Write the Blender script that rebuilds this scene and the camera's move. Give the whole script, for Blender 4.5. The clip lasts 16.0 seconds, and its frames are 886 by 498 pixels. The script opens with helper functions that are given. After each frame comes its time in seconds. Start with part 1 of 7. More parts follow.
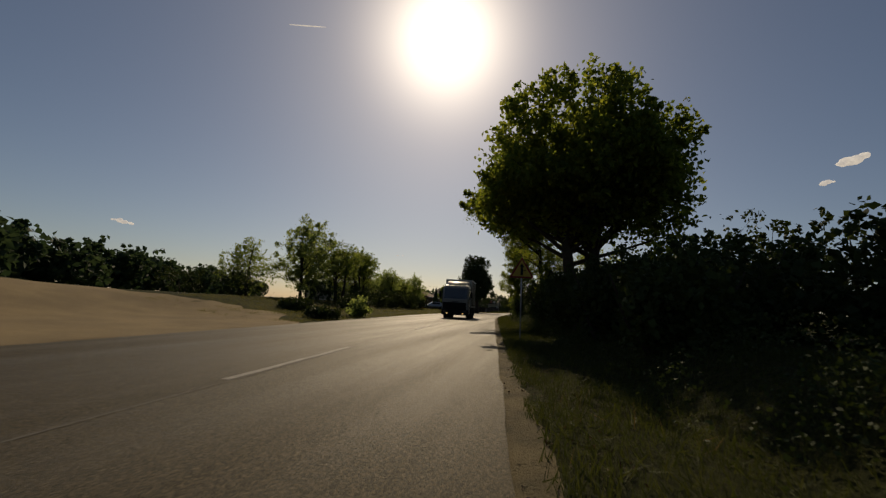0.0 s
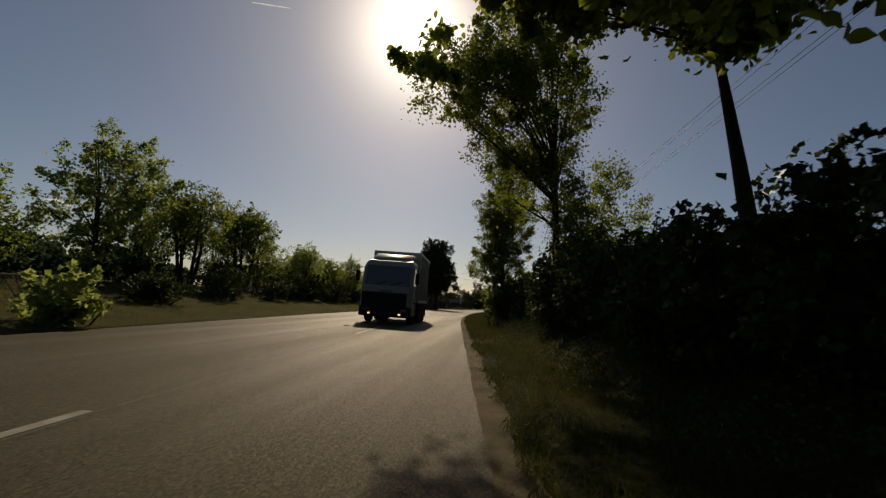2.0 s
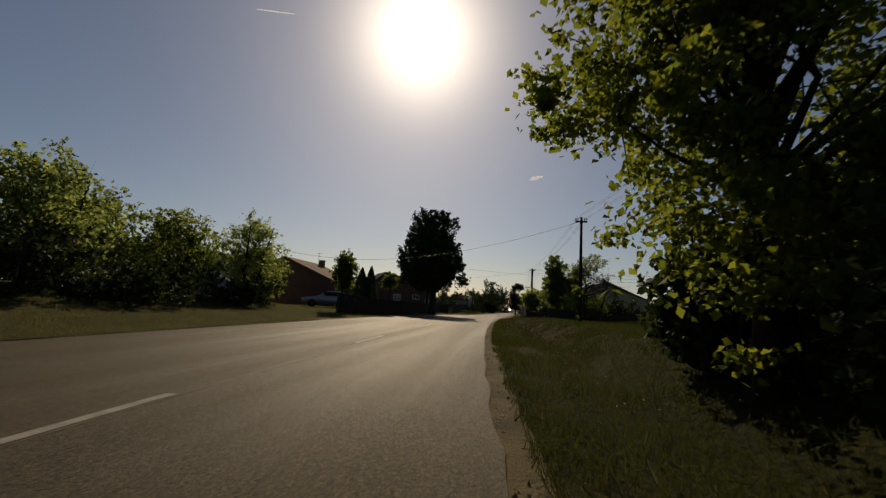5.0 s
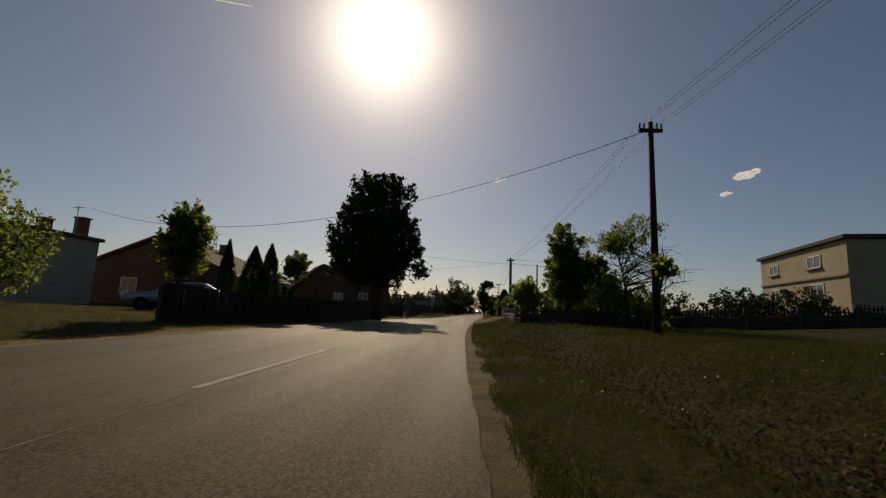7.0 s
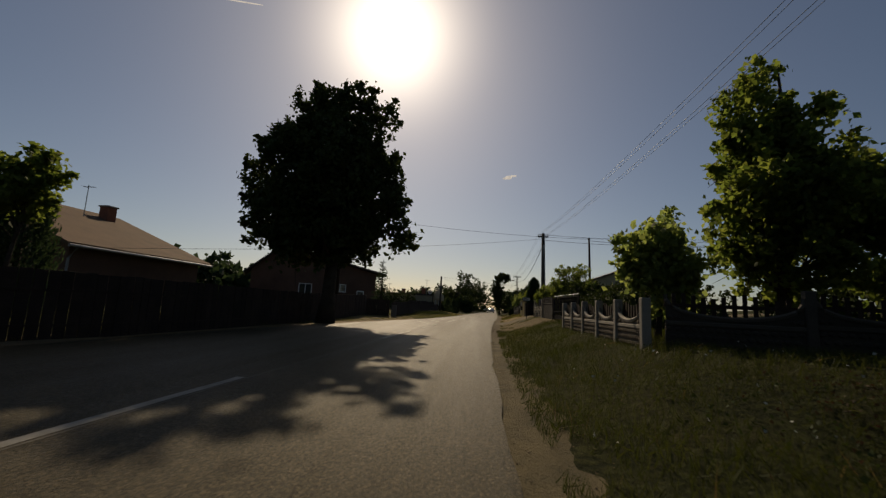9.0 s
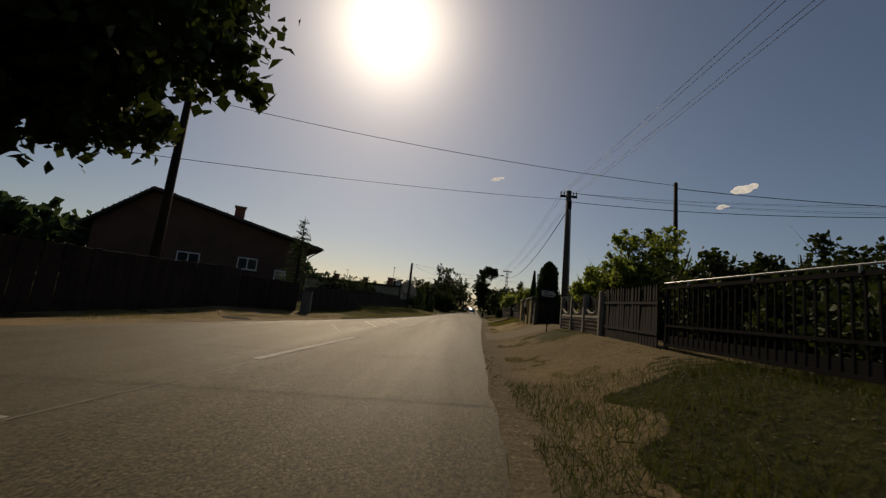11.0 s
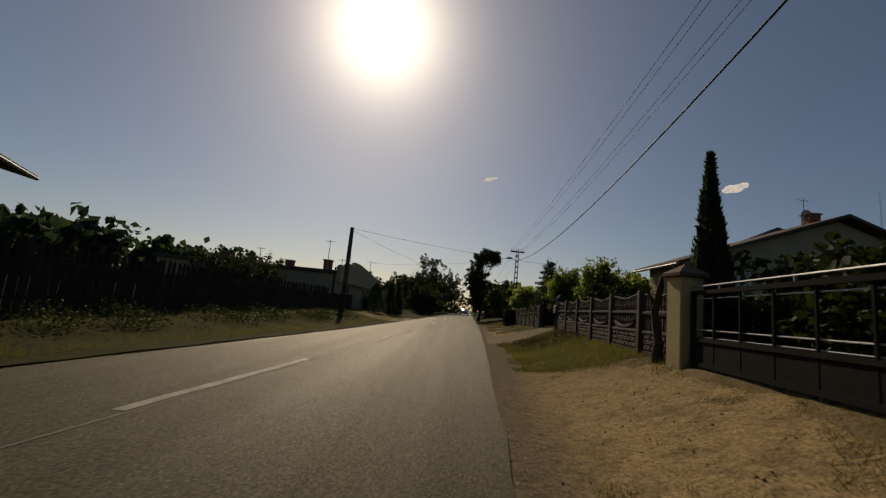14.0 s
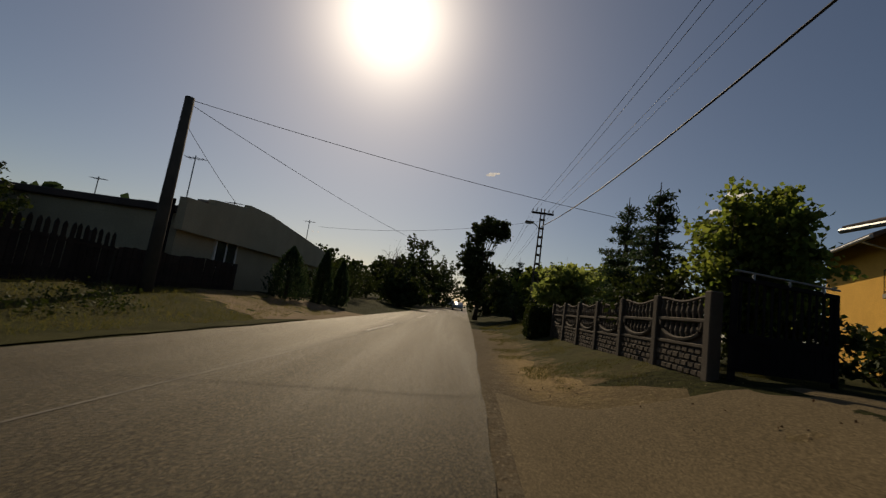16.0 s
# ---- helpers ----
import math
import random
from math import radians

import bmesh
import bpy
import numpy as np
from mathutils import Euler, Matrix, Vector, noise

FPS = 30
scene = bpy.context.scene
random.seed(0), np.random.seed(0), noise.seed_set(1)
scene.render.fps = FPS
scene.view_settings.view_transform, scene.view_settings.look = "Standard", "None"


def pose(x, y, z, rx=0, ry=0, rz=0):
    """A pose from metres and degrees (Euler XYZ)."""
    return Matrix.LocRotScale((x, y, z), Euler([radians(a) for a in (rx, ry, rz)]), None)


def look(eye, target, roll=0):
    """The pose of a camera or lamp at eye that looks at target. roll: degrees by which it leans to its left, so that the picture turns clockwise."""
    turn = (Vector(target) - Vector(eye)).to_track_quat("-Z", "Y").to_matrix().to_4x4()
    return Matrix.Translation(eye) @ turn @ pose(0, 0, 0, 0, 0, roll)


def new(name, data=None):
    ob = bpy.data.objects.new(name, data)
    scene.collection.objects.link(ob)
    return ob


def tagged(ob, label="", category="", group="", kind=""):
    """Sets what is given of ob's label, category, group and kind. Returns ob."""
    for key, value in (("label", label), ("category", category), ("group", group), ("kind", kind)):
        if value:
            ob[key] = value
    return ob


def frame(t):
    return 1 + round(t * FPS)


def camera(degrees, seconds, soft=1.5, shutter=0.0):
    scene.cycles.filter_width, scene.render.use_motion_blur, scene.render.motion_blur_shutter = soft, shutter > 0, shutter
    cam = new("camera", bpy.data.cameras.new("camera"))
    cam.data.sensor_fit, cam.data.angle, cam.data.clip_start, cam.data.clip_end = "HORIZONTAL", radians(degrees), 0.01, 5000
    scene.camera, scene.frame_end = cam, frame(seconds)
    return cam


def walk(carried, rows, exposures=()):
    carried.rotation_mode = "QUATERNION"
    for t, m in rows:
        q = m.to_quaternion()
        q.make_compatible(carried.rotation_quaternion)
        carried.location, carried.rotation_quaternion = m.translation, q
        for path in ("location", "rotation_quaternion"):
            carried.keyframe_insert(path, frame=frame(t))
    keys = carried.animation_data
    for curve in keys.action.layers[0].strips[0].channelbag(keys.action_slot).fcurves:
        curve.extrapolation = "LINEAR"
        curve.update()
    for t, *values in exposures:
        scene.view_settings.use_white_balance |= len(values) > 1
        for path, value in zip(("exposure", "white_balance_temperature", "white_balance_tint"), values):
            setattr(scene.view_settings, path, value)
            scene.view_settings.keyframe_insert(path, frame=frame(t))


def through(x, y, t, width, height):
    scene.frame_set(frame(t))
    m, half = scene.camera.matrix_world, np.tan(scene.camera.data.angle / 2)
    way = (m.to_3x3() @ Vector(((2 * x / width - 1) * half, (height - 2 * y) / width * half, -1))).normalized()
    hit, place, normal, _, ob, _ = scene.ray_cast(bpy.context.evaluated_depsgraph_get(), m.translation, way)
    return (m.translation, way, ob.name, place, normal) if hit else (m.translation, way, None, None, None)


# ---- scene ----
cam = camera(94.5, 16.0, soft=1.3, shutter=0.08)
METRES, EYE, TILT, LEAN, TURN = 120.0, 1.05, -2.64, 0.0, 12.5
ROWS = [
    (0.0, 0.0, 0.0, 0.0, -0.57, 10.59, -3.06),
    (0.5, 0.0037, 0.035, 0.002, -1.99, 10.41, -4.16),
    (1.0, 0.008, 0.0749, 0.004, -4.1, 10.8, -2.21),
    (1.5, 0.0121, 0.1109, 0.0058, -2.92, 10.48, -1.73),
    (2.0, 0.0177, 0.149, 0.0075, -5.91, 10.22, -3.9),
    (2.5, 0.0225, 0.1843, 0.0088, -4.78, 10.29, -3.61),
    (3.0, 0.0288, 0.2228, 0.0102, -4.61, 10.13, -5.5),
    (3.5, 0.0338, 0.2569, 0.0119, -6.02, 10.22, -6.31),
    (4.0, 0.0385, 0.2921, 0.0131, -4.01, 10.55, -4.08),
    (4.5, 0.0426, 0.3268, 0.015, -3.47, 10.74, -5.31),
    (5.0, 0.0467, 0.3616, 0.0168, -4.72, 10.59, -3.26),
    (7.5, 0.0718, 0.5056, 0.0233, -9.96, 11.07, -2.51),
    (8.0, 0.078, 0.5353, 0.0246, -7.55, 10.83, -3.11),
    (8.5, 0.0837, 0.5629, 0.0257, -7.4, 10.27, -5.1),
    (9.0, 0.0898, 0.5932, 0.0269, -8.24, 10.67, -2.48),
    (11.5, 0.1231, 0.7304, 0.0328, -11.46, 10.6, -5.97),
    (12.0, 0.1304, 0.7589, 0.0339, -11.19, 10.47, -2.84),
    (12.5, 0.1378, 0.785, 0.035, -11.13, 10.76, -5.62),
    (13.0, 0.1456, 0.8122, 0.0366, -12.94, 10.47, -5.07),
    (13.5, 0.1527, 0.8365, 0.0378, -12.5, 10.6, -3.1),
    (14.0, 0.1612, 0.8654, 0.0398, -12.0, 10.83, -5.08),
    (14.5, 0.1685, 0.891, 0.041, -14.28, 9.8, -5.87),
    (15.0, 0.1772, 0.9201, 0.042, -13.61, 10.09, -5.58),
    (15.5, 0.1853, 0.9477, 0.0435, -11.62, 9.85, -6.69),
    (16.0, 0.1948, 0.9777, 0.0451, -12.58, 9.98, -7.62),
]
EXPOSURES = [(0.0, 0.22, 7950, 12.3), (16.0, 0.22, 7950, 12.3)]
walk(cam, [(t, pose(0, 0, EYE, TILT, LEAN, TURN) @ pose(METRES * x, METRES * y, METRES * z, 90 + pitch, roll, yaw)) for t, x, y, z, yaw, pitch, roll in ROWS], EXPOSURES)

# ---- sky and sun ----
SUN_ELEV, SUN_AZ = 35.2, -13.8          # azimuth from +y towards +x
SKY_STRENGTH, SUN_STRENGTH = 0.042, 2.3
world = bpy.data.worlds.new("sky")
scene.world = world
world.use_nodes = True
wn, wl = world.node_tree.nodes, world.node_tree.links
sky = wn.new("ShaderNodeTexSky")
sky.sky_type = "NISHITA"
sky.sun_disc = False
sky.sun_elevation, sky.sun_rotation = radians(SUN_ELEV), radians(SUN_AZ)
sky.air_density, sky.dust_density, sky.ozone_density, sky.altitude = 0.9, 0.8, 3.8, 0
wl.new(sky.outputs["Color"], wn["Background"].inputs["Color"])
# a glow painted into the sky round the sun, standing in for its glare
sun_dir = Vector((math.sin(radians(SUN_AZ)) * math.cos(radians(SUN_ELEV)), math.cos(radians(SUN_AZ)) * math.cos(radians(SUN_ELEV)), math.sin(radians(SUN_ELEV))))
glare = wn.new("ShaderNodeTexGradient")
glare.gradient_type = "SPHERICAL"
GLARE_WIDTH, GLARE_STRENGTH = 0.3, 1.5
glare.texture_mapping.scale = (1 / GLARE_WIDTH,) * 3
glare.texture_mapping.translation = -sun_dir / GLARE_WIDTH
power = wn.new("ShaderNodeMath")
power.operation = "POWER"
power.inputs[1].default_value = 3.2
wl.new(glare.outputs["Fac"], power.inputs[0])
glow = wn.new("ShaderNodeBackground")
glow.inputs["Color"].default_value = (1.0, 0.95, 0.86, 1)
gain = wn.new("ShaderNodeMath")
gain.operation = "MULTIPLY"
gain.inputs[1].default_value = GLARE_STRENGTH
wl.new(power.outputs[0], gain.inputs[0])
wl.new(gain.outputs[0], glow.inputs["Strength"])
both = wn.new("ShaderNodeAddShader")
wl.new(wn["Background"].outputs[0], both.inputs[0])
wl.new(glow.outputs[0], both.inputs[1])
wl.new(both.outputs[0], wn["World Output"].inputs["Surface"])
wn["Background"].inputs["Strength"].default_value = SKY_STRENGTH
sun = new("sun", bpy.data.lights.new("sun", "SUN"))
sun.data.energy, sun.data.angle, sun.data.color = SUN_STRENGTH, radians(0.5), (1.0, 0.89, 0.72)
sun.matrix_world = look(sun_dir * 300, (0, 0, 0))


# ---- materials ----
def nodes_of(name):
    m = bpy.data.materials.new(name)
    m.use_nodes = True
    n, l = m.node_tree.nodes, m.node_tree.links
    return m, n, l, n["Principled BSDF"]


def ramp(n, l, fac, stops):
    r = n.new("ShaderNodeValToRGB")
    while len(r.color_ramp.elements) < len(stops):
        r.color_ramp.elements.new(0.5)
    for e, (p, c) in zip(r.color_ramp.elements, stops):
        e.position, e.color = p, (*c, 1)
    l.new(fac, r.inputs["Fac"])
    return r.outputs["Color"]


def noise_tex(n, l, vec, scale, detail=4.0, rough=0.6):
    t = n.new("ShaderNodeTexNoise")
    t.inputs["Scale"].default_value, t.inputs["Detail"].default_value, t.inputs["Roughness"].default_value = scale, detail, rough
    if vec:
        l.new(vec, t.inputs["Vector"])
    return t.outputs["Fac"]


def mix(n, l, fac, a, b, mode="MIX"):
    m = n.new("ShaderNodeMix")
    m.data_type, m.blend_type = "RGBA", mode
    for sock, v in ((m.inputs["Factor"], fac), (m.inputs["A"], a), (m.inputs["B"], b)):
        if isinstance(v, (int, float)):
            sock.default_value = v
        elif isinstance(v, tuple):
            sock.default_value = (*v, 1)
        else:
            l.new(v, sock)
    return m.outputs["Result"]


def bump(n, l, p, height, strength, dist):
    b = n.new("ShaderNodeBump")
    b.inputs["Strength"].default_value, b.inputs["Distance"].default_value = strength, dist
    l.new(height, b.inputs["Height"])
    l.new(b.outputs["Normal"], p.inputs["Normal"])


def plain(name, a, b, scale=3.0, fine=40.0, rough=0.8, metal=0.0, relief=0.3, dist=0.01, vary=0.0, spec=0.2):
    """Two colours mixed by a coarse and a fine noise, with fine relief; vary: a random shift for each object."""
    m, n, l, p = nodes_of(name)
    tc = n.new("ShaderNodeNewGeometry").outputs["Position"]
    c = noise_tex(n, l, tc, scale, 5)
    f = noise_tex(n, l, tc, fine, 4)
    col = mix(n, l, ramp(n, l, c, [(0.35, (0, 0, 0)), (0.65, (1, 1, 1))]), a, b)
    dark = tuple(v * 0.62 for v in a)
    col = mix(n, l, ramp(n, l, f, [(0.45, (0.35, 0.35, 0.35)), (0.6, (0, 0, 0))]), col, dark)
    if vary:
        o = n.new("ShaderNodeObjectInfo")
        hs = n.new("ShaderNodeHueSaturation")
        mr = n.new("ShaderNodeMapRange")
        mr.inputs["To Min"].default_value, mr.inputs["To Max"].default_value = 1 - vary, 1 + vary
        l.new(o.outputs["Random"], mr.inputs["Value"])
        l.new(mr.outputs["Result"], hs.inputs["Value"])
        l.new(col, hs.inputs["Color"])
        col = hs.outputs["Color"]
    l.new(col, p.inputs["Base Color"])
    p.inputs["Roughness"].default_value, p.inputs["Metallic"].default_value = rough, metal
    p.inputs["Specular IOR Level"].default_value = spec
    if relief:
        bump(n, l, p, f, relief, dist)
    return m


def leaf_mat(name, a, b, through=0.5):
    """Leaves: diffuse and translucent, each leaf its own shade."""
    m, n, l, p = nodes_of(name)
    isl = n.new("ShaderNodeNewGeometry")
    tone = ramp(n, l, isl.outputs["Random Per Island"], [(0.0, a), (1.0, b)])
    big = noise_tex(n, l, isl.outputs["Position"], 0.6, 2)
    tone = mix(n, l, ramp(n, l, big, [(0.35, (0, 0, 0)), (0.7, (0.5, 0.5, 0.5))]), tone, tuple(v * 0.6 for v in a))
    l.new(tone, p.inputs["Base Color"])
    p.inputs["Roughness"].default_value = 0.7
    p.inputs["Specular IOR Level"].default_value = 0.12
    tr = n.new("ShaderNodeBsdfTranslucent")
    hs = n.new("ShaderNodeHueSaturation")
    hs.inputs["Hue"].default_value, hs.inputs["Saturation"].default_value, hs.inputs["Value"].default_value = 0.475, 1.15, 4.6
    l.new(tone, hs.inputs["Color"])
    l.new(hs.outputs["Color"], tr.inputs["Color"])
    ms = n.new("ShaderNodeMixShader")
    ms.inputs["Fac"].default_value = through
    l.new(p.outputs["BSDF"], ms.inputs[1])
    l.new(tr.outputs["BSDF"], ms.inputs[2])
    l.new(ms.outputs["Shader"], n["Material Output"].inputs["Surface"])
    return m


def asphalt_mat(name, a, b, gloss, spec, polish, relief=0.9, speck=0.9):
    """Asphalt: grit, stains, and streaks polished lengthwise by wheels."""
    m, n, l, p = nodes_of(name)
    tc = n.new("ShaderNodeNewGeometry").outputs["Position"]
    v = n.new("ShaderNodeTexVoronoi")
    v.inputs["Scale"].default_value = 70.0
    l.new(tc, v.inputs["Vector"])
    grit = noise_tex(n, l, tc, 38.0, 5, 0.75)
    stain = noise_tex(n, l, tc, 0.35, 5)
    mp = n.new("ShaderNodeMapping")
    mp.inputs["Scale"].default_value = (0.9, 0.03, 1)
    mp.inputs["Rotation"].default_value = (0, 0, radians(-4))
    l.new(tc, mp.inputs["Vector"])
    streak = noise_tex(n, l, mp.outputs["Vector"], 1.0, 4)
    col = mix(n, l, ramp(n, l, stain, [(0.35, (0, 0, 0)), (0.65, (1, 1, 1))]), a, b)
    col = mix(n, l, ramp(n, l, streak, [(0.35, (0.4, 0.4, 0.4)), (0.65, (0, 0, 0))]), col, tuple(c * 0.55 for c in a))
    col = mix(n, l, ramp(n, l, v.outputs["Color"], [(0.35, (0, 0, 0)), (0.9, (speck, speck, speck))]), col, tuple(c * 3.2 for c in b))
    col = mix(n, l, ramp(n, l, grit, [(0.4, (speck * 0.83, speck * 0.83, speck * 0.83)), (0.58, (0, 0, 0))]), col, tuple(c * 0.15 for c in a))
    l.new(col, p.inputs["Base Color"])
    rough = n.new("ShaderNodeMapRange")
    rough.inputs["From Min"].default_value, rough.inputs["From Max"].default_value = 0.35, 0.65
    rough.inputs["To Min"].default_value, rough.inputs["To Max"].default_value = gloss + polish, gloss - polish
    l.new(streak, rough.inputs["Value"])
    l.new(rough.outputs["Result"], p.inputs["Roughness"])
    p.inputs["Specular IOR Level"].default_value = spec
    p.inputs["Specular Tint"].default_value = (1.0, 0.88, 0.52, 1)
    bump(n, l, p, grit, relief, 0.018)
    return m


M_ASPHALT = asphalt_mat("asphalt", (0.031, 0.0245, 0.0135), (0.046, 0.036, 0.02), 0.58, 0.15, 0.07)
M_APRON = asphalt_mat("old_asphalt", (0.09, 0.07, 0.041), (0.118, 0.091, 0.053), 0.9, 0.1, 0.03, 0.15, 0.25)
M_PAINT = plain("road_paint", (0.3, 0.28, 0.24), (0.16, 0.15, 0.125), 4, 60, 0.7)
M_SEAM = plain("seam", (0.13, 0.115, 0.09), (0.06, 0.052, 0.04), 5, 60, 0.7)
M_GRAVEL = plain("gravel", (0.15, 0.118, 0.06), (0.06, 0.052, 0.027), 1.7, 38, 0.95, relief=1.0, dist=0.035)
M_SAND = plain("sand", (0.23, 0.17, 0.088), (0.15, 0.112, 0.06), 0.5, 14, 0.95, relief=0.6, dist=0.05)
M_BARK = plain("bark", (0.035, 0.027, 0.019), (0.06, 0.048, 0.036), 3, 25, 0.95, relief=0.8, dist=0.03)
M_LEAF = leaf_mat("leaf", (0.035, 0.058, 0.016), (0.085, 0.105, 0.03))
M_LEAF_MAPLE = leaf_mat("leaf_maple", (0.038, 0.062, 0.015), (0.1, 0.116, 0.026), 0.45)
M_LEAF_PALE = leaf_mat("leaf_pale", (0.06, 0.088, 0.032), (0.12, 0.145, 0.05))
M_LEAF_DARK = leaf_mat("leaf_dark", (0.02, 0.033, 0.01), (0.042, 0.06, 0.018), 0.09)
M_NEEDLE = leaf_mat("needle", (0.018, 0.035, 0.016), (0.035, 0.055, 0.025), 0.15)
M_GRASS = leaf_mat("grass_blade", (0.023, 0.034, 0.008), (0.049, 0.057, 0.016), 0.16)
M_CONC = plain("concrete", (0.3, 0.27, 0.225), (0.22, 0.2, 0.165), 2, 45, 0.9, relief=0.4, vary=0.12)
M_CONC_DARK = plain("weathered_concrete", (0.095, 0.08, 0.063), (0.066, 0.056, 0.044), 2, 45, 0.9, relief=0.4, vary=0.12)
M_DARKWOOD = plain("dark_wood", (0.024, 0.015, 0.011), (0.038, 0.025, 0.018), 2, 30, 0.85, relief=0.3, vary=0.2)
M_STEEL = plain("grey_steel", (0.32, 0.33, 0.33), (0.24, 0.25, 0.25), 3, 40, 0.45, 0.7, relief=0.1)
M_IRON = plain("black_iron", (0.014, 0.013, 0.013), (0.02, 0.019, 0.018), 3, 40, 0.85, 0.0, relief=0.1, spec=0.05)
M_WIRE = plain("cable", (0.03, 0.03, 0.03), (0.04, 0.04, 0.04), 3, 40, 0.6, relief=0)


def ground_mat():
    """Meadow soil: grass and bare sandy patches."""
    m, n, l, p = nodes_of("meadow")
    tc = n.new("ShaderNodeNewGeometry").outputs["Position"]
    big, mid, fine = noise_tex(n, l, tc, 0.12, 4), noise_tex(n, l, tc, 1.1, 5), noise_tex(n, l, tc, 11, 6, 0.75)
    col = mix(n, l, ramp(n, l, big, [(0.35, (0, 0, 0)), (0.65, (1, 1, 1))]), (0.035, 0.042, 0.013), (0.06, 0.06, 0.02))
    col = mix(n, l, ramp(n, l, mid, [(0.52, (0, 0, 0)), (0.72, (0.8, 0.8, 0.8))]), col, (0.06, 0.054, 0.022))
    col = mix(n, l, ramp(n, l, fine, [(0.42, (0.85, 0.85, 0.85)), (0.58, (0, 0, 0))]), col, (0.016, 0.018, 0.008))
    l.new(col, p.inputs["Base Color"])
    p.inputs["Roughness"].default_value = 0.95
    p.inputs["Specular IOR Level"].default_value = 0.05
    bump(n, l, p, fine, 1.0, 0.08)
    return m


M_GROUND = ground_mat()


# ---- mesh helpers ----
def part(name, bm, mat, parent=None, label="", smooth=False):
    me = bpy.data.meshes.new(name)
    bm.to_mesh(me)
    bm.free()
    return link(name, me, mat, parent, label, smooth)


def link(name, me, mat, parent=None, label="", smooth=False):
    if mat and not me.materials:
        me.materials.append(mat)
    if smooth:
        me.polygons.foreach_set("use_smooth", [True] * len(me.polygons))
    ob = new(name, me)
    if parent:
        ob.parent = parent
    if label:
        ob["label"] = label
    return ob


def thing(name, m, label, category, group=""):
    ob = new(name)
    ob.matrix_world = m
    ob.empty_display_size = 0.2
    return tagged(ob, label, category, group)


def box(bm, x0, x1, y0, y1, z0, z1, m=None, bev=0.0):
    r = bmesh.ops.create_cube(bm, size=1.0)
    vs = r["verts"]
    for v in vs:
        v.co = Vector(((x0 + x1) / 2 + v.co.x * (x1 - x0), (y0 + y1) / 2 + v.co.y * (y1 - y0), (z0 + z1) / 2 + v.co.z * (z1 - z0)))
    if bev:
        es = list({e for v in vs for e in v.link_edges})
        vs = [g for g in bmesh.ops.bevel(bm, geom=es, offset=bev, segments=1, affect="EDGES")["verts"]] + [v for v in vs if v.is_valid]
    if m is not None:
        bmesh.ops.transform(bm, matrix=m, verts=list({v for v in vs if v.is_valid}))
    return vs


def boxed(x0, x1, y0, y1, z0, z1, bev=0.0):
    bm = bmesh.new()
    box(bm, x0, x1, y0, y1, z0, z1, None, bev)
    return bm


def tube(bm, pts, radii, seg=8, cap=True):
    pts = [Vector(p) for p in pts]
    rings = []
    for i, p in enumerate(pts):
        d = (pts[min(i + 1, len(pts) - 1)] - pts[max(i - 1, 0)]).normalized()
        a = d.orthogonal().normalized() if abs(d.z) < 0.95 else (Vector((1, 0, 0)) - d * d.x).normalized()
        b = d.cross(a)
        r = radii[i] if not isinstance(radii, (int, float)) else radii
        rings.append([bm.verts.new(p + (a * math.cos(2 * math.pi * k / seg) + b * math.sin(2 * math.pi * k / seg)) * r) for k in range(seg)])
    for q, w in zip(rings, rings[1:]):
        for k in range(seg):
            bm.faces.new((q[k], q[(k + 1) % seg], w[(k + 1) % seg], w[k]))
    if cap:
        bm.faces.new(rings[0][::-1])
        bm.faces.new(rings[-1])


def prism(bm, outline, y0, y1):
    """An outline in x, z drawn out along y."""
    a = [bm.verts.new((x, y0, z)) for x, z in outline]
    b = [bm.verts.new((x, y1, z)) for x, z in outline]
    bm.faces.new(a)
    bm.faces.new(b[::-1])
    k = len(outline)
    for i in range(k):
        bm.faces.new((a[i], b[i], b[(i + 1) % k], a[(i + 1) % k]))


def mesh_from(name, verts, faces_flat, per):
    """A mesh from numpy arrays; every face has `per` corners."""
    me = bpy.data.meshes.new(name)
    nf = len(faces_flat) // per
    me.vertices.add(len(verts))
    me.vertices.foreach_set("co", np.asarray(verts, dtype=np.float32).ravel())
    me.loops.add(len(faces_flat))
    me.loops.foreach_set("vertex_index", np.asarray(faces_flat, dtype=np.int32))
    me.polygons.add(nf)
    me.polygons.foreach_set("loop_start", np.arange(0, nf * per, per, dtype=np.int32))
    me.update(calc_edges=True)
    return me


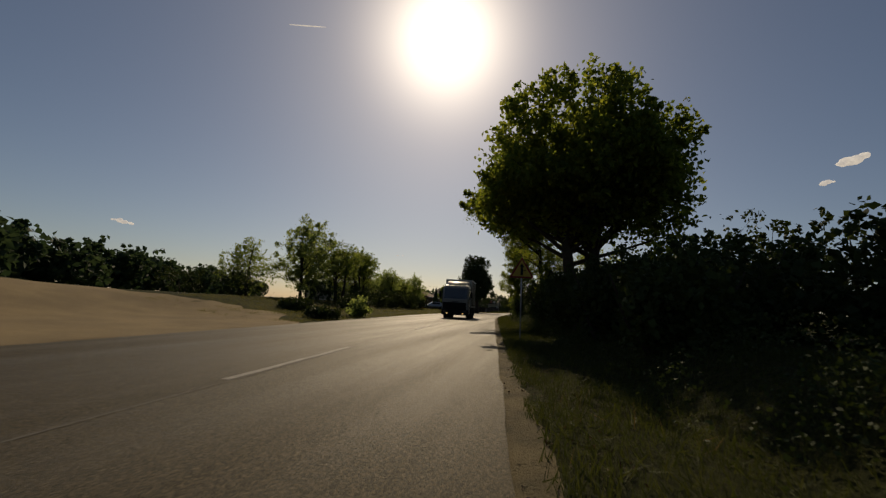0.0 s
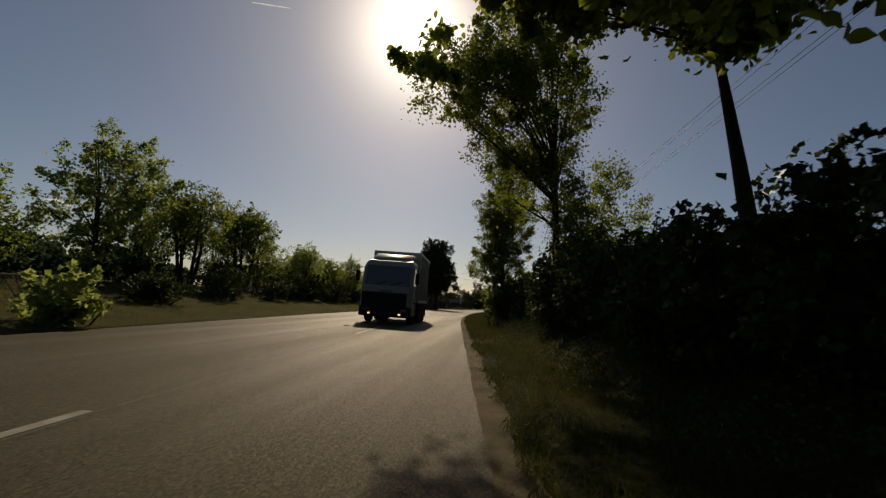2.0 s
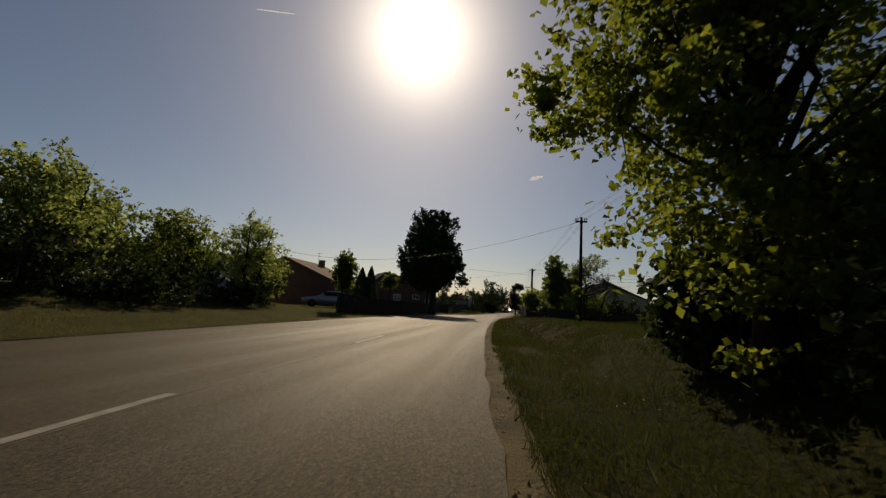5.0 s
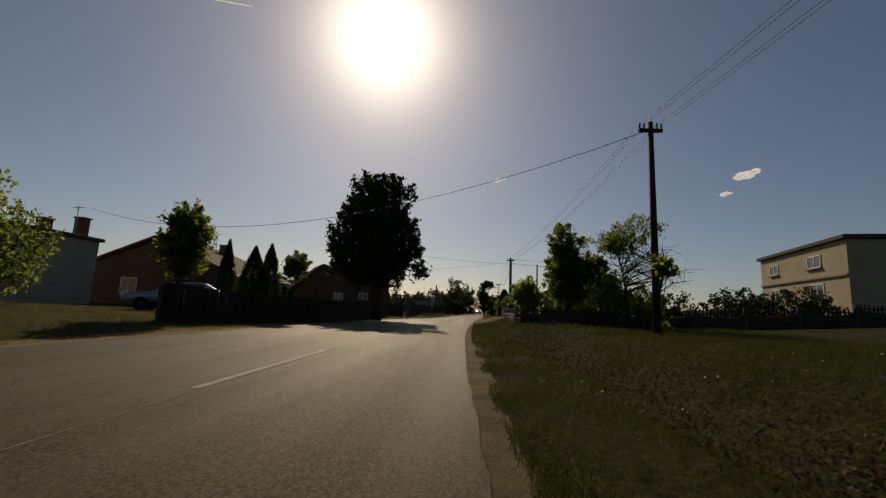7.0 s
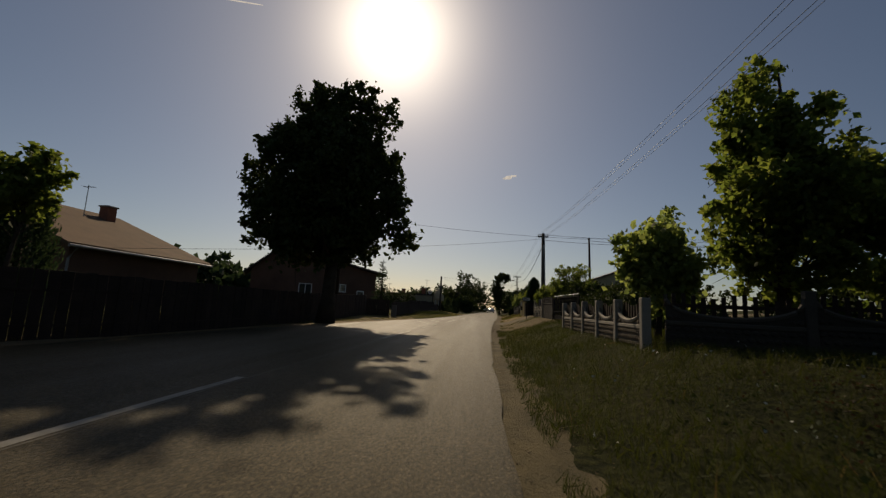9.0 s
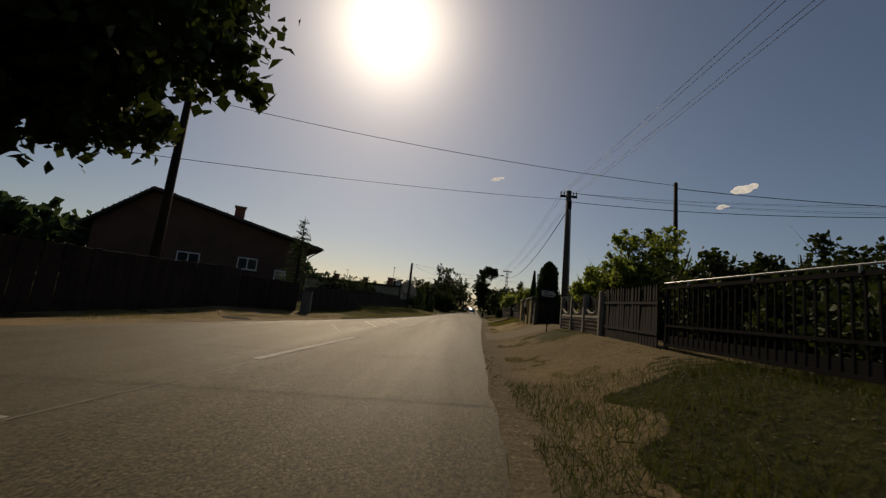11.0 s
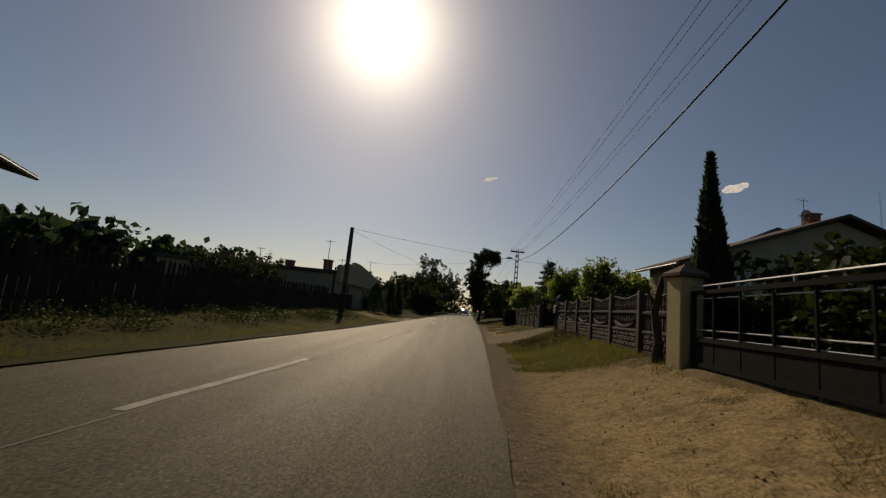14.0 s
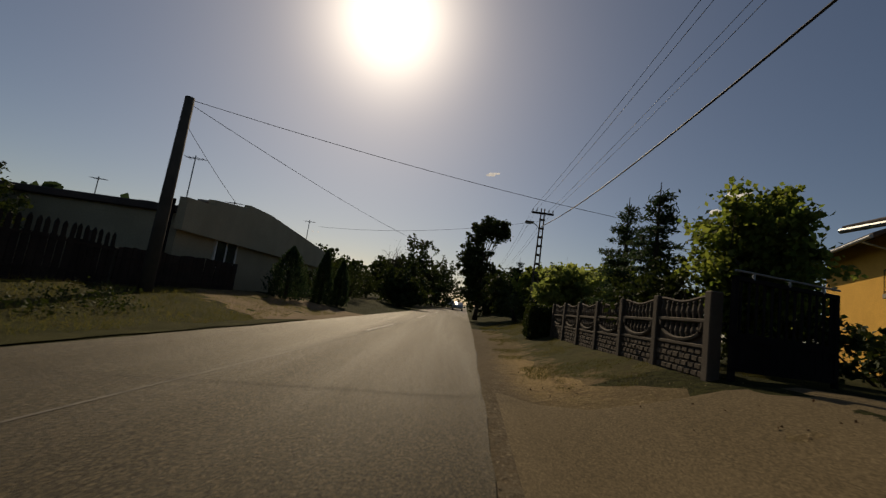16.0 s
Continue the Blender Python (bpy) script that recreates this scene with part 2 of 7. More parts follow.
def leaf_mesh(name, pos, size, rng, width=0.75, droop=0.3, up=None, shape="folded"):
    """One leaf at each place: folded (two triangles), round (six corners) or a blade (one triangle)."""
    n = len(pos)
    d = rng.normal(size=(n, 3))
    d[:, 2] -= droop
    if up is not None:
        d = d * 0.45 + up
    d /= np.linalg.norm(d, axis=1, keepdims=True)
    s = np.cross(d, rng.normal(size=(n, 3)))
    s /= np.linalg.norm(s, axis=1, keepdims=True) + 1e-9
    nr = np.cross(d, s)
    L = (size * rng.uniform(0.6, 1.3, (n, 1)))
    w = L * width * 0.5
    if shape == "blade":
        v = np.empty((n, 3, 3))
        v[:, 0] = pos - d * L * 0.5 + s * w
        v[:, 1] = pos - d * L * 0.5 - s * w
        v[:, 2] = pos + d * L * 0.5 + nr * L * rng.uniform(-0.22, 0.22, (n, 1))
        return mesh_from(name, v.reshape(-1, 3), np.arange(n * 3), 3)
    if shape == "round":
        v = np.empty((n, 6, 3))
        k = rng.uniform(0.75, 1.1, (n, 1))
        v[:, 0] = pos - d * L * 0.5
        v[:, 1] = pos - d * L * 0.2 + s * w * 0.9 * k + nr * w * 0.25
        v[:, 2] = pos + d * L * 0.17 + s * w * 0.8 + nr * w * 0.3
        v[:, 3] = pos + d * L * 0.52 - nr * w * 0.25
        v[:, 4] = pos + d * L * 0.14 - s * w * 0.85 + nr * w * 0.3
        v[:, 5] = pos - d * L * 0.22 - s * w * 0.8 * k + nr * w * 0.25
        i = (np.arange(n) * 6)[:, None]
        f = np.concatenate([i, i + 1, i + 2, i, i + 2, i + 3, i, i + 3, i + 4, i, i + 4, i + 5], axis=1).ravel()
        return mesh_from(name, v.reshape(-1, 3), f, 3)
    v = np.empty((n, 4, 3))
    v[:, 0] = pos - d * L * 0.5
    v[:, 1] = pos + s * w + nr * w * 0.35
    v[:, 2] = pos + d * L * 0.5
    v[:, 3] = pos - s * w + nr * w * 0.35
    i = (np.arange(n) * 4)[:, None]
    f = np.concatenate([i, i + 1, i + 2, i, i + 2, i + 3], axis=1).ravel()
    return mesh_from(name, v.reshape(-1, 3), f, 3)


def clumps_in(ells, k, rng, hollow=0.45):
    """k clump centres inside the given ellipsoids, most of them near the outside."""
    vol = np.array([e[3] * e[4] * e[5] for e in ells])
    pick = rng.choice(len(ells), k, p=vol / vol.sum())
    e = np.array(ells)[pick]
    d = rng.normal(size=(k, 3))
    d /= np.linalg.norm(d, axis=1, keepdims=True)
    return e[:, :3] + d * e[:, 3:6] * rng.uniform(0, 1, (k, 1)) ** hollow


def leaves_at(c, r, n, rng, flat=0.75):
    """n places along leafy shoots about the centres c: each shoot points outwards and up."""
    pick = rng.integers(0, len(c), n)
    mid = c.mean(axis=0)
    a = (c - mid) * np.array((1, 1, 0.5))
    a /= np.linalg.norm(a, axis=1, keepdims=True) + 1e-6
    a = a * 0.6 + rng.normal(size=a.shape) * 0.55 + np.array((0, 0, 0.55))
    a /= np.linalg.norm(a, axis=1, keepdims=True) + 1e-6
    rr = (r * rng.uniform(0.6, 1.25, len(c)))[pick][:, None]
    f = rng.uniform(-1.0, 1.35, (n, 1))
    p = c[pick] + a[pick] * f * rr * 0.85 + rng.normal(size=(n, 3)) * rr * (0.42 - 0.2 * f) * np.array((1, 1, flat))
    return p


def tree(name, x, y, z, ells, trunk_h, trunk_r, leaves, size, k, clump_r, seed, leaf, label, category="tree", bark=None, lean=(0, 0), limbs=16, group="", stems=1, low=0.35, droop=0.3, crown="crown", fork=0.45, leafy=None, twigs=3, shape="folded"):
    """A tree: tapered trunk, limbs to the leaf clumps, and a crown of many leaves. ells: crown ellipsoids about the foot."""
    rng = np.random.default_rng(seed)
    t = thing(name, pose(x, y, z), label, category, group)
    c = clumps_in(ells, k, rng)
    c[:, 2] = np.maximum(c[:, 2], 0.25)
    bm = bmesh.new()
    tops = []
    for s in range(stems):
        a = rng.uniform(0, 6.28)
        off = Vector((math.cos(a), math.sin(a), 0)) * (0 if stems == 1 else 0.35)
        spread = 0 if stems == 1 else 1.6
        pts, rad = [], []
        for i in range(9):
            f = i / 8
            pts.append(off * (1 + spread * f * 1.5) + Vector((lean[0] * f + 0.07 * math.sin(f * 5 + seed), lean[1] * f + 0.07 * math.cos(f * 4 + seed * 2), -0.15 + (trunk_h + 0.15) * f)))
            rad.append(trunk_r * (1.35 if i == 0 else 1.0) * (1 - 0.82 * f))
        tube(bm, pts, rad, 10)
        tops.append(pts)
    for i in rng.choice(k, min(limbs, k), replace=False):
        pts = tops[int(rng.integers(0, stems))]
        e = Vector(c[i])
        f = min(max(low + (e.z / max(trunk_h, 0.1) - low) * fork, low), 0.95)
        j = int(f * 8)
        s = pts[j].lerp(pts[min(j + 1, 8)], f * 8 - j)
        mid = s.lerp(e, 0.5) + Vector((rng.normal() * 0.2, rng.normal() * 0.2, 0.12 * (e - s).length * rng.uniform(-0.3, 1)))
        r0 = trunk_r * 0.42 * (1 - 0.55 * f) * rng.uniform(0.6, 1.1)
        tube(bm, [s, s.lerp(mid, 0.55), mid, mid.lerp(e, 0.6), e], [r0, r0 * 0.8, r0 * 0.55, r0 * 0.32, r0 * 0.1], 6, False)
        for q in range(twigs):
            g = mid.lerp(e, rng.uniform(0, 0.9))
            tip = g + Vector(rng.normal(size=3)) * clump_r * 1.1
            tube(bm, [g, g.lerp(tip, 0.5) + Vector((0, 0, 0.05)), tip], [r0 * 0.3, r0 * 0.2, r0 * 0.06], 4, False)
    part("trunk", bm, bark or M_BARK, t, "", True)
    if leaves:
        if leafy:
            c = clumps_in(leafy, k, rng)
        link(crown, leaf_mesh(crown, leaves_at(c, clump_r, leaves, rng), size, rng, droop=droop, shape=shape), leaf, t)
    return t


# ---- the road's line ----
KY = [-90, 0, 8.4, 20, 30, 42, 50, 60, 67, 77, 91, 105, 112, 121, 135, 185, 260, 420, 900]
KX = [8.5, 0.1, -0.65, -1.72, -2.58, -3.6, -4.2, -4.58, -4.68, -4.68, -4.2, -3.4, -2.9, -2.25, -1.45, 1.0, 4.8, 13.0, 38.0]
GY = np.arange(-90, 901, 1.0)
GX = np.interp(GY, KY, KX)
for _ in range(40):
    GX[1:-1] = 0.25 * GX[:-2] + 0.5 * GX[1:-1] + 0.25 * GX[2:]


def edge_r(y):
    return float(np.interp(y, GY, GX))


def centre(y):
    return edge_r(y) - float(np.interp(y, [0, 40, 80, 110, 130], [3.4, 3.3, 3.15, 3.0, 2.9]))


def edge_l(y):
    return centre(y) - float(np.interp(y, [-90, 10, 40, 70, 84, 95, 101, 110, 122], [4.6, 4.8, 5.0, 5.0, 4.6, 3.5, 2.65, 1.95, 1.75]))


def smooth(a, b, v):
    f = min(max((v - a) / (b - a), 0), 1)
    return f * f * (3 - 2 * f)


def ground_z(x, y):
    """Height of the land beside the road."""
    s, d = x - edge_r(y), edge_l(y) - x
    if s > 0:
        base = (0.62 + 0.1 * smooth(90, 96, y) * (1 - smooth(124, 130, y))) * smooth(0.5, 3.2, s) + (0.3 + 2.0 * smooth(55, 80, y) * (1 - smooth(112, 125, y))) * smooth(6, 36, s)
        wild = 1 - smooth(88, 93, y)
        ditch = (1 - smooth(73, 77.5, y)) * (0.42 + 0.2 * smooth(54, 60, y)) * math.exp(-((s - 2.2 - 0.4 * smooth(54, 60, y)) / 0.8) ** 2)
        bumps = 0.05 * wild * smooth(0.5, 1.5, s) * noise.noise((x * 0.9, y * 0.9, 0)) + 0.018 * smooth(0.3, 1.2, s) * noise.noise((x * 1.6, y * 1.6, 4))
        return -0.03 + base - ditch + bumps
    if d > 0:
        far = 1 - smooth(60, 78, y)
        base = far * (0.25 * smooth(0.8, 3, d) + 0.75 * smooth(3, 9, d)) + (1 - far) * 0.35 * smooth(0.8, 4, d)
        mound = 0.45 * math.exp(-((y - 9) / 7) ** 2) * smooth(5, 14, d)
        flat = 1 - 0.85 * math.exp(-((y - 11) / 6.5) ** 4) * (1 - smooth(5, 13, d))
        bumps = 0.08 * smooth(1, 4, d) * noise.noise((x * 0.7, y * 0.7, 2)) + 0.03 * smooth(0.4, 1.5, d) * noise.noise((x * 2.2, y * 2.2, 7))
        return -0.03 + base * flat + mound + bumps * flat
    return -0.05


def strip(name, lines, ys, mat, zf, label, kind="structure", category="road"):
    """A sheet between lines x(y); zf gives its height."""
    rows, faces = [], []
    k = len(lines)
    for i, y in enumerate(ys):
        for f in lines:
            x = f(y)
            rows.append((x, y, zf(x, y)))
    for i in range(len(ys) - 1):
        for j in range(k - 1):
            a = i * k + j
            faces += [a, a + 1, a + k + 1, a + k]
    ob = link(name, mesh_from(name, rows, faces, 4), mat, None, "", True)
    return tagged(ob, label, category, "", kind)


YS = [-1500, -700, -300, -150, -90] + list(np.arange(-60, 0, 5.0)) + list(np.arange(0, 150, 0.6)) + list(np.arange(150, 260, 5.0)) + [280, 320, 380, 460, 600, 800, 900, 1400, 2500, 4000]
SR = [0.0, 0.15, 0.35, 0.6, 0.9, 1.2, 1.5, 1.8, 2.1, 2.4, 2.7, 3.0, 3.4, 3.8, 4.3, 5, 6, 7.5, 9.5, 12, 16, 22, 32, 50, 90, 200, 500, 1200, 3000]
SL = [0.0, 0.2, 0.5, 0.9, 1.3, 1.8, 2.4, 3, 3.7, 4.5, 5.4, 6.4, 7.5, 9, 11, 13, 15, 18, 22, 28, 36, 50, 90, 200, 500, 1200, 3000]
g_lines = [(lambda y, s=s: edge_l(y) - s) for s in SL[::-1]] + [(lambda y: edge_l(y) + 0.3), (lambda y: edge_r(y) - 0.3)] + [(lambda y, s=s: edge_r(y) + s) for s in SR]
strip("ground", g_lines, YS, M_GROUND, ground_z, "uneven grassy roadside ground with bare patches", category="ground")
RY = list(np.arange(-90, 0, 3.0)) + list(np.arange(0, 150, 0.5)) + list(np.arange(150, 901, 6.0))
wob = lambda y, k: 0.05 * noise.noise((y * 0.8, k, 0)) + 0.04 * noise.noise((y * 3.1, k, 5))
strip("road", [lambda y: edge_l(y) - 0.06 + wob(y, 1), lambda y: edge_l(y) + wob(y, 1), lambda y: edge_l(y) + 1, centre, lambda y: edge_r(y) - 1, lambda y: edge_r(y) + wob(y, 3), lambda y: edge_r(y) + 0.05 + wob(y, 3)], RY, M_ASPHALT,
      lambda x, y: -0.08 if (x < edge_l(y) - 0.14 or x > edge_r(y) + 0.12) else 0.0, "worn grey asphalt road with polished wheel tracks")
strip("gravel_shoulder", [lambda y: edge_r(y) - 0.05, lambda y: edge_r(y) + 0.3, lambda y: edge_r(y) + 0.5 + 0.16 * noise.noise((y * 0.7, 9, 0)) + 0.2 * noise.noise((y * 2.3, 9, 4)) + 0.14 * noise.noise((y * 6.0, 2, 4)) + 0.25 * smooth(60, 70, y)],
      list(np.arange(-40, 86.4, 0.25)), M_GRAVEL, lambda x, y: -0.03 if x < edge_r(y) else ground_z(x, y) + (0.014 if x < edge_r(y) + 0.35 else -0.02), "sandy gravel shoulder along the asphalt edge", category="shoulder")


def on_road(name, pts, w, mat, z, label):
    """A painted or worn line along pts."""
    rows, faces = [], []
    P = [Vector((x, y, 0)) for x, y in pts]
    for i, p in enumerate(P):
        d = (P[min(i + 1, len(P) - 1)] - P[max(i - 1, 0)]).normalized()
        q = Vector((-d.y, d.x, 0)) * w / 2
        rows += [(p.x - q.x, p.y - q.y, z), (p.x + q.x, p.y + q.y, z)]
    for i in range(len(P) - 1):
        faces += [2 * i, 2 * i + 2, 2 * i + 3, 2 * i + 1]
    return tagged(link(name, mesh_from(name, rows, faces, 4), mat), label, "road marking", "", "structure")


for y0, y1 in [(-8, -4), (4.6, 9.3), (17.2, 21.4), (30.6, 35.2), (42.8, 47.8), (54.0, 57.0), (62.5, 67.4), (73.4, 77.0), (84, 88), (91.0, 95.4), (100.2, 105.0), (109.0, 112.9), (118.0, 122.2), (131, 135), (143, 147), (155, 159), (167, 171)]:
    on_road("lane_marking", [(centre(y) + 0.02 * noise.noise((y, 3, 3)), y) for y in np.arange(y0, y1 + 0.01, 0.4)], 0.11, M_PAINT, 0.005, "worn white dashed centre line on asphalt")
on_road("road_seam", [(centre(y) + 0.09 + 0.015 * noise.noise((y * 2, 3, 8)), y) for y in np.arange(0, 170, 0.5)], 0.028, M_SEAM, 0.004, "pale worn joint along the middle of the asphalt")
zig = [(0.55, 96.1), (1.9, 99.1), (0.55, 99.9), (1.85, 102.9), (0.5, 103.6), (1.7, 106.6), (0.45, 107.3), (1.6, 107.9)]
for (a, ya), (b, yb) in zip(zig, zig[1:]):
    on_road("zigzag_marking", [(centre(ya) - a, ya), (centre(yb) - b, yb)], 0.1, M_PAINT, 0.005, "worn white zigzag bus stop marking on asphalt")


def patch(name, s, y, rs, ry, mat, seed, label, side=1, lift=0.03, rag=0.35, rings=9, seg=56):
    """An irregular patch of another surface, draped over the land; s counts out from the road's edge."""
    rows, faces = [], []
    for i in range(rings + 1):
        for k in range(seg):
            a = 2 * math.pi * k / seg
            r = (i / rings) * (1 + rag * noise.noise((math.cos(a) * 1.5 + seed, math.sin(a) * 1.5, seed)) + rag * 0.6 * noise.noise((math.cos(a) * 6, math.sin(a) * 6, seed)))
            yy = y + r * ry * math.sin(a)
            ss = max(s + r * rs * math.cos(a), 0.0)
            x = edge_r(yy) + ss if side > 0 else edge_l(yy) - ss
            rows.append((x, yy, ground_z(x, yy) + lift * (1 if i < rings else 0.2)))
    for i in range(rings):
        for k in range(seg):
            a, b = i * seg + k, i * seg + (k + 1) % seg
            faces += [a, a + seg, b + seg, b]
    return tagged(link(name, mesh_from(name, rows, faces, 4), mat, None, "", True), label, "ground", "", "structure")


M_SANDY = plain("pale_dirt", (0.2, 0.14, 0.073), (0.13, 0.092, 0.05), 1.3, 26, 0.95, relief=0.7, dist=0.03)


def half(n, l, v):
    w = n.new("ShaderNodeMath")
    w.operation = "MULTIPLY"
    l.new(v, w.inputs[0])
    w.inputs[1].default_value = 0.4
    return w.outputs[0]


def verge_mat():
    """Trodden brown earth with pale sandy places in front of the gates and a thin brown turf elsewhere."""
    m, n, l, p = nodes_of("verge_earth")
    tc = n.new("ShaderNodeNewGeometry").outputs["Position"]
    big, mid, fine = noise_tex(n, l, tc, 0.5, 5), noise_tex(n, l, tc, 2.3, 5, 0.65), noise_tex(n, l, tc, 42, 5, 0.75)
    col = mix(n, l, ramp(n, l, big, [(0.38, (0, 0, 0)), (0.62, (1, 1, 1))]), (0.128, 0.1, 0.054), (0.178, 0.137, 0.074))
    for x, y, rx, ry in ((edge_r(109.6) + 1.3, 109.6, 2.6, 6.0), (edge_r(128.0) + 1.0, 127.5, 1.6, 3.5)):
        g = n.new("ShaderNodeTexGradient")
        g.gradient_type = "SPHERICAL"
        g.texture_mapping.scale = (1 / rx, 1 / ry, 0.1)
        g.texture_mapping.translation = (-x / rx, -y / ry, 0)
        l.new(tc, g.inputs["Vector"])
        w = n.new("ShaderNodeMath")
        w.operation = "MULTIPLY_ADD"
        l.new(mid, w.inputs[0])
        w.inputs[1].default_value = 0.5
        l.new(g.outputs["Fac"], w.inputs[2])
        col = mix(n, l, ramp(n, l, w.outputs[0], [(0.4, (0, 0, 0)), (0.85, (0.9, 0.9, 0.9))]), col, (0.33, 0.238, 0.115))
    col = mix(n, l, ramp(n, l, mid, [(0.5, (0, 0, 0)), (0.7, (0.6, 0.6, 0.6))]), col, (0.1, 0.086, 0.04))
    out = n.new("ShaderNodeAttribute")
    out.attribute_name = "outward"
    w = n.new("ShaderNodeMath")
    w.operation = "MULTIPLY_ADD"
    l.new(mid, w.inputs[0])
    w.inputs[1].default_value = 0.9
    l.new(out.outputs["Fac"], w.inputs[2])
    col = mix(n, l, ramp(n, l, half(n, l, w.outputs[0]), [(0.3, (0.85, 0.85, 0.85)), (0.52, (0, 0, 0))]), col, (0.118, 0.1, 0.072))
    grit = n.new("ShaderNodeTexVoronoi")
    grit.inputs["Scale"].default_value = 34.0
    l.new(tc, grit.inputs["Vector"])
    col = mix(n, l, ramp(n, l, grit.outputs["Color"], [(0.2, (0.4, 0.4, 0.4)), (0.45, (0, 0, 0)), (0.8, (0, 0, 0))]), col, (0.085, 0.06, 0.034))
    col = mix(n, l, ramp(n, l, grit.outputs["Color"], [(0.72, (0, 0, 0)), (0.86, (0.4, 0.4, 0.4))]), col, (0.3, 0.235, 0.145))
    patchy = noise_tex(n, l, tc, 4.5, 6, 0.7)
    col = mix(n, l, ramp(n, l, patchy, [(0.36, (0.5, 0.5, 0.5)), (0.5, (0, 0, 0))]), col, (0.09, 0.064, 0.036))
    col = mix(n, l, ramp(n, l, fine, [(0.38, (0.7, 0.7, 0.7)), (0.54, (0, 0, 0))]), col, (0.06, 0.045, 0.026))
    l.new(col, p.inputs["Base Color"])
    p.inputs["Roughness"].default_value = 0.95
    p.inputs["Specular IOR Level"].default_value = 0.05
    bump(n, l, p, patchy, 1.0, 0.06)
    return m


VY = [86.2, 90.4, 91.8, 95.6, 97.0, 99.5, 100, 104.5, 105.4, 111.8, 113.8, 119.9, 121, 124.4, 126, 140]
VW = [1.0, 1.5, 5.6, 5.0, 1.5, 1.4, 3.0, 3.0, 2.6, 2.8, 1.0, 0.9, 2.4, 2.4, 1.3, 1.0]


def verge_w(y):
    """How far the bare earth reaches out from the asphalt."""
    return float(np.interp(y, VY, VW)) + 0.45 * noise.noise((y * 0.9, 2, 5)) + 0.25 * noise.noise((y * 2.7, 4, 5))


ob = strip("dirt_verge", [(lambda y, f=f: edge_r(y) - 0.05 + f * (verge_w(y) + 0.05)) for f in (0, 0.08, 0.17, 0.26, 0.35, 0.44, 0.53, 0.62, 0.71, 0.8, 0.88, 0.95, 1.0)], list(np.arange(86.0, 140, 0.25)), verge_mat(),
      lambda x, y: -0.03 if x < edge_r(y) else ground_z(x, y) + (0.014 if x < edge_r(y) - 0.05 + 0.97 * (verge_w(y) + 0.05) else -0.012), "trodden brown dirt verge with sandy places before the gates", category="verge")
ob.data.attributes.new("outward", "FLOAT", "POINT").data.foreach_set("value", [v.co.x - edge_r(v.co.y) for v in ob.data.vertices])
patch("sand_lot", 5.5, 10.5, 6.6, 9.5, M_SAND, 3, "bare sandy lot rising beside the road", -1, 0.03, 0.25, 14)
patch("sand_lot", 3.0, 3.0, 3.5, 9, M_SAND, 8, "bare sandy lot rising beside the road", -1, 0.02, 0.25, 14)
patch("dirt_patch", 1.2, 97.0, 1.6, 8.0, M_SANDY, 10, "worn pale dirt verge", -1)
patch("dirt_patch", 2.0, 134.5, 2.6, 4.5, M_SANDY, 12, "pale dirt driveway of a low house", -1)
patch("dirt_patch", 0.6, 76.0, 0.9, 14.0, M_SANDY, 13, "worn pale dirt verge", -1)


def apron(name, y0, y1, s1, flare, mat, label):
    ys = list(np.linspace(y0 - flare, y1 + flare, 50))
    ss = [0, 0.3, 0.7, 1.2, 1.8, 2.5, 3.2, 4.0, 5, 6.5, 8.5, 11, 15, 20]
    ss = [s for s in ss if s <= s1]
    rows, faces = [], []
    for i, y in enumerate(ys):
        for s in ss:
            f = flare * max(0, 1 - s / 2.2) ** 2
            yy = (y0 + y1) / 2 + (y - (y0 + y1) / 2) * ((y1 - y0) / 2 + f) / ((y1 - y0) / 2 + flare) + 0.06 * noise.noise((s * 2, y * 0.2, 3))
            x = edge_r(yy) + s
            rows.append((x, yy, ground_z(x, yy) + (-0.02 if i in (0, len(ys) - 1) else 0.012 if i in (1, len(ys) - 2) else 0.026) - (0.03 if s == 0 else 0)))
    k = len(ss)
    for i in range(len(ys) - 1):
        for j in range(k - 1):
            a = i * k + j
            faces += [a, a + 1, a + k + 1, a + k]
    return tagged(link(name, mesh_from(name, rows, faces, 4), mat, None, "", True), label, "road", "", "structure")


apron("side_road", 100.7, 104.2, 20, 1.5, M_APRON, "pale worn asphalt mouth of a side road")
apron("driveway", 121.4, 124.2, 8.5, 1.6, M_APRON, "pale worn asphalt driveway through a gate")


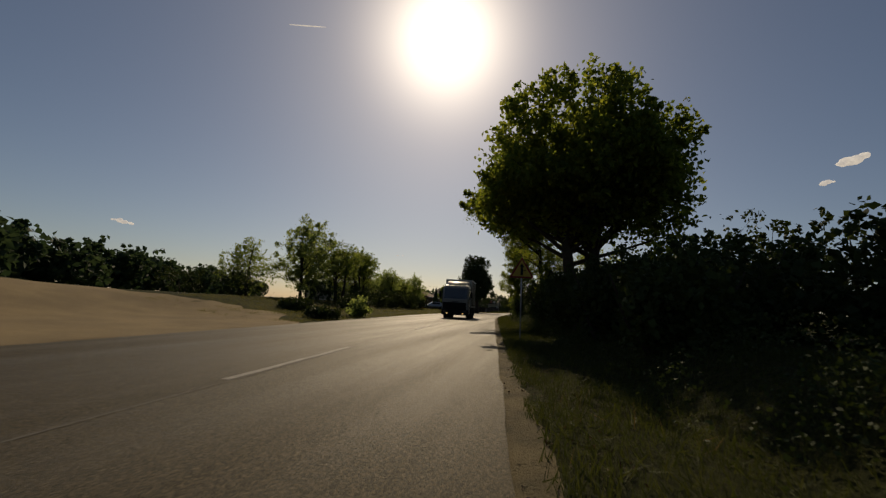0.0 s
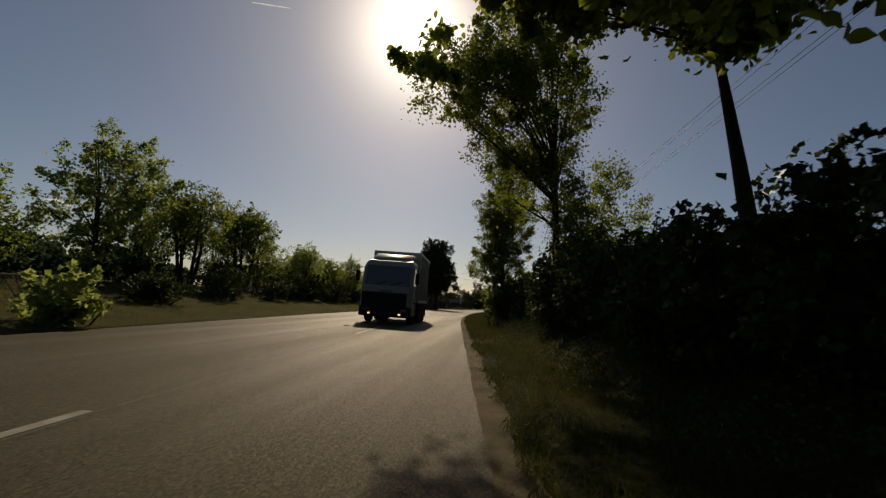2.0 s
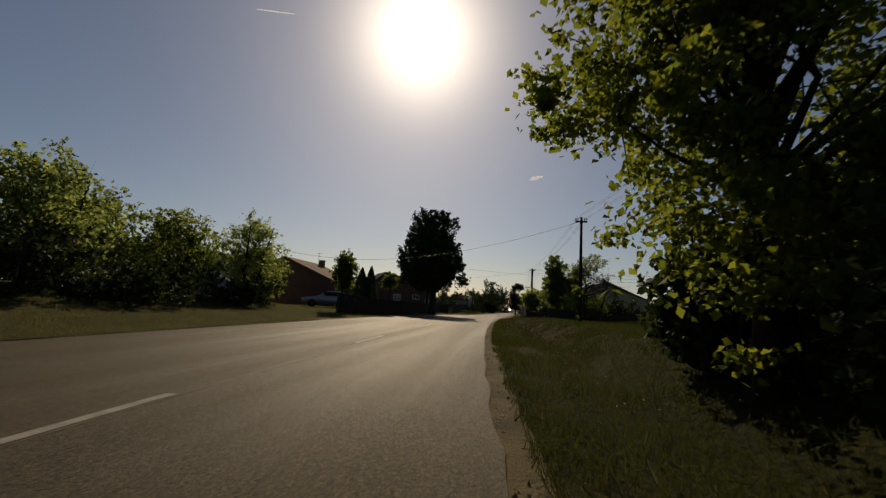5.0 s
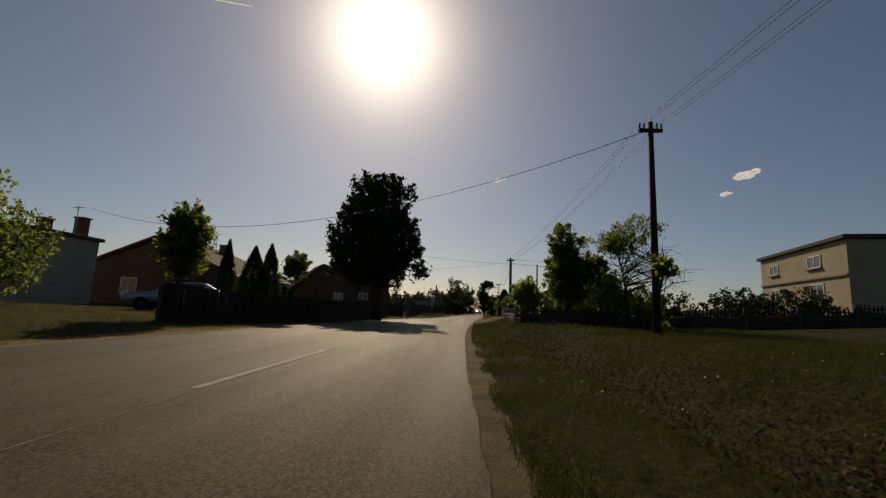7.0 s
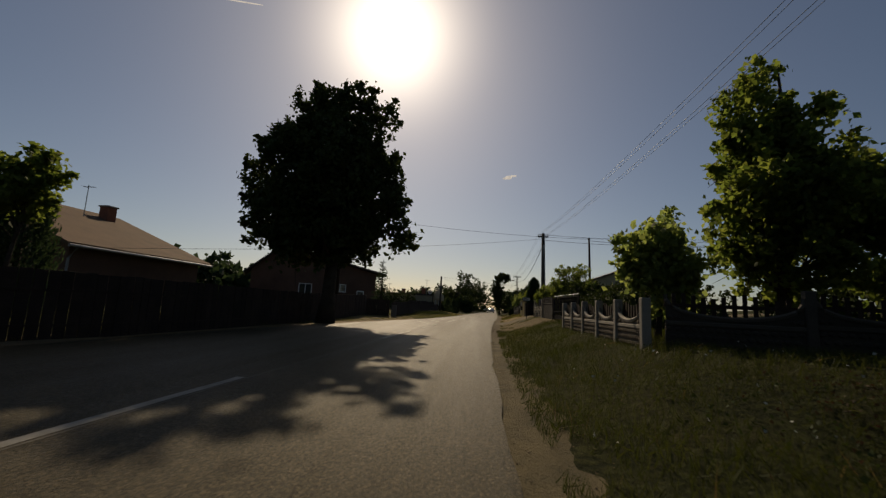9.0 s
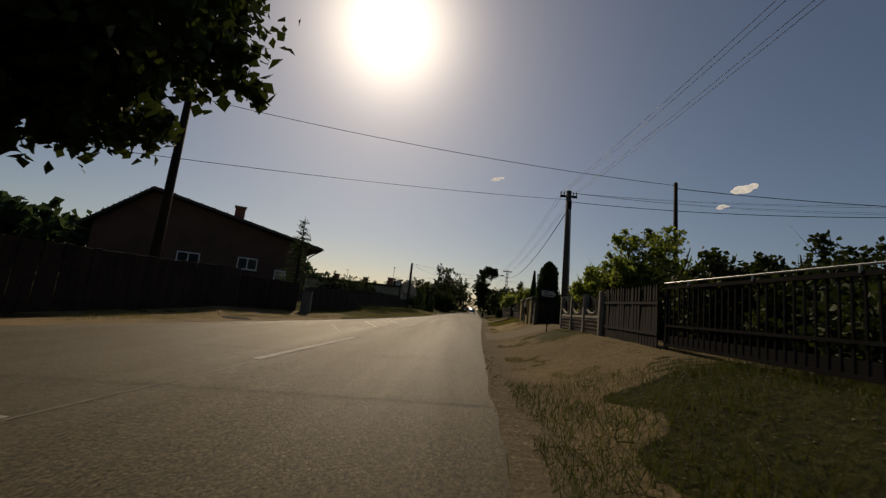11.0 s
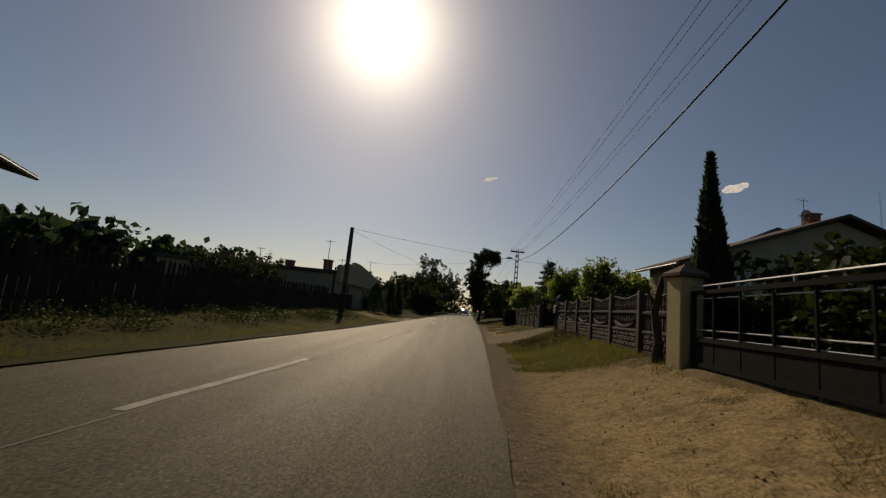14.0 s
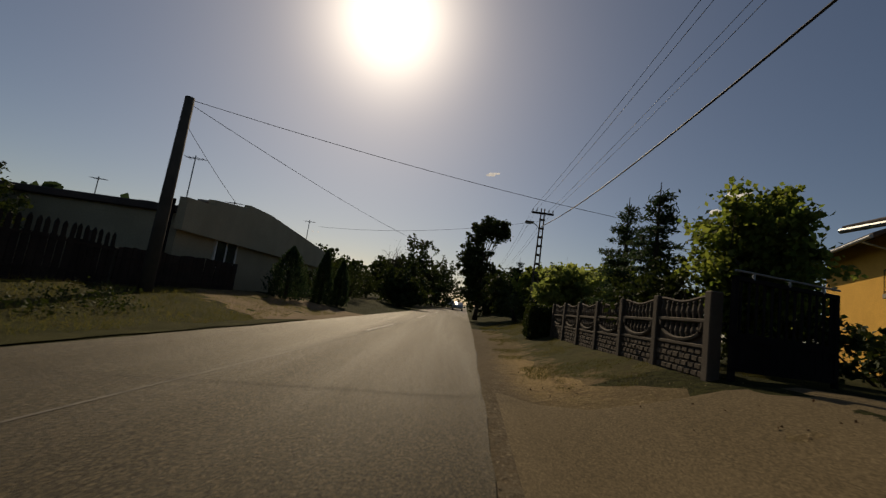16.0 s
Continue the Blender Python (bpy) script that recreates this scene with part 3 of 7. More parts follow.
# ---- mown turf along the fences and on the bank ----
def turf_mat(name, dark, light):
    """Short olive turf that thins out to bare earth towards its trodden edge."""
    m, n, l, p = nodes_of(name)
    tc = n.new("ShaderNodeNewGeometry").outputs["Position"]
    big, mid, fine = noise_tex(n, l, tc, 0.9, 5), noise_tex(n, l, tc, 3.2, 6, 0.7), noise_tex(n, l, tc, 30, 5, 0.75)
    col = mix(n, l, ramp(n, l, big, [(0.35, (0, 0, 0)), (0.65, (1, 1, 1))]), dark, light)
    col = mix(n, l, ramp(n, l, fine, [(0.4, (0.8, 0.8, 0.8)), (0.56, (0, 0, 0))]), col, tuple(c * 0.35 for c in dark))
    col = mix(n, l, ramp(n, l, mid, [(0.36, (0.75, 0.75, 0.75)), (0.5, (0, 0, 0))]), col, (0.034, 0.028, 0.014))
    edge = n.new("ShaderNodeAttribute")
    edge.attribute_name = "inward"
    w = n.new("ShaderNodeMath")
    w.operation = "MULTIPLY_ADD"
    l.new(mid, w.inputs[0])
    w.inputs[1].default_value = 2.6
    l.new(edge.outputs["Fac"], w.inputs[2])
    soil = mix(n, l, ramp(n, l, fine, [(0.4, (0.7, 0.7, 0.7)), (0.55, (0, 0, 0))]), (0.16, 0.122, 0.066), (0.07, 0.052, 0.03))
    col = mix(n, l, ramp(n, l, half(n, l, w.outputs[0]), [(0.5, (1, 1, 1)), (0.64, (0, 0, 0))]), col, soil)
    l.new(col, p.inputs["Base Color"])
    p.inputs["Roughness"].default_value = 0.95
    p.inputs["Specular IOR Level"].default_value = 0.05
    bump(n, l, p, mid, 1.0, 0.05)
    return m


M_TURF = turf_mat("turf", (0.046, 0.05, 0.018), (0.082, 0.074, 0.03))
for a, b in ((94.6, 100.3), (105.0, 120.6), (125.2, 140.0)):
    ob = strip("turf_verge", [(lambda y, f=f: edge_r(y) + verge_w(y) * 0.75 + f * (4.4 - verge_w(y) * 0.75)) for f in (0, 0.08, 0.17, 0.26, 0.4, 0.55, 0.7, 0.85, 1.0)], list(np.arange(a, b, 0.25)), M_TURF, lambda x, y, a=a, b=b: ground_z(x, y) - 0.03 + 0.062 * smooth(0.0, 0.45, x - edge_r(y) - verge_w(y) * 0.75) * smooth(a, a + 0.8, y) * smooth(0.25, 1.0, b - y), "short olive turf before a garden fence", category="turf")
    ob.data.attributes.new("inward", "FLOAT", "POINT").data.foreach_set("value", [v.co.x - edge_r(v.co.y) - verge_w(v.co.y) for v in ob.data.vertices])
M_TURF_BANK = plain("bank_turf", (0.06, 0.058, 0.021), (0.034, 0.038, 0.013), 1.1, 24, 0.95, relief=1.0, dist=0.04, spec=0.05)
strip("turf_bank", [(lambda y, s=s: edge_l(y) - s - 0.12 * noise.noise((y * 1.3, s, 6))) for s in (0.25, 0.6, 1.0, 1.5, 2.1, 2.8, 3.6, 4.6, 5.8)], list(np.arange(21.5, 136, 0.4)), M_TURF_BANK, lambda x, y: ground_z(x, y) + 0.02, "short olive turf on the bank beside the asphalt", category="turf")
# ---- trees on the verge side of the lane ----
tree("maple_tree", 2.3, 20.8, 0.4, [(0.0, 0, 8.2, 5.1, 4.8, 4.0), (-0.4, 0, 6.9, 5.3, 4.6, 1.9), (-3.4, 0, 5.4, 1.9, 1.9, 1.2), (3.4, 0.3, 5.4, 1.9, 1.9, 1.6)], 7.6, 0.38, 45000, 0.24, 560, 0.7, 21, M_LEAF_MAPLE,
     "huge broad-crowned maple tree with dark dense foliage", limbs=60, low=0.3, fork=0.35, stems=3, shape="round")
tree("maple_tree", 3.9, 27.2, 0.5, [(-0.6, 0, 9.9, 3.0, 3.0, 2.4), (-8.0, 2.3, 8.2, 1.4, 1.6, 0.9), (-4.4, -0.8, 7.6, 2.0, 1.8, 1.2), (-1.2, -0.6, 7.3, 1.4, 1.2, 0.9), (1.6, -0.6, 7.4, 1.6, 1.2, 0.8)], 8.5, 0.24, 26000, 0.22, 150, 0.5, 12, M_LEAF_MAPLE, "slender maple tree with a bare leaning trunk", limbs=20, lean=(-1.2, 0), low=0.5, fork=0.8, shape="round")
tree("lime_tree", 0.8, 35.4, 0.4, [(-1.9, 0, 10.5, 3.4, 3.4, 4.0), (-1.2, 0.5, 6.6, 2.1, 2.0, 2.4), (1.6, 0.2, 4.6, 1.8, 1.6, 3.2), (0.5, -1.0, 2.8, 1.3, 0.9, 2.2), (-5.4, -2.9, 8.4, 1.2, 1.1, 0.6), (-3.6, -1.8, 9.0, 1.4, 1.2, 0.8), (0.1, -0.25, 3.4, 0.75, 0.6, 3.0)], 12.5, 0.2, 72000, 0.122, 330, 0.6, 13, M_LEAF_MAPLE, "tall lime tree leaning over the lane with lit yellow-green leaves", limbs=50, low=0.25, lean=(-0.5, 0))
tree("lime_tree", -1.2, 48.4, 0.4, [(-0.2, 0, 4.4, 2.2, 2.2, 3.2), (0.0, 0, 7.2, 2.2, 2.2, 3.0), (0.2, 0, 10.2, 1.8, 1.8, 3.0), (1.4, 0.2, 2.0, 1.4, 1.4, 1.8), (0.3, -0.6, 1.5, 1.5, 1.2, 1.6)], 12.6, 0.17, 80000, 0.108, 420, 0.42, 14, M_LEAF_MAPLE, "tall narrow lime tree with leaves down to the ground", limbs=60, low=0.1)
tree("ivy_shrub", -1.6, 44.6, 0.2, [(0, 0, 1.2, 0.55, 0.5, 1.3)], 2.0, 0.04, 2600, 0.11, 30, 0.28, 15, M_LEAF_PALE, "light leafy climbing shrub at the verge", "shrub", limbs=10, low=0.05, stems=3)
# ---- the thicket beside the verge ----
random.seed(5)
for i, (x, y, h, r) in enumerate([(7.5, 6, 2.6, 2.2), (8.5, 10.5, 3.0, 2.6), (6.5, 14.5, 3.4, 2.4), (10.5, 15, 4.2, 3.0), (5.0, 18.5, 3.2, 2.0), (10, 21, 5.0, 3.0), (4.2, 23.5, 3.3, 2.0), (7.5, 26.5, 4.8, 2.8), (2.2, 28.5, 2.6, 1.7), (5.0, 32, 4.2, 2.6), (9.5, 33, 7.0, 3.4),
                                   (2.6, 36.5, 3.0, 1.8), (6.2, 40, 5.6, 2.8), (2.0, 41.5, 2.3, 1.6), (10.5, 43, 7.4, 3.4), (1.6, 46, 2.4, 1.5), (5.5, 48, 4.6, 2.5), (1.0, 51, 2.4, 1.5), (13, 28, 7.5, 3.6), (14, 40, 8, 3.6), (15, 12, 4.4, 3.4), (4.0, 53.5, 3.6, 2.2), (2.6, 8.5, 1.8, 1.1), (2.2, 12.0, 2.4, 1.2), (1.7, 16.5, 2.4, 1.2), (1.5, 20.0, 2.6, 1.2), (1.1, 24.2, 2.2, 1.1), (0.7, 31.5, 3.0, 1.2), (0.3, 38.5, 2.0, 1.0), (3.2, 10.2, 2.0, 1.2), (2.6, 14.2, 2.2, 1.3), (2.2, 18.3, 2.4, 1.3), (1.8, 22.1, 2.4, 1.2), (1.5, 26.3, 2.3, 1.2), (1.1, 29.6, 3.0, 1.3), (0.7, 33.5, 3.0, 1.3), (0.8, 36.6, 2.0, 1.1), (0.3, 46.9, 2.9, 1.2), (0.9, 44.6, 2.4, 1.2), (0.5, 41.0, 2.2, 1.2), (-0.9, 46.3, 2.2, 0.9), (-0.6, 44.2, 2.0, 0.9), (-0.9, 49.8, 2.2, 0.9)]):
    tree("thicket_shrub", x, y, ground_z(x, y) - 0.1, [(0, 0, h * 0.5, r, r, h * 0.5), (0, 0, h * 0.3, r * 0.95, r * 0.95, h * 0.3)], h * 0.8, 0.07, 2600 if x > 9 else 3800 if x > 6 else 4600, 0.27 if x > 9 else 0.23 if x > 6 else 0.145, 130, 0.5 if i < 22 else 0.3, 100 + i, M_LEAF_DARK,
         "dense dark green wild shrub at the verge", "shrub", limbs=12, low=0.05, group="roadside thicket", stems=3)
for i, (x, y, h) in enumerate([(8.3, 52.0, 8.6), (9.8, 57.0, 7.2)]):
    tree("old_fruit_tree", x, y, ground_z(x, y), [(0, 0, h * 0.68, 3.2, 3.0, h * 0.32)], h * 0.75, 0.2, 6000, 0.15, 80, 0.6, 140 + i, M_LEAF, "sparse old fruit tree with thin twigs showing", limbs=44, low=0.3)
# ---- trees across the road ----
for i, (x, y, h, r, n, lf) in enumerate([(-22.0, 37.0, 8.2, 3.3, 26000, M_LEAF_PALE), (-19.8, 40.0, 6.5, 2.2, 10000, M_LEAF), (-20.2, 46.2, 6.6, 2.2, 14000, M_LEAF), (-24.5, 42.0, 6.8, 2.8, 12000, M_LEAF), (-26.5, 34.0, 5.5, 2.6, 9000, M_LEAF), (-21.5, 51.0, 4.6, 2.3, 11000, M_LEAF_PALE),
                                         (-20.0, 55.5, 5.0, 2.2, 11000, M_LEAF_PALE), (-22.0, 59.5, 4.6, 2.2, 9000, M_LEAF), (-20.5, 62.5, 4.4, 2.0, 9000, M_LEAF), (-19.5, 67.0, 5.4, 2.2, 12000, M_LEAF_PALE), (-24.0, 66.0, 4.4, 2.2, 7000, M_LEAF), (-15.5, 72.7, 4.4, 0.8, 9000, M_LEAF), (-20.5, 70.0, 3.6, 1.8, 7000, M_LEAF), (-21.0, 57.0, 3.8, 2.0, 8000, M_LEAF), (-23.5, 48.0, 5.2, 2.4, 8000, M_LEAF)]):
    z = ground_z(x, y)
    tree("roadside_tree", x, y, z, [(0, 0, h * (0.66 if i in (1, 2, 11) else 0.48), r, r, h * (0.32 if i in (1, 2, 11) else 0.46)), (0, 0, h * 0.8, r * 0.55, r * 0.55, h * 0.2)], h * 0.85, 0.12, int(n * 0.6), 0.165, 200, 0.3 if i == 11 else 0.42, 200 + i, lf, "bushy young tree with light green spring leaves", limbs=26, low=0.1, group="trees across the road", stems=1 if i == 11 else 5 if i in (1, 2) else 2)
for i, (x, y, r, h) in enumerate([(-11.2, 21.0, 0.9, 0.7), (-11.4, 26.2, 0.7, 1.5), (-14.5, 23.5, 1.0, 0.8), (-15.0, 33, 1.2, 1.2), (-17.0, 39.5, 1.6, 2.0), (-17.5, 46.0, 1.5, 1.8), (-18.5, 50.0, 1.7, 2.4), (-17.5, 58, 1.5, 2.0), (-17.8, 64, 1.4, 1.9), (-23, 29, 2.2, 2.4), (-29, 30, 2.6, 2.6), (-18.2, 53.5, 1.8, 2.6), (-18.4, 55.8, 1.7, 2.4), (-18.6, 61, 1.8, 2.6), (-18.8, 67.5, 1.7, 2.2), (-19.2, 43.0, 1.8, 2.2), (-19.5, 36.0, 1.8, 2.0)]):
    tree("low_bush", x, y, ground_z(x, y) - 0.05, [(0, 0, h * 0.45, r, r, h * 0.5)], h * 0.7, 0.03, 1800, 0.16, 50, 0.3, 240 + i, M_LEAF_DARK if i != 1 else M_LEAF_PALE, "low leafy bush on the bank", "bush", limbs=8, low=0.05, group="bushes on the bank", stems=3)
# ---- the big tree at the bend ----
tree("chestnut_tree", -11.75, 90.6, 0.1, [(-0.8, 1.9, 10.3, 2.9, 1.6, 2.8), (-0.45, 0.6, 8.2, 3.3, 2.2, 2.2), (-0.55, 0.1, 6.3, 3.75, 3.2, 3.1), (-0.7, 0, 4.1, 3.2, 3.0, 1.5), (3.5, -0.5, 4.0, 1.0, 1.0, 0.55)], 9.8, 0.36, 72000, 0.225, 950, 0.48, 31, M_LEAF_DARK, "tall oval chestnut tree with very dense dark crown", limbs=44, low=0.2)
# ---- trees by the field and gardens ----
tree("poplar_tree", 0.85, 79.95, 0.6, [(0, 0, 2.4, 1.25, 1.2, 1.7), (-0.1, 0, 4.1, 0.8, 0.8, 1.4), (1.6, 0, 2.3, 0.9, 0.9, 1.4)], 5.3, 0.12, 34000, 0.13, 230, 0.34, 41, M_LEAF, "leafy young poplar behind a fence", limbs=30, low=0.1)
tree("half_dead_tree", 2.9, 76.2, 0.5, [(0.2, 0, 3.2, 2.2, 1.8, 1.3), (-0.2, 0, 4.0, 1.7, 1.4, 0.8), (1.9, 0, 2.4, 0.9, 0.8, 0.6)], 3.4, 0.11, 8000, 0.11, 90, 0.38, 42, M_LEAF, "spreading half bare tree with leaves in its top only", limbs=64, low=0.15, fork=0.7, leafy=[(-1.0, 0, 3.7, 1.0, 1.0, 0.7), (0.0, 0, 4.4, 1.1, 1.0, 0.5), (-1.2, 0, 1.6, 0.8, 0.7, 0.9), (0.2, 0, 1.2, 1.3, 0.8, 0.8)], twigs=8, stems=3)
tree("garden_tree", -1.35, 80.2, 0.6, [(0, 0, 1.35, 0.55, 0.55, 0.8)], 2.0, 0.07, 6500, 0.14, 36, 0.35, 43, M_LEAF_PALE, "small leafy garden tree behind a fence", limbs=14, low=0.2)
tree("garden_shrub", 1.35, 99.9, 0.6, [(0, 0, 1.25, 1.2, 1.1, 1.05), (-0.75, 0.1, 1.75, 0.7, 0.7, 0.4), (0.5, 0.2, 2.1, 0.8, 0.8, 0.35)], 2.2, 0.07, 17000, 0.1, 160, 0.28, 44, M_LEAF, "round leafy garden shrub at a fence corner", "shrub", limbs=50, low=0.1, stems=4, twigs=7)
tree("garden_shrub", 1.15, 98.0, 0.6, [(0, 0, 1.5, 1.7, 1.5, 1.35), (-1.1, -0.2, 1.3, 1.1, 1.0, 1.0), (-1.9, -0.4, 2.2, 0.5, 0.5, 0.2), (0, 0.1, 2.95, 1.1, 0.8, 0.4)], 2.7, 0.06, 21000, 0.1, 170, 0.3, 47, M_LEAF, "large loose garden shrub with arching twigs behind a fence", "shrub", limbs=70, low=0.1, stems=4, twigs=7)
tree("garden_shrub", 1.5, 95.9, 0.6, [(0, 0, 1.0, 1.3, 1.1, 1.0)], 1.7, 0.08, 8000, 0.12, 70, 0.36, 48, M_LEAF_DARK, "broad dark garden shrub behind a fence", "shrub", limbs=16, low=0.05, stems=3)
tree("garden_shrub", 1.4, 93.6, 0.6, [(0, 0, 1.0, 1.6, 1.4, 0.95)], 1.8, 0.08, 14000, 0.12, 90, 0.36, 45, M_LEAF_DARK, "broad dark garden shrub behind a fence", "shrub", limbs=18, low=0.05, stems=3)
tree("garden_shrub", 4.6, 95.5, 0.7, [(0, 0, 1.4, 2.3, 2.0, 1.4)], 2.4, 0.08, 12000, 0.14, 80, 0.45, 46, M_LEAF_DARK, "broad dark garden shrub behind a fence", "shrub", limbs=14, low=0.1, stems=3)
for i, (x, y, h, r, lf) in enumerate([(2.05, 126.1, 2.75, 0.72, M_LEAF), (6.2, 141.0, 4.0, 1.8, M_LEAF), (2.4, 136.5, 2.6, 1.4, M_LEAF_PALE), (3.0, 145.0, 3.4, 1.8, M_LEAF), (1.75, 120.3, 2.4, 0.58, M_LEAF), (2.75, 120.2, 2.1, 0.5, M_LEAF), (9.3, 134.5, 4.0, 1.0, M_LEAF)]):
    tree("garden_tree", x, y, ground_z(x, y), [(0, 0, h * 0.62, r, r, h * 0.36)], h * 0.8, 0.1, 5000 if y > 128 else 11000, 0.2 if y > 128 else 0.105, 120, 0.35, 250 + i, lf, "round leafy garden tree behind a fence", limbs=24, low=0.2, group="garden trees")
for i, (x, y, h, r, k) in enumerate([(-6.9, 158.0, 3.4, 1.8, 0), (-7.0, 185.0, 11.2, 3.2, 0), (-10.8, 176, 5.0, 2.4, 0), (-9.5, 168, 5.0, 2.6, 0), (3.4, 158.0, 4.4, 2.4, 0), (-3.0, 205, 10.5, 4, 0), (6, 170, 5.5, 2.8, 0), (9, 190, 6.5, 3.5, 0), (12, 215, 8, 4, 0), (-16, 165, 5, 3, 0), (-14, 200, 8, 4, 0), (4.5, 160, 3.6, 2.0, 0), (16, 175, 5, 3, 0), (-8.0, 172, 6.0, 2.8, 0), (-5.2, 196, 8.5, 3.4, 0), (1.8, 166, 5.2, 2.0, 0), (-12.5, 160, 3.4, 2.4, 0)]):
    tree("avenue_tree", x, y, ground_z(x, y), [(-0.15 * r, 0, h * 0.62, r * 0.9, r * 0.9, h * 0.36), (0.15 * r, 0, h * 0.32, r * 1.1, r * 1.1, h * 0.32)], h * 0.8, 0.16, 4200, 0.38, 150, 0.6, 270 + i, M_LEAF_DARK, "mature dark tree beside the far road", limbs=20, low=0.25, group="trees along the far road")


def wood(name, spots, seed, label):
    """A far belt of trees as one sheet of crowns: too many to count."""
    rng = np.random.default_rng(seed)
    c = []
    for x, y, h, r in spots:
        k = 16
        d = rng.normal(size=(k, 3))
        d /= np.linalg.norm(d, axis=1, keepdims=True)
        p = np.array((x, y, h * 0.5)) + d * np.array((r, r, h * 0.5)) * rng.uniform(0.3, 1, (k, 1))
        c.append(p)
    c = np.concatenate(c)
    me = leaf_mesh(name, leaves_at(c, 1.3, len(c) * 16, rng), 1.1, rng)
    return tagged(link(name, me, M_NEEDLE), label, "forest", "", "stuff")


rng0 = np.random.default_rng(77)
wood("pine_forest", [(-75 - k * 0.55 + rng0.uniform(-4, 4) - 9 * (k % 2), 60 + k * 1.15 + rng0.uniform(-2, 2), rng0.uniform(8.0, 10.0), 2.4) for k in range(-70, 110)], 78, "distant belt of dark pine forest")
wood("garden_wood", [(-46 + rng0.uniform(-5, 5) + k * 0.1, 112 + k * 1.1, rng0.uniform(5.0, 7.2), 2.2) for k in range(0, 70)], 79, "belt of dark trees behind the houses")
wood("far_wood", [(-60 + k * 1.9 + rng0.uniform(-2, 2), 300 + rng0.uniform(-15, 15), rng0.uniform(7, 11), 2.6) for k in range(0, 84) if abs(-60 + k * 1.9 - 3.5) > 9], 80, "distant belt of trees at the end of the road")

tree("overhanging_tree", -0.2, 151.0, 0.2, [(0.45, 0, 6.8, 1.45, 1.4, 0.9), (-0.6, 0, 5.6, 0.8, 0.8, 0.7), (-0.5, 0, 4.0, 1.45, 1.4, 1.4), (-0.3, 0, 2.0, 0.8, 0.8, 1.0)], 6.4, 0.16, 15000, 0.2, 150, 0.38, 295, M_LEAF_DARK, "tall uneven tree with two crown lumps beside the far road", limbs=26, low=0.3)

# ---- poles ----
def utility_pole(x, y, z, h, r0, r1, mat, label, lean=(0, 0), arm=0.0, lattice=False, square=False):
    t = thing("utility_pole", pose(x, y, z), label, "utility pole")
    bm = bmesh.new()
    if lattice:
        for sx in (-1, 1):
            tube(bm, [(sx * 0.16, 0, -0.3), (sx * 0.09, 0, h)], [0.05, 0.035], 6)
        for k in range(12):
            zz = 0.4 + k * (h - 0.6) / 12
            box(bm, -0.15, 0.15, -0.03, 0.03, zz, zz + 0.12)
    else:
        tube(bm, [(0, 0, -0.3), (lean[0] * 0.5, lean[1] * 0.5, h * 0.5), (lean[0], lean[1], h)], [r0, (r0 + r1) / 2, r1], 4 if square else 10)
    part("shaft", bm, mat, t, "", not square)
    if arm:
        bm = bmesh.new()
        box(bm, lean[0] - arm, lean[0] + arm, lean[1] - 0.05, lean[1] + 0.05, h - 0.32, h - 0.22)
        part("crossarm", bm, M_IRON, t)
        for sx in (-0.92, -0.55, 0.55, 0.92):
            bm = bmesh.new()
            tube(bm, [(lean[0] + sx * arm, lean[1], h - 0.22), (lean[0] + sx * arm, lean[1], h - 0.14), (lean[0] + sx * arm, lean[1], h - 0.06), (lean[0] + sx * arm, lean[1], h - 0.02)], [0.015, 0.032, 0.03, 0.015], 8)
            part("insulator", bm, M_CONC, t, "glazed ceramic insulator")
    return t


utility_pole(0.9, 70.0, 0.45, 6.75, 0.12, 0.075, M_DARKWOOD, "tall dark wooden utility pole standing in the grass field", (0.03, 0.15), 0.36)
utility_pole(0.5, 105.05, 0.55, 6.85, 0.2, 0.13, M_CONC_DARK, "thick concrete utility pole at the side road", (0.0, 0.7), 0.42)
utility_pole(2.5, 99.1, 0.5, 5.5, 0.09, 0.06, M_DARKWOOD, "thin wooden utility pole behind the garden fence", (-0.05, 0.15))
utility_pole(2.05, 141.9, 0.4, 6.5, 0.16, 0.1, M_CONC_DARK, "slotted concrete utility pole with a street lamp", (0, 0), 0.6, lattice=True)
utility_pole(-13.6, 97.1, 0.2, 6.7, 0.15, 0.1, M_DARKWOOD, "dark wooden utility pole beside a garden fence", (0.05, 0.05))
utility_pole(-9.76, 129.55, 0.2, 5.05, 0.16, 0.11, M_CONC_DARK, "weathered utility pole in front of a low house", (0.0, 0.0))


def wire(name, a, b, sag, r, label, segs=18):
    bm = bmesh.new()
    a, b = Vector(a), Vector(b)
    tube(bm, [a.lerp(b, i / segs) - Vector((0, 0, 4 * sag * (i / segs) * (1 - i / segs))) for i in range(segs + 1)], r, 5)
    return tagged(part(name, bm, M_WIRE), label, "cable", "overhead wires")


for sx in (-0.92, -0.55, 0.55, 0.92):
    for (x0, y0, z0, a0), (x1, y1, z1, a1) in (((4.5, 25, 7.2, 0.42), (0.93, 70.15, 7.12, 0.36)), ((0.93, 70.15, 7.12, 0.36), (0.5, 105.75, 7.32, 0.42)), ((0.5, 105.75, 7.32, 0.42), (2.05, 141.9, 6.85, 0.6)), ((2.05, 141.9, 6.85, 0.6), (5, 185, 7, 0.6))):
        wire("power_line", (x0 + sx * a0, y0, z0), (x1 + sx * a1, y1, z1), 0.5, 0.006, "thin bare power line between poles")
    wire("power_line", (0.5 + sx * 0.42, 105.75, 7.32), (16, 100 + sx, 6.6), 0.35, 0.005, "thin bare power line to a house")
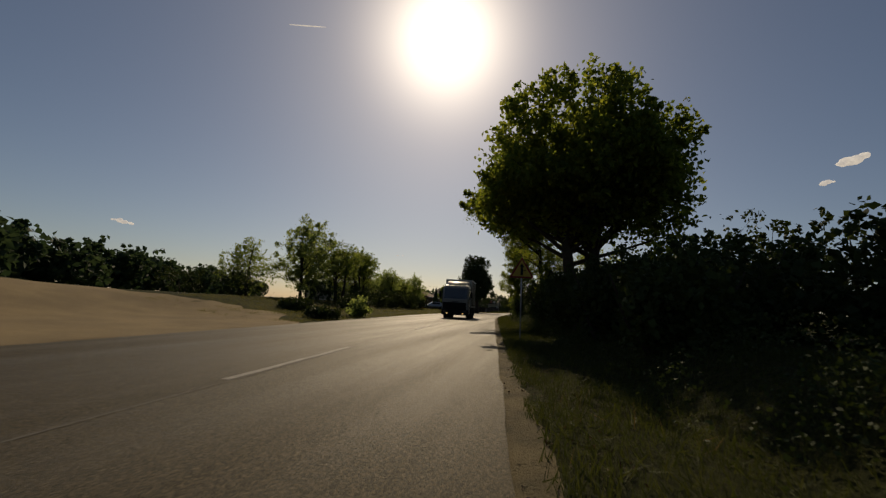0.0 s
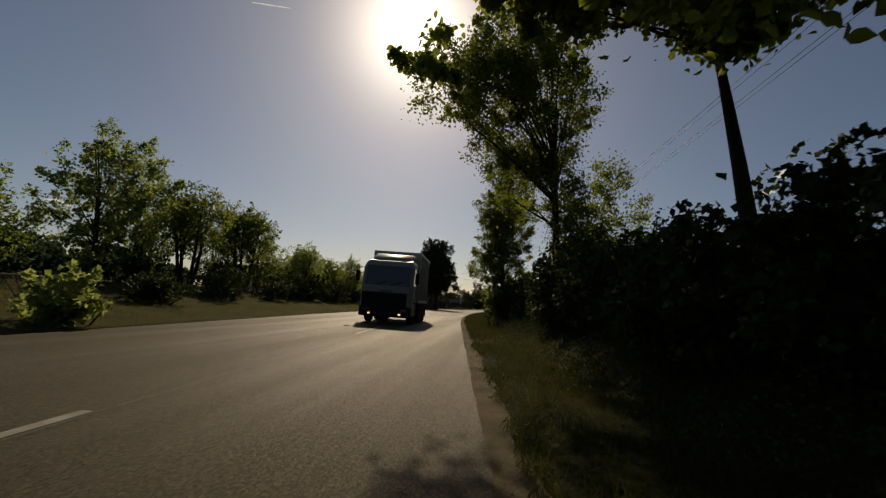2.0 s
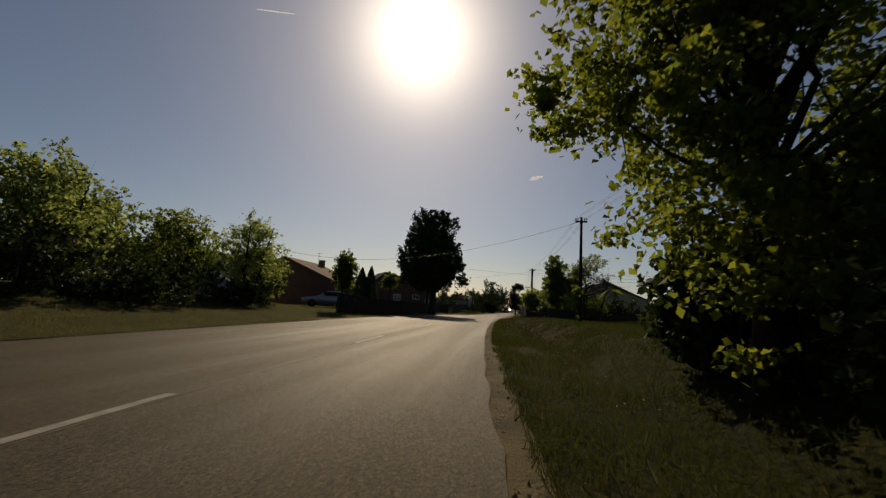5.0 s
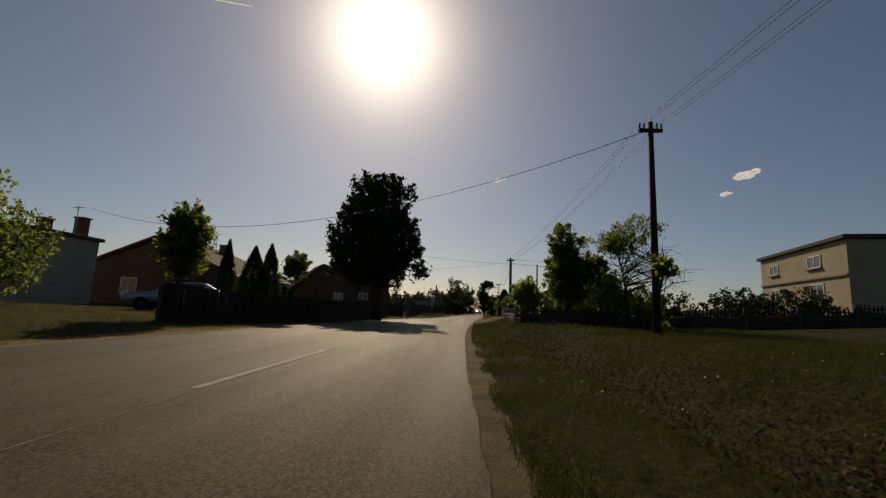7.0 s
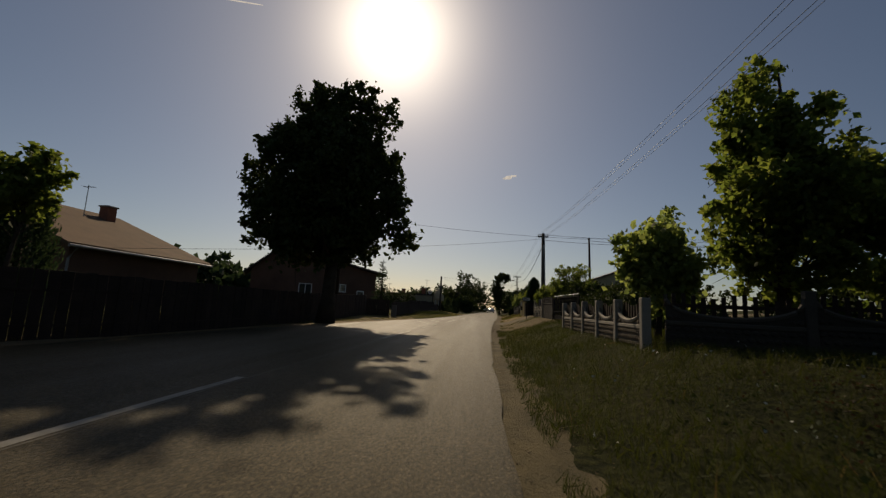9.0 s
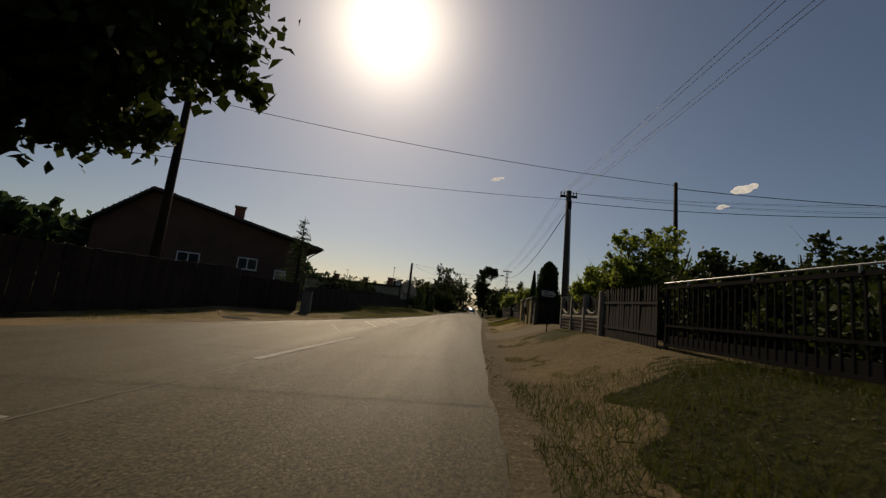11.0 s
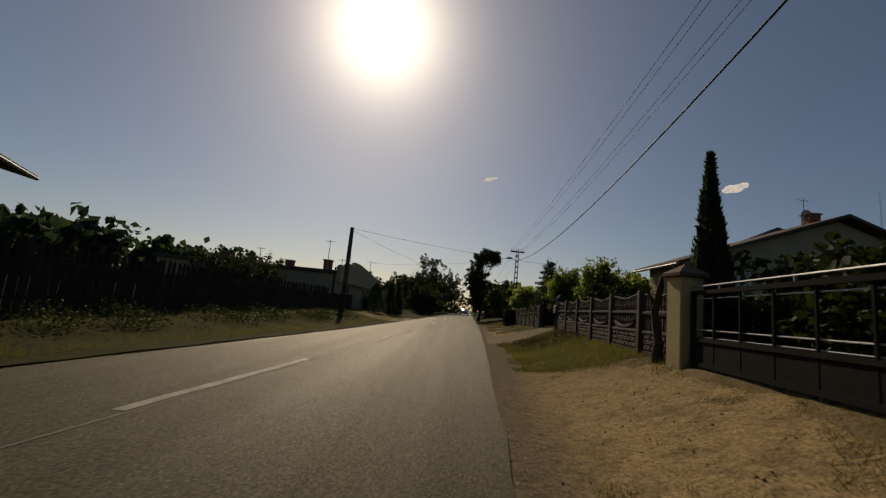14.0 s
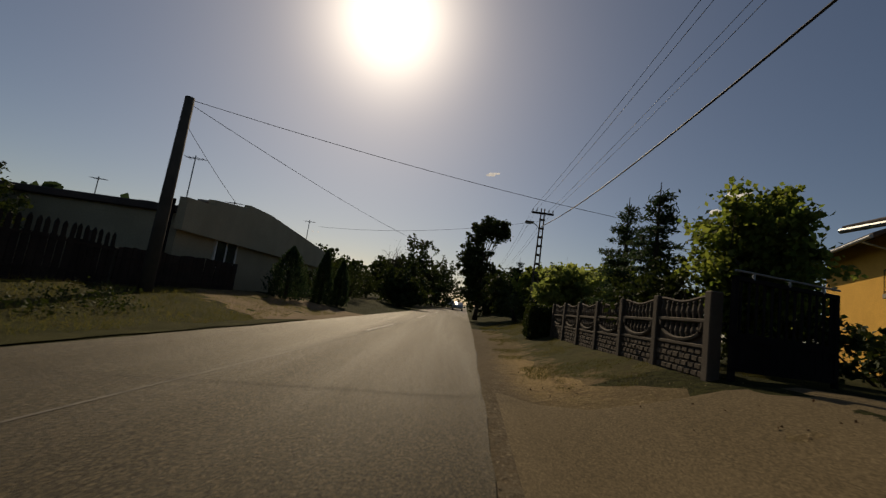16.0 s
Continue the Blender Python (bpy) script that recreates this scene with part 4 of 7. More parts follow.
wire("service_cable", (0.5, 105.7, 6.45), (2.05, 141.9, 5.9), 1.15, 0.02, "thick black overhead cable")
wire("service_cable", (0.93, 70.1, 6.95), (-27.5, 80.75, 6.1), 2.0, 0.011, "black overhead cable crossing the road")
wire("service_cable", (-13.55, 97.15, 6.6), (2.45, 99.25, 5.9), 0.25, 0.009, "black overhead cable crossing the road")
wire("service_cable", (0.5, 105.7, 6.95), (-22.6, 89.3, 2.9), 0.35, 0.009, "black overhead cable crossing the road")
wire("service_cable", (0.5, 105.7, 6.85), (16, 99, 6.2), 0.4, 0.014, "black overhead cable to a house")
wire("service_cable", (2.45, 99.25, 5.8), (16, 96, 5.5), 0.3, 0.012, "black overhead cable to a house")
wire("service_cable", (-9.76, 129.55, 5.2), (2.6, 133.0, 4.6), 0.15, 0.008, "thin overhead cable crossing the road")
wire("service_cable", (-9.76, 129.55, 5.1), (-3.6, 152, 5.0), 0.3, 0.008, "thin overhead cable along the road")
wire("service_cable", (-9.76, 129.55, 4.6), (-11.2, 136.4, 3.3), 0.1, 0.008, "thin overhead cable to a low house")
wire("service_cable", (-11.6, 146.5, 4.8), (2.05, 141.9, 6.2), 0.4, 0.008, "thin overhead cable crossing the road")

# ---- rough forms ----
M_PLASTER = plain("plaster_beige", (0.4, 0.345, 0.235), (0.32, 0.28, 0.19), 0.8, 20, 0.9, relief=0.2)
M_PLASTER_G = plain("plaster_grey", (0.42, 0.37, 0.29), (0.34, 0.3, 0.235), 0.8, 20, 0.9, relief=0.25)
M_BROWN = plain("brick_brown", (0.14, 0.08, 0.055), (0.1, 0.058, 0.042), 0.8, 20, 0.9, relief=0.3)
M_OCHRE = plain("plaster_ochre", (0.66, 0.37, 0.07), (0.57, 0.32, 0.06), 0.8, 20, 0.9, relief=0.2)
M_ROOF = plain("roof_tile_dark", (0.09, 0.07, 0.06), (0.06, 0.05, 0.045), 1, 18, 0.85, relief=0.3, spec=0.2)
M_ROOF_BROWN = plain("roof_sheet_brown", (0.16, 0.1, 0.062), (0.12, 0.08, 0.052), 1, 18, 0.9, relief=0.3, spec=0.15)
M_BRICK = plain("red_brick", (0.25, 0.1, 0.06), (0.18, 0.075, 0.05), 4, 30, 0.9, relief=0.4)
M_WINFRAME = plain("white_window_frame", (0.75, 0.74, 0.7), (0.65, 0.64, 0.6), 3, 30, 0.5, relief=0.05)


def glass_mat():
    m, n, l, p = nodes_of("window_glass")
    p.inputs["Base Color"].default_value = (0.03, 0.035, 0.04, 1)
    p.inputs["Roughness"].default_value = 0.06
    p.inputs["Specular IOR Level"].default_value = 0.9
    return m


M_GLASS = glass_mat()


def window(parent, m, w, h, bars=1, curtain=False):
    """A window set into a wall; m: its middle, with -y outwards."""
    bm = bmesh.new()
    f = 0.07
    for a in ((-w / 2, w / 2, -h / 2, -h / 2 + f), (-w / 2, w / 2, h / 2 - f, h / 2), (-w / 2, -w / 2 + f, -h / 2, h / 2), (w / 2 - f, w / 2, -h / 2, h / 2)):
        box(bm, a[0], a[1], -0.04, 0.05, a[2], a[3])
    for k in range(bars):
        x = -w / 2 + w * (k + 1) / (bars + 1)
        box(bm, x - 0.035, x + 0.035, -0.03, 0.05, -h / 2, h / 2)
    bmesh.ops.transform(bm, matrix=m, verts=bm.verts)
    win = part("window", bm, M_WINFRAME, parent, "white framed window")
    bm = boxed(-w / 2 + f, w / 2 - f, -0.012, 0.03, -h / 2 + f, h / 2 - f)
    bmesh.ops.transform(bm, matrix=m, verts=bm.verts)
    part("pane", bm, M_GLASS, win)
    bm = boxed(-w / 2 - 0.08, w / 2 + 0.08, -0.14, 0.0, -h / 2 - 0.06, -h / 2 - 0.005, 0.01)
    bmesh.ops.transform(bm, matrix=m, verts=bm.verts)
    part("sill", bm, M_CONC, win)
    return win


def gable_house(name, m, w, d, eave, ridge, wall, roof, label, over=0.5, wins=(), chim=(), pipe=True):
    """Gable towards local -y; x across from -w/2 to w/2; the ridge runs along y."""
    t = thing(name, m, label, "house")
    bm = bmesh.new()
    prism(bm, [(-w / 2, -0.4), (w / 2, -0.4), (w / 2, eave), (0, ridge - 0.12), (-w / 2, eave)], 0, d)
    bmesh.ops.recalc_face_normals(bm, faces=bm.faces)
    part("wall", bm, wall, t)
    sl = (ridge - eave) / (w / 2)
    for s in (-1, 1):
        bm = bmesh.new()
        xo = w / 2 + over
        prism(bm, [(0, ridge - 0.02), (0, ridge + 0.14), (s * xo, ridge + 0.14 - sl * xo), (s * xo, ridge - 0.02 - sl * xo)], -over, d + over)
        bmesh.ops.recalc_face_normals(bm, faces=bm.faces)
        part("roof", bm, roof, t)
        bm = bmesh.new()
        tube(bm, [(s * (xo + 0.04), -over, ridge + 0.0 - sl * xo), (s * (xo + 0.04), d + over, ridge + 0.0 - sl * xo)], 0.07, 8)
        part("gutter", bm, M_STEEL, t)
        if pipe:
            bm = bmesh.new()
            tube(bm, [(s * (xo + 0.02), -0.1, ridge - 0.05 - sl * xo), (s * (w / 2 + 0.1), -0.06, eave - 0.75), (s * (w / 2 + 0.06), -0.06, -0.2)], 0.05, 8)
            part("drainpipe", bm, M_STEEL, t)
    for x, z, ww, hh, bars in wins:
        window(t, pose(x, 0, z), ww, hh, bars)
    for cx, cy, top in chim:
        base = ridge - abs(cx) * sl
        bm = boxed(cx - 0.3, cx + 0.3, cy - 0.3, cy + 0.3, base - 0.3, top, 0.015)
        ch = part("chimney", bm, M_BRICK, t)
        bm = boxed(cx - 0.36, cx + 0.36, cy - 0.36, cy + 0.36, top, top + 0.09, 0.01)
        part("cap", bm, M_CONC, ch)
    return t


# the brown house: a long slope to one side of its ridge, a short one to the other
bh = thing("brown_house", pose(-13.86, 112.43, -0.05, 0, 0, 29.4), "dark brown house with a wide uneven gable and dark tiled roof", "house")
bm = bmesh.new()
prism(bm, [(-12.3, -0.4), (-0.9, -0.4), (-0.9, 3.95), (-9.85, 5.85), (-12.3, 3.65)], 0.5, 6.0)
bmesh.ops.recalc_face_normals(bm, faces=bm.faces)
part("wall", bm, M_BROWN, bh)
for a, b in (((-9.85, 6.05), (0.0, 3.98)), ((-9.85, 6.05), (-12.9, 3.35))):
    bm = bmesh.new()
    prism(bm, [a, b, (b[0], b[1] - 0.16), (a[0], a[1] - 0.16)], 0.0, 6.5)
    bmesh.ops.recalc_face_normals(bm, faces=bm.faces)
    rf = part("roof", bm, M_ROOF, bh)
    bm = bmesh.new()
    tube(bm, [(b[0], 0.0, b[1] - 0.1), (b[0], 6.5, b[1] - 0.1)], 0.06, 8)
    part("gutter", bm, M_STEEL, rf)
    for k in range(14):
        f = (k + 0.5) / 14
        x, z = a[0] + (b[0] - a[0]) * f, a[1] + (b[1] - a[1]) * f
        bm = bmesh.new()
        tube(bm, [(x, -0.02, z + 0.015), (x, 6.5, z + 0.015)], 0.035, 6)
        part("tile_row", bm, M_ROOF, rf)
bm = bmesh.new()
tube(bm, [(-0.05, 0.3, 3.82), (-0.75, 0.44, 3.3), (-0.85, 0.44, 2.9), (-0.85, 0.44, -0.2)], 0.045, 8)
part("drainpipe", bm, M_IRON, bh)
for x, z, ww, hh, bars in ((-4.4, 2.35, 1.15, 0.75, 1), (-2.4, 1.7, 0.7, 1.0, 0), (-7.6, 2.1, 1.2, 1.0, 1)):
    window(bh, pose(x, 0.5, z), ww, hh, bars)
ch = part("chimney", boxed(-5.6, -5.0, 1.6, 2.2, 4.8, 6.0, 0.015), M_BRICK, bh)
part("cap", boxed(-5.66, -4.94, 1.54, 2.26, 6.0, 6.08, 0.01), M_CONC, ch)
gable_house("bungalow", pose(-29.0, 88.4, 0.3, 0, 0, -2), 13.0, 8.0, 2.7, 5.3, M_BROWN, M_ROOF_BROWN, "bungalow with a brown metal sheet roof", 0.5, [(-2, 1.5, 1.4, 1.2, 1)], [(1.2, 6.5, 5.7)])
gable_house("gable_house", pose(15.5, 126.1, 1.0, 0, 0, 0), 15.4, 3.4, 3.5, 6.4, M_PLASTER, M_ROOF, "grey-brown rendered house with a dark gable roof", 0.6, [(-5.0, 2.75, 1.2, 1.1, 1), (-1.5, 2.75, 1.3, 1.2, 1), (0, 4.8, 0.9, 0.9, 0)], [(0.7, 2.4, 7.2)])


def flat_house(name, x0, x1, y0, y1, z, h, wall, label, m=None, wins=(), chim=()):
    t = thing(name, m if m is not None else pose((x0 + x1) / 2, y0, z), label, "house")
    w, d = x1 - x0, y1 - y0
    part("wall", boxed(-w / 2, w / 2, 0, d, -0.5, h), wall, t)
    part("roof", boxed(-w / 2 - 0.2, w / 2 + 0.2, -0.2, d + 0.2, h, h + 0.22, 0.02), M_ROOF, t)
    for wm, ww, hh, bars in wins:
        window(t, wm, ww, hh, bars)
    for cx, cy, top in chim:
        ch = part("chimney", boxed(cx - 0.28, cx + 0.28, cy - 0.28, cy + 0.28, h + 0.2, top, 0.015), M_BRICK, t)
        part("cap", boxed(cx - 0.34, cx + 0.34, cy - 0.34, cy + 0.34, top, top + 0.08), M_CONC, ch)
    return t


flat_house("low_house", -43, -28.4, 72.6, 82.6, 0.3, 4.0, M_PLASTER_G, "flat-roofed grey house behind a dark fence", None, [], [(5.6, 7.9, 5.0), (2.0, 6.5, 4.9), (6.4, 9.5, 5.4)])
lh = flat_house("low_house", -22.8, -10.95, 131.9, 147.4, 0.15, 2.4, M_PLASTER, "long low beige house with a stepped sloping end wall", None, [(pose(5.96, 2.85, 1.6, 0, 0, 90), 1.5, 1.3, 1), (pose(5.95, 8.4, 1.6, 0, 0, 90), 1.0, 1.2, 1), (pose(-1.5, 0, 1.5), 1.4, 1.2, 1)], [(3.8, 4.8, 3.6), (0.4, 6.0, 3.4), (-1.9, 1.0, 3.2)])
bm = bmesh.new()
prism(bm, [(-0.22, 1.9), (15.6, 1.9), (15.6, 2.7), (15.4, 2.85), (5.4, 3.56), (3.5, 3.54), (3.5, 3.42), (1.2, 3.17), (1.2, 2.98), (-0.22, 2.9)], 5.96, 6.22)
bmesh.ops.transform(bm, matrix=Matrix(((0, 1, 0, 0), (1, 0, 0, 0), (0, 0, 1, 0), (0, 0, 0, 1))), verts=bm.verts)
bmesh.ops.recalc_face_normals(bm, faces=bm.faces)
part("end_wall", bm, M_PLASTER, lh)
bm = bmesh.new()
tube(bm, [(5.85, -0.28, 2.8), (5.85, -0.28, 0.0)], 0.05, 8)
part("drainpipe", bm, M_IRON, lh)
ab = flat_house("apartment_block", 0, 9.75, 0, 7.0, 1.6, 4.1, M_PLASTER, "two-storey beige rendered house with white windows", pose(16.4, 84.85, 1.7, 0, 0, -103),
                [(pose(-2.9, 0, 3.2), 1.2, 0.7, 1), (pose(1.9, 0, 3.2), 1.4, 0.75, 1), (pose(-2.9, 0, 1.3), 1.3, 1.1, 1), (pose(2.0, 0, 1.3), 1.4, 1.2, 1)])
part("ledge", boxed(-4.9, 4.9, -0.1, 0.0, 2.15, 2.27, 0.01), M_CONC, ab)
# ---- fences ----
M_STONE = plain("cast_stone", (0.15, 0.12, 0.088), (0.105, 0.084, 0.062), 3, 40, 0.9, relief=0.5)
M_STONE_MID = plain("weathered_brick_relief", (0.082, 0.067, 0.05), (0.054, 0.044, 0.033), 3, 40, 0.9, relief=0.5)
# cast stone again, with the shade of the field fence put into its colour
M_STONE_SHADED = plain("weathered_cast_stone", (0.06, 0.05, 0.038), (0.042, 0.035, 0.027), 3, 40, 0.9, relief=0.5)
M_PILLAR = plain("yellow_plaster_pillar", (0.5, 0.41, 0.21), (0.42, 0.34, 0.17), 2, 30, 0.9, relief=0.35)


def arc_pts(w, top, low, k=18):
    """A hanging half-oval between two posts."""
    return [(-w / 2 * math.cos(math.pi * i / k), top - (top - low) * math.sin(math.pi * i / k) ** 0.75) for i in range(k + 1)]


def stones(bm, w, z0, z1, y, seed, inside=None, size=0.11):
    """Rounded cobbles in relief."""
    rng = random.Random(seed)
    nx, nz = int(w / size), max(1, int((z1 - z0) / (size * 0.85)))
    for j in range(nz):
        for i in range(nx):
            x = -w / 2 + (i + 0.5 + (0.5 if j % 2 else 0)) * w / nx
            z = z0 + (j + 0.5) * (z1 - z0) / nz
            if x > w / 2 - 0.03 or (inside and not inside(x, z + size * 0.5)):
                continue
            r = size * 0.46 * rng.uniform(0.8, 1.08)
            ring = []
            a0 = rng.uniform(0, 1)
            for k in range(6):
                a = a0 + k * math.pi / 3
                ring.append((x + math.cos(a) * r * 1.1, z + math.sin(a) * r * 0.85))
            o = [bm.verts.new((px, y, pz)) for px, pz in ring]
            q = [bm.verts.new((x + (px - x) * 0.6, y - 0.028, z + (pz - z) * 0.6)) for px, pz in ring]
            for k in range(6):
                bm.faces.new((o[k], o[(k + 1) % 6], q[(k + 1) % 6], q[k]))
            bm.faces.new(q)


def bricks(bm, w, z0, z1, y, courses, per, seed):
    """Rough brick faces in relief."""
    rng = random.Random(seed)
    h, L = (z1 - z0) / courses, w / per
    for j in range(courses):
        for i in range(-1, per + 1):
            a = -w / 2 + (i + (0.5 if j % 2 else 0)) * L + 0.008
            b = min(a + L - 0.016, w / 2 - 0.005)
            a = max(a, -w / 2 + 0.005)
            if b - a < 0.04:
                continue
            c, d = z0 + j * h + 0.007, z0 + (j + 1) * h - 0.007
            t = rng.uniform(0.014, 0.026)
            o = [bm.verts.new(p) for p in ((a, y, c), (b, y, c), (b, y, d), (a, y, d))]
            e = 0.012
            q = [bm.verts.new(p) for p in ((a + e, y - t, c + e), (b - e, y - t, c + e), (b - e, y - t * 0.8, d - e), (a + e, y - t * 0.8, d - e))]
            for k in range(4):
                bm.faces.new((o[k], o[(k + 1) % 4], q[(k + 1) % 4], q[k]))
            bm.faces.new(q)


def baluster(bm, x, z0, z1, r=0.028):
    h = z1 - z0
    tube(bm, [(x, 0, z0), (x, 0, z0 + h * 0.12), (x, 0, z0 + h * 0.4), (x, 0, z0 + h * 0.75), (x, 0, z1 - 0.03), (x, 0, z1)], [r * 0.7, r * 0.75, r * 1.35, r * 0.8, r * 1.1, r * 0.3], 6)


def fence_panel(style, w, h, seed):
    """Meshes of one concrete fence panel, each with its name and material. -y is its face."""
    out = []
    bm = bmesh.new()
    if style.startswith("arch"):
        # arch_dark: the same panel in darker copies, for a side in shade
        pale, stone = (M_CONC, M_STONE) if style == "arch" else (M_CONC_DARK, M_STONE_SHADED)
        base = h * 0.4
        box(bm, -w / 2, w / 2, -0.02, 0.03, -0.25, base)
        stones(bm, w, 0.0, base, -0.02, seed)
        out.append(("base_panel", bm, stone))
        bm = bmesh.new()
        box(bm, -w / 2, w / 2, -0.045, 0.04, base, base + 0.07, None, 0.012)
        out.append(("rail", bm, pale))
        arc = arc_pts(w, h - 0.02, base + 0.13)
        bm = bmesh.new()
        zb = base + 0.07
        fr = [bm.verts.new((x, -0.02, z)) for x, z in arc]
        fb = [bm.verts.new((x, -0.02, zb)) for x, z in arc]
        kr = [bm.verts.new((x, 0.03, z)) for x, z in arc]
        for i in range(len(arc) - 1):
            bm.faces.new((fb[i], fb[i + 1], fr[i + 1], fr[i]))
            bm.faces.new((fr[i], fr[i + 1], kr[i + 1], kr[i]))
        zs = lambda x: np.interp(x, [p[0] for p in arc], [p[1] for p in arc])
        stones(bm, w, zb, h, -0.02, seed + 5, lambda x, z: z < zs(x) - 0.03)
        out.append(("arch_panel", bm, stone))
        bm = bmesh.new()
        tube(bm, [(x, -0.015, z) for x, z in arc], 0.038, 6)
        out.append(("arch_rim", bm, pale))
        for k in range(1, int(w / 0.14)):
            x = -w / 2 + k * 0.14
            out.append(("pale", boxed(x - 0.03, x + 0.03, 0.05, 0.07, base + 0.1, h - 0.03 + 0.04 * math.sin(k)), M_DARKWOOD))
        out.append(("pale_rail", boxed(-w / 2, w / 2, 0.07, 0.1, h - 0.22, h - 0.16), M_DARKWOOD))
    else:
        base = h * 0.36
        box(bm, -w / 2, w / 2, -0.02, 0.03, -0.25, base)
        bricks(bm, w, 0.0, base, -0.02, 4, 8, seed)
        out.append(("base_panel", bm, M_STONE_MID))
        bm = bmesh.new()
        for z in (base, h * 0.68):
            box(bm, -w / 2, w / 2, -0.05, 0.04, z, z + 0.05, None, 0.01)
        out.append(("rail", bm, M_CONC_DARK))
        arc = arc_pts(w * 0.86, h * 0.68, base + 0.08)
        if style == "picket":
            bm = bmesh.new()
            tube(bm, [(x, -0.03, z) for x, z in arc], 0.03, 6)
            out.append(("arch_rim", bm, M_CONC_DARK))
            bm = bmesh.new()
            fr = [bm.verts.new((x, -0.012, z)) for x, z in [(-w / 2, h * 0.68)] + arc + [(w / 2, h * 0.68)]]
            fb = [bm.verts.new((v.co.x, -0.012, base + 0.05)) for v in fr]
            for i in range(len(fr) - 1):
                bm.faces.new((fb[i], fb[i + 1], fr[i + 1], fr[i]))
            out.append(("arch_panel", bm, M_STONE_MID))
        n = int(w / (0.125 if style == "picket" else 0.092))
        for k in range(n):
            x = -w / 2 + (k + 0.5) * w / n
            bm = bmesh.new()
            za = np.interp(x, [p[0] for p in arc], [p[1] for p in arc]) if style == "picket" else base
            baluster(bm, x, max(za, base) + 0.01, h * 0.68, 0.028 if style == "picket" else 0.021)
            baluster(bm, x, h * 0.68 + 0.05, h * (0.97 + 0.03 * math.cos(k / (n - 1) * 2 * math.pi)), 0.028 if style == "picket" else 0.021)
            out.append(("baluster", bm, M_CONC_DARK))
        bm = bmesh.new()
        top = [(-w / 2 + w * i / 16, 0, h * (0.985 + 0.03 * math.cos(i / 16 * 2 * math.pi))) for i in range(17)]
        tube(bm, top, 0.022, 5)
        out.append(("top_rail", bm, M_CONC_DARK))
    return out


PANELS = {}


def fence(name, p0, p1, n, style, h, label, z=None, posts=True, last=True, post_h=0.06):
    """A run of n panels between posts from p0 to p1; panels and posts share their meshes."""
    (x0, y0), (x1, y1) = p0, p1
    L = math.hypot(x1 - x0, y1 - y0)
    yaw = math.degrees(math.atan2(y1 - y0, x1 - x0))
    w = L / n - 0.12
    zs = [ground_z(x0 + (x1 - x0) * i / n, y0 + (y1 - y0) * i / n) for i in range(n + 1)] if z is None else [z] * (n + 1)
    t = thing(name, pose(x0, y0, zs[0]), label, "fence")
    key = (style, round(w, 2), h)
    if key not in PANELS:
        PANELS[key] = []
        for nm, bm, mat in fence_panel(style, w, h, len(PANELS)):
            me = bpy.data.meshes.new(nm)
            bm.to_mesh(me)
            bm.free()
            me.materials.append(mat)
            PANELS[key].append(me)
        bm = boxed(-0.07, 0.07, -0.075, 0.075, -0.4, h + post_h, 0.015)
        me = bpy.data.meshes.new("post")
        bm.to_mesh(me)
        bm.free()
        me.materials.append(M_CONC if style == "arch" else M_CONC_DARK)
        PANELS[key].append(me)
    for i in range(n + 1):
        f = i / n
        m = pose((x1 - x0) * f, (y1 - y0) * f, zs[i] - zs[0], 0, 0, yaw)
        if i < n or last:
            ob = link("post", PANELS[key][-1], None, t)
            ob.matrix_basis = m
        if i < n:
            f = (i + 0.5) / n
            m = pose((x1 - x0) * f, (y1 - y0) * f, (zs[i] + zs[i + 1]) / 2 - zs[0], 0, 0, yaw + (180 if style != "none" and y1 > y0 + 0.5 else 0))
            for me in PANELS[key][:-1]:
                ob = link(me.name.split(".")[0], me, None, t)
                ob.matrix_basis = m
    return t


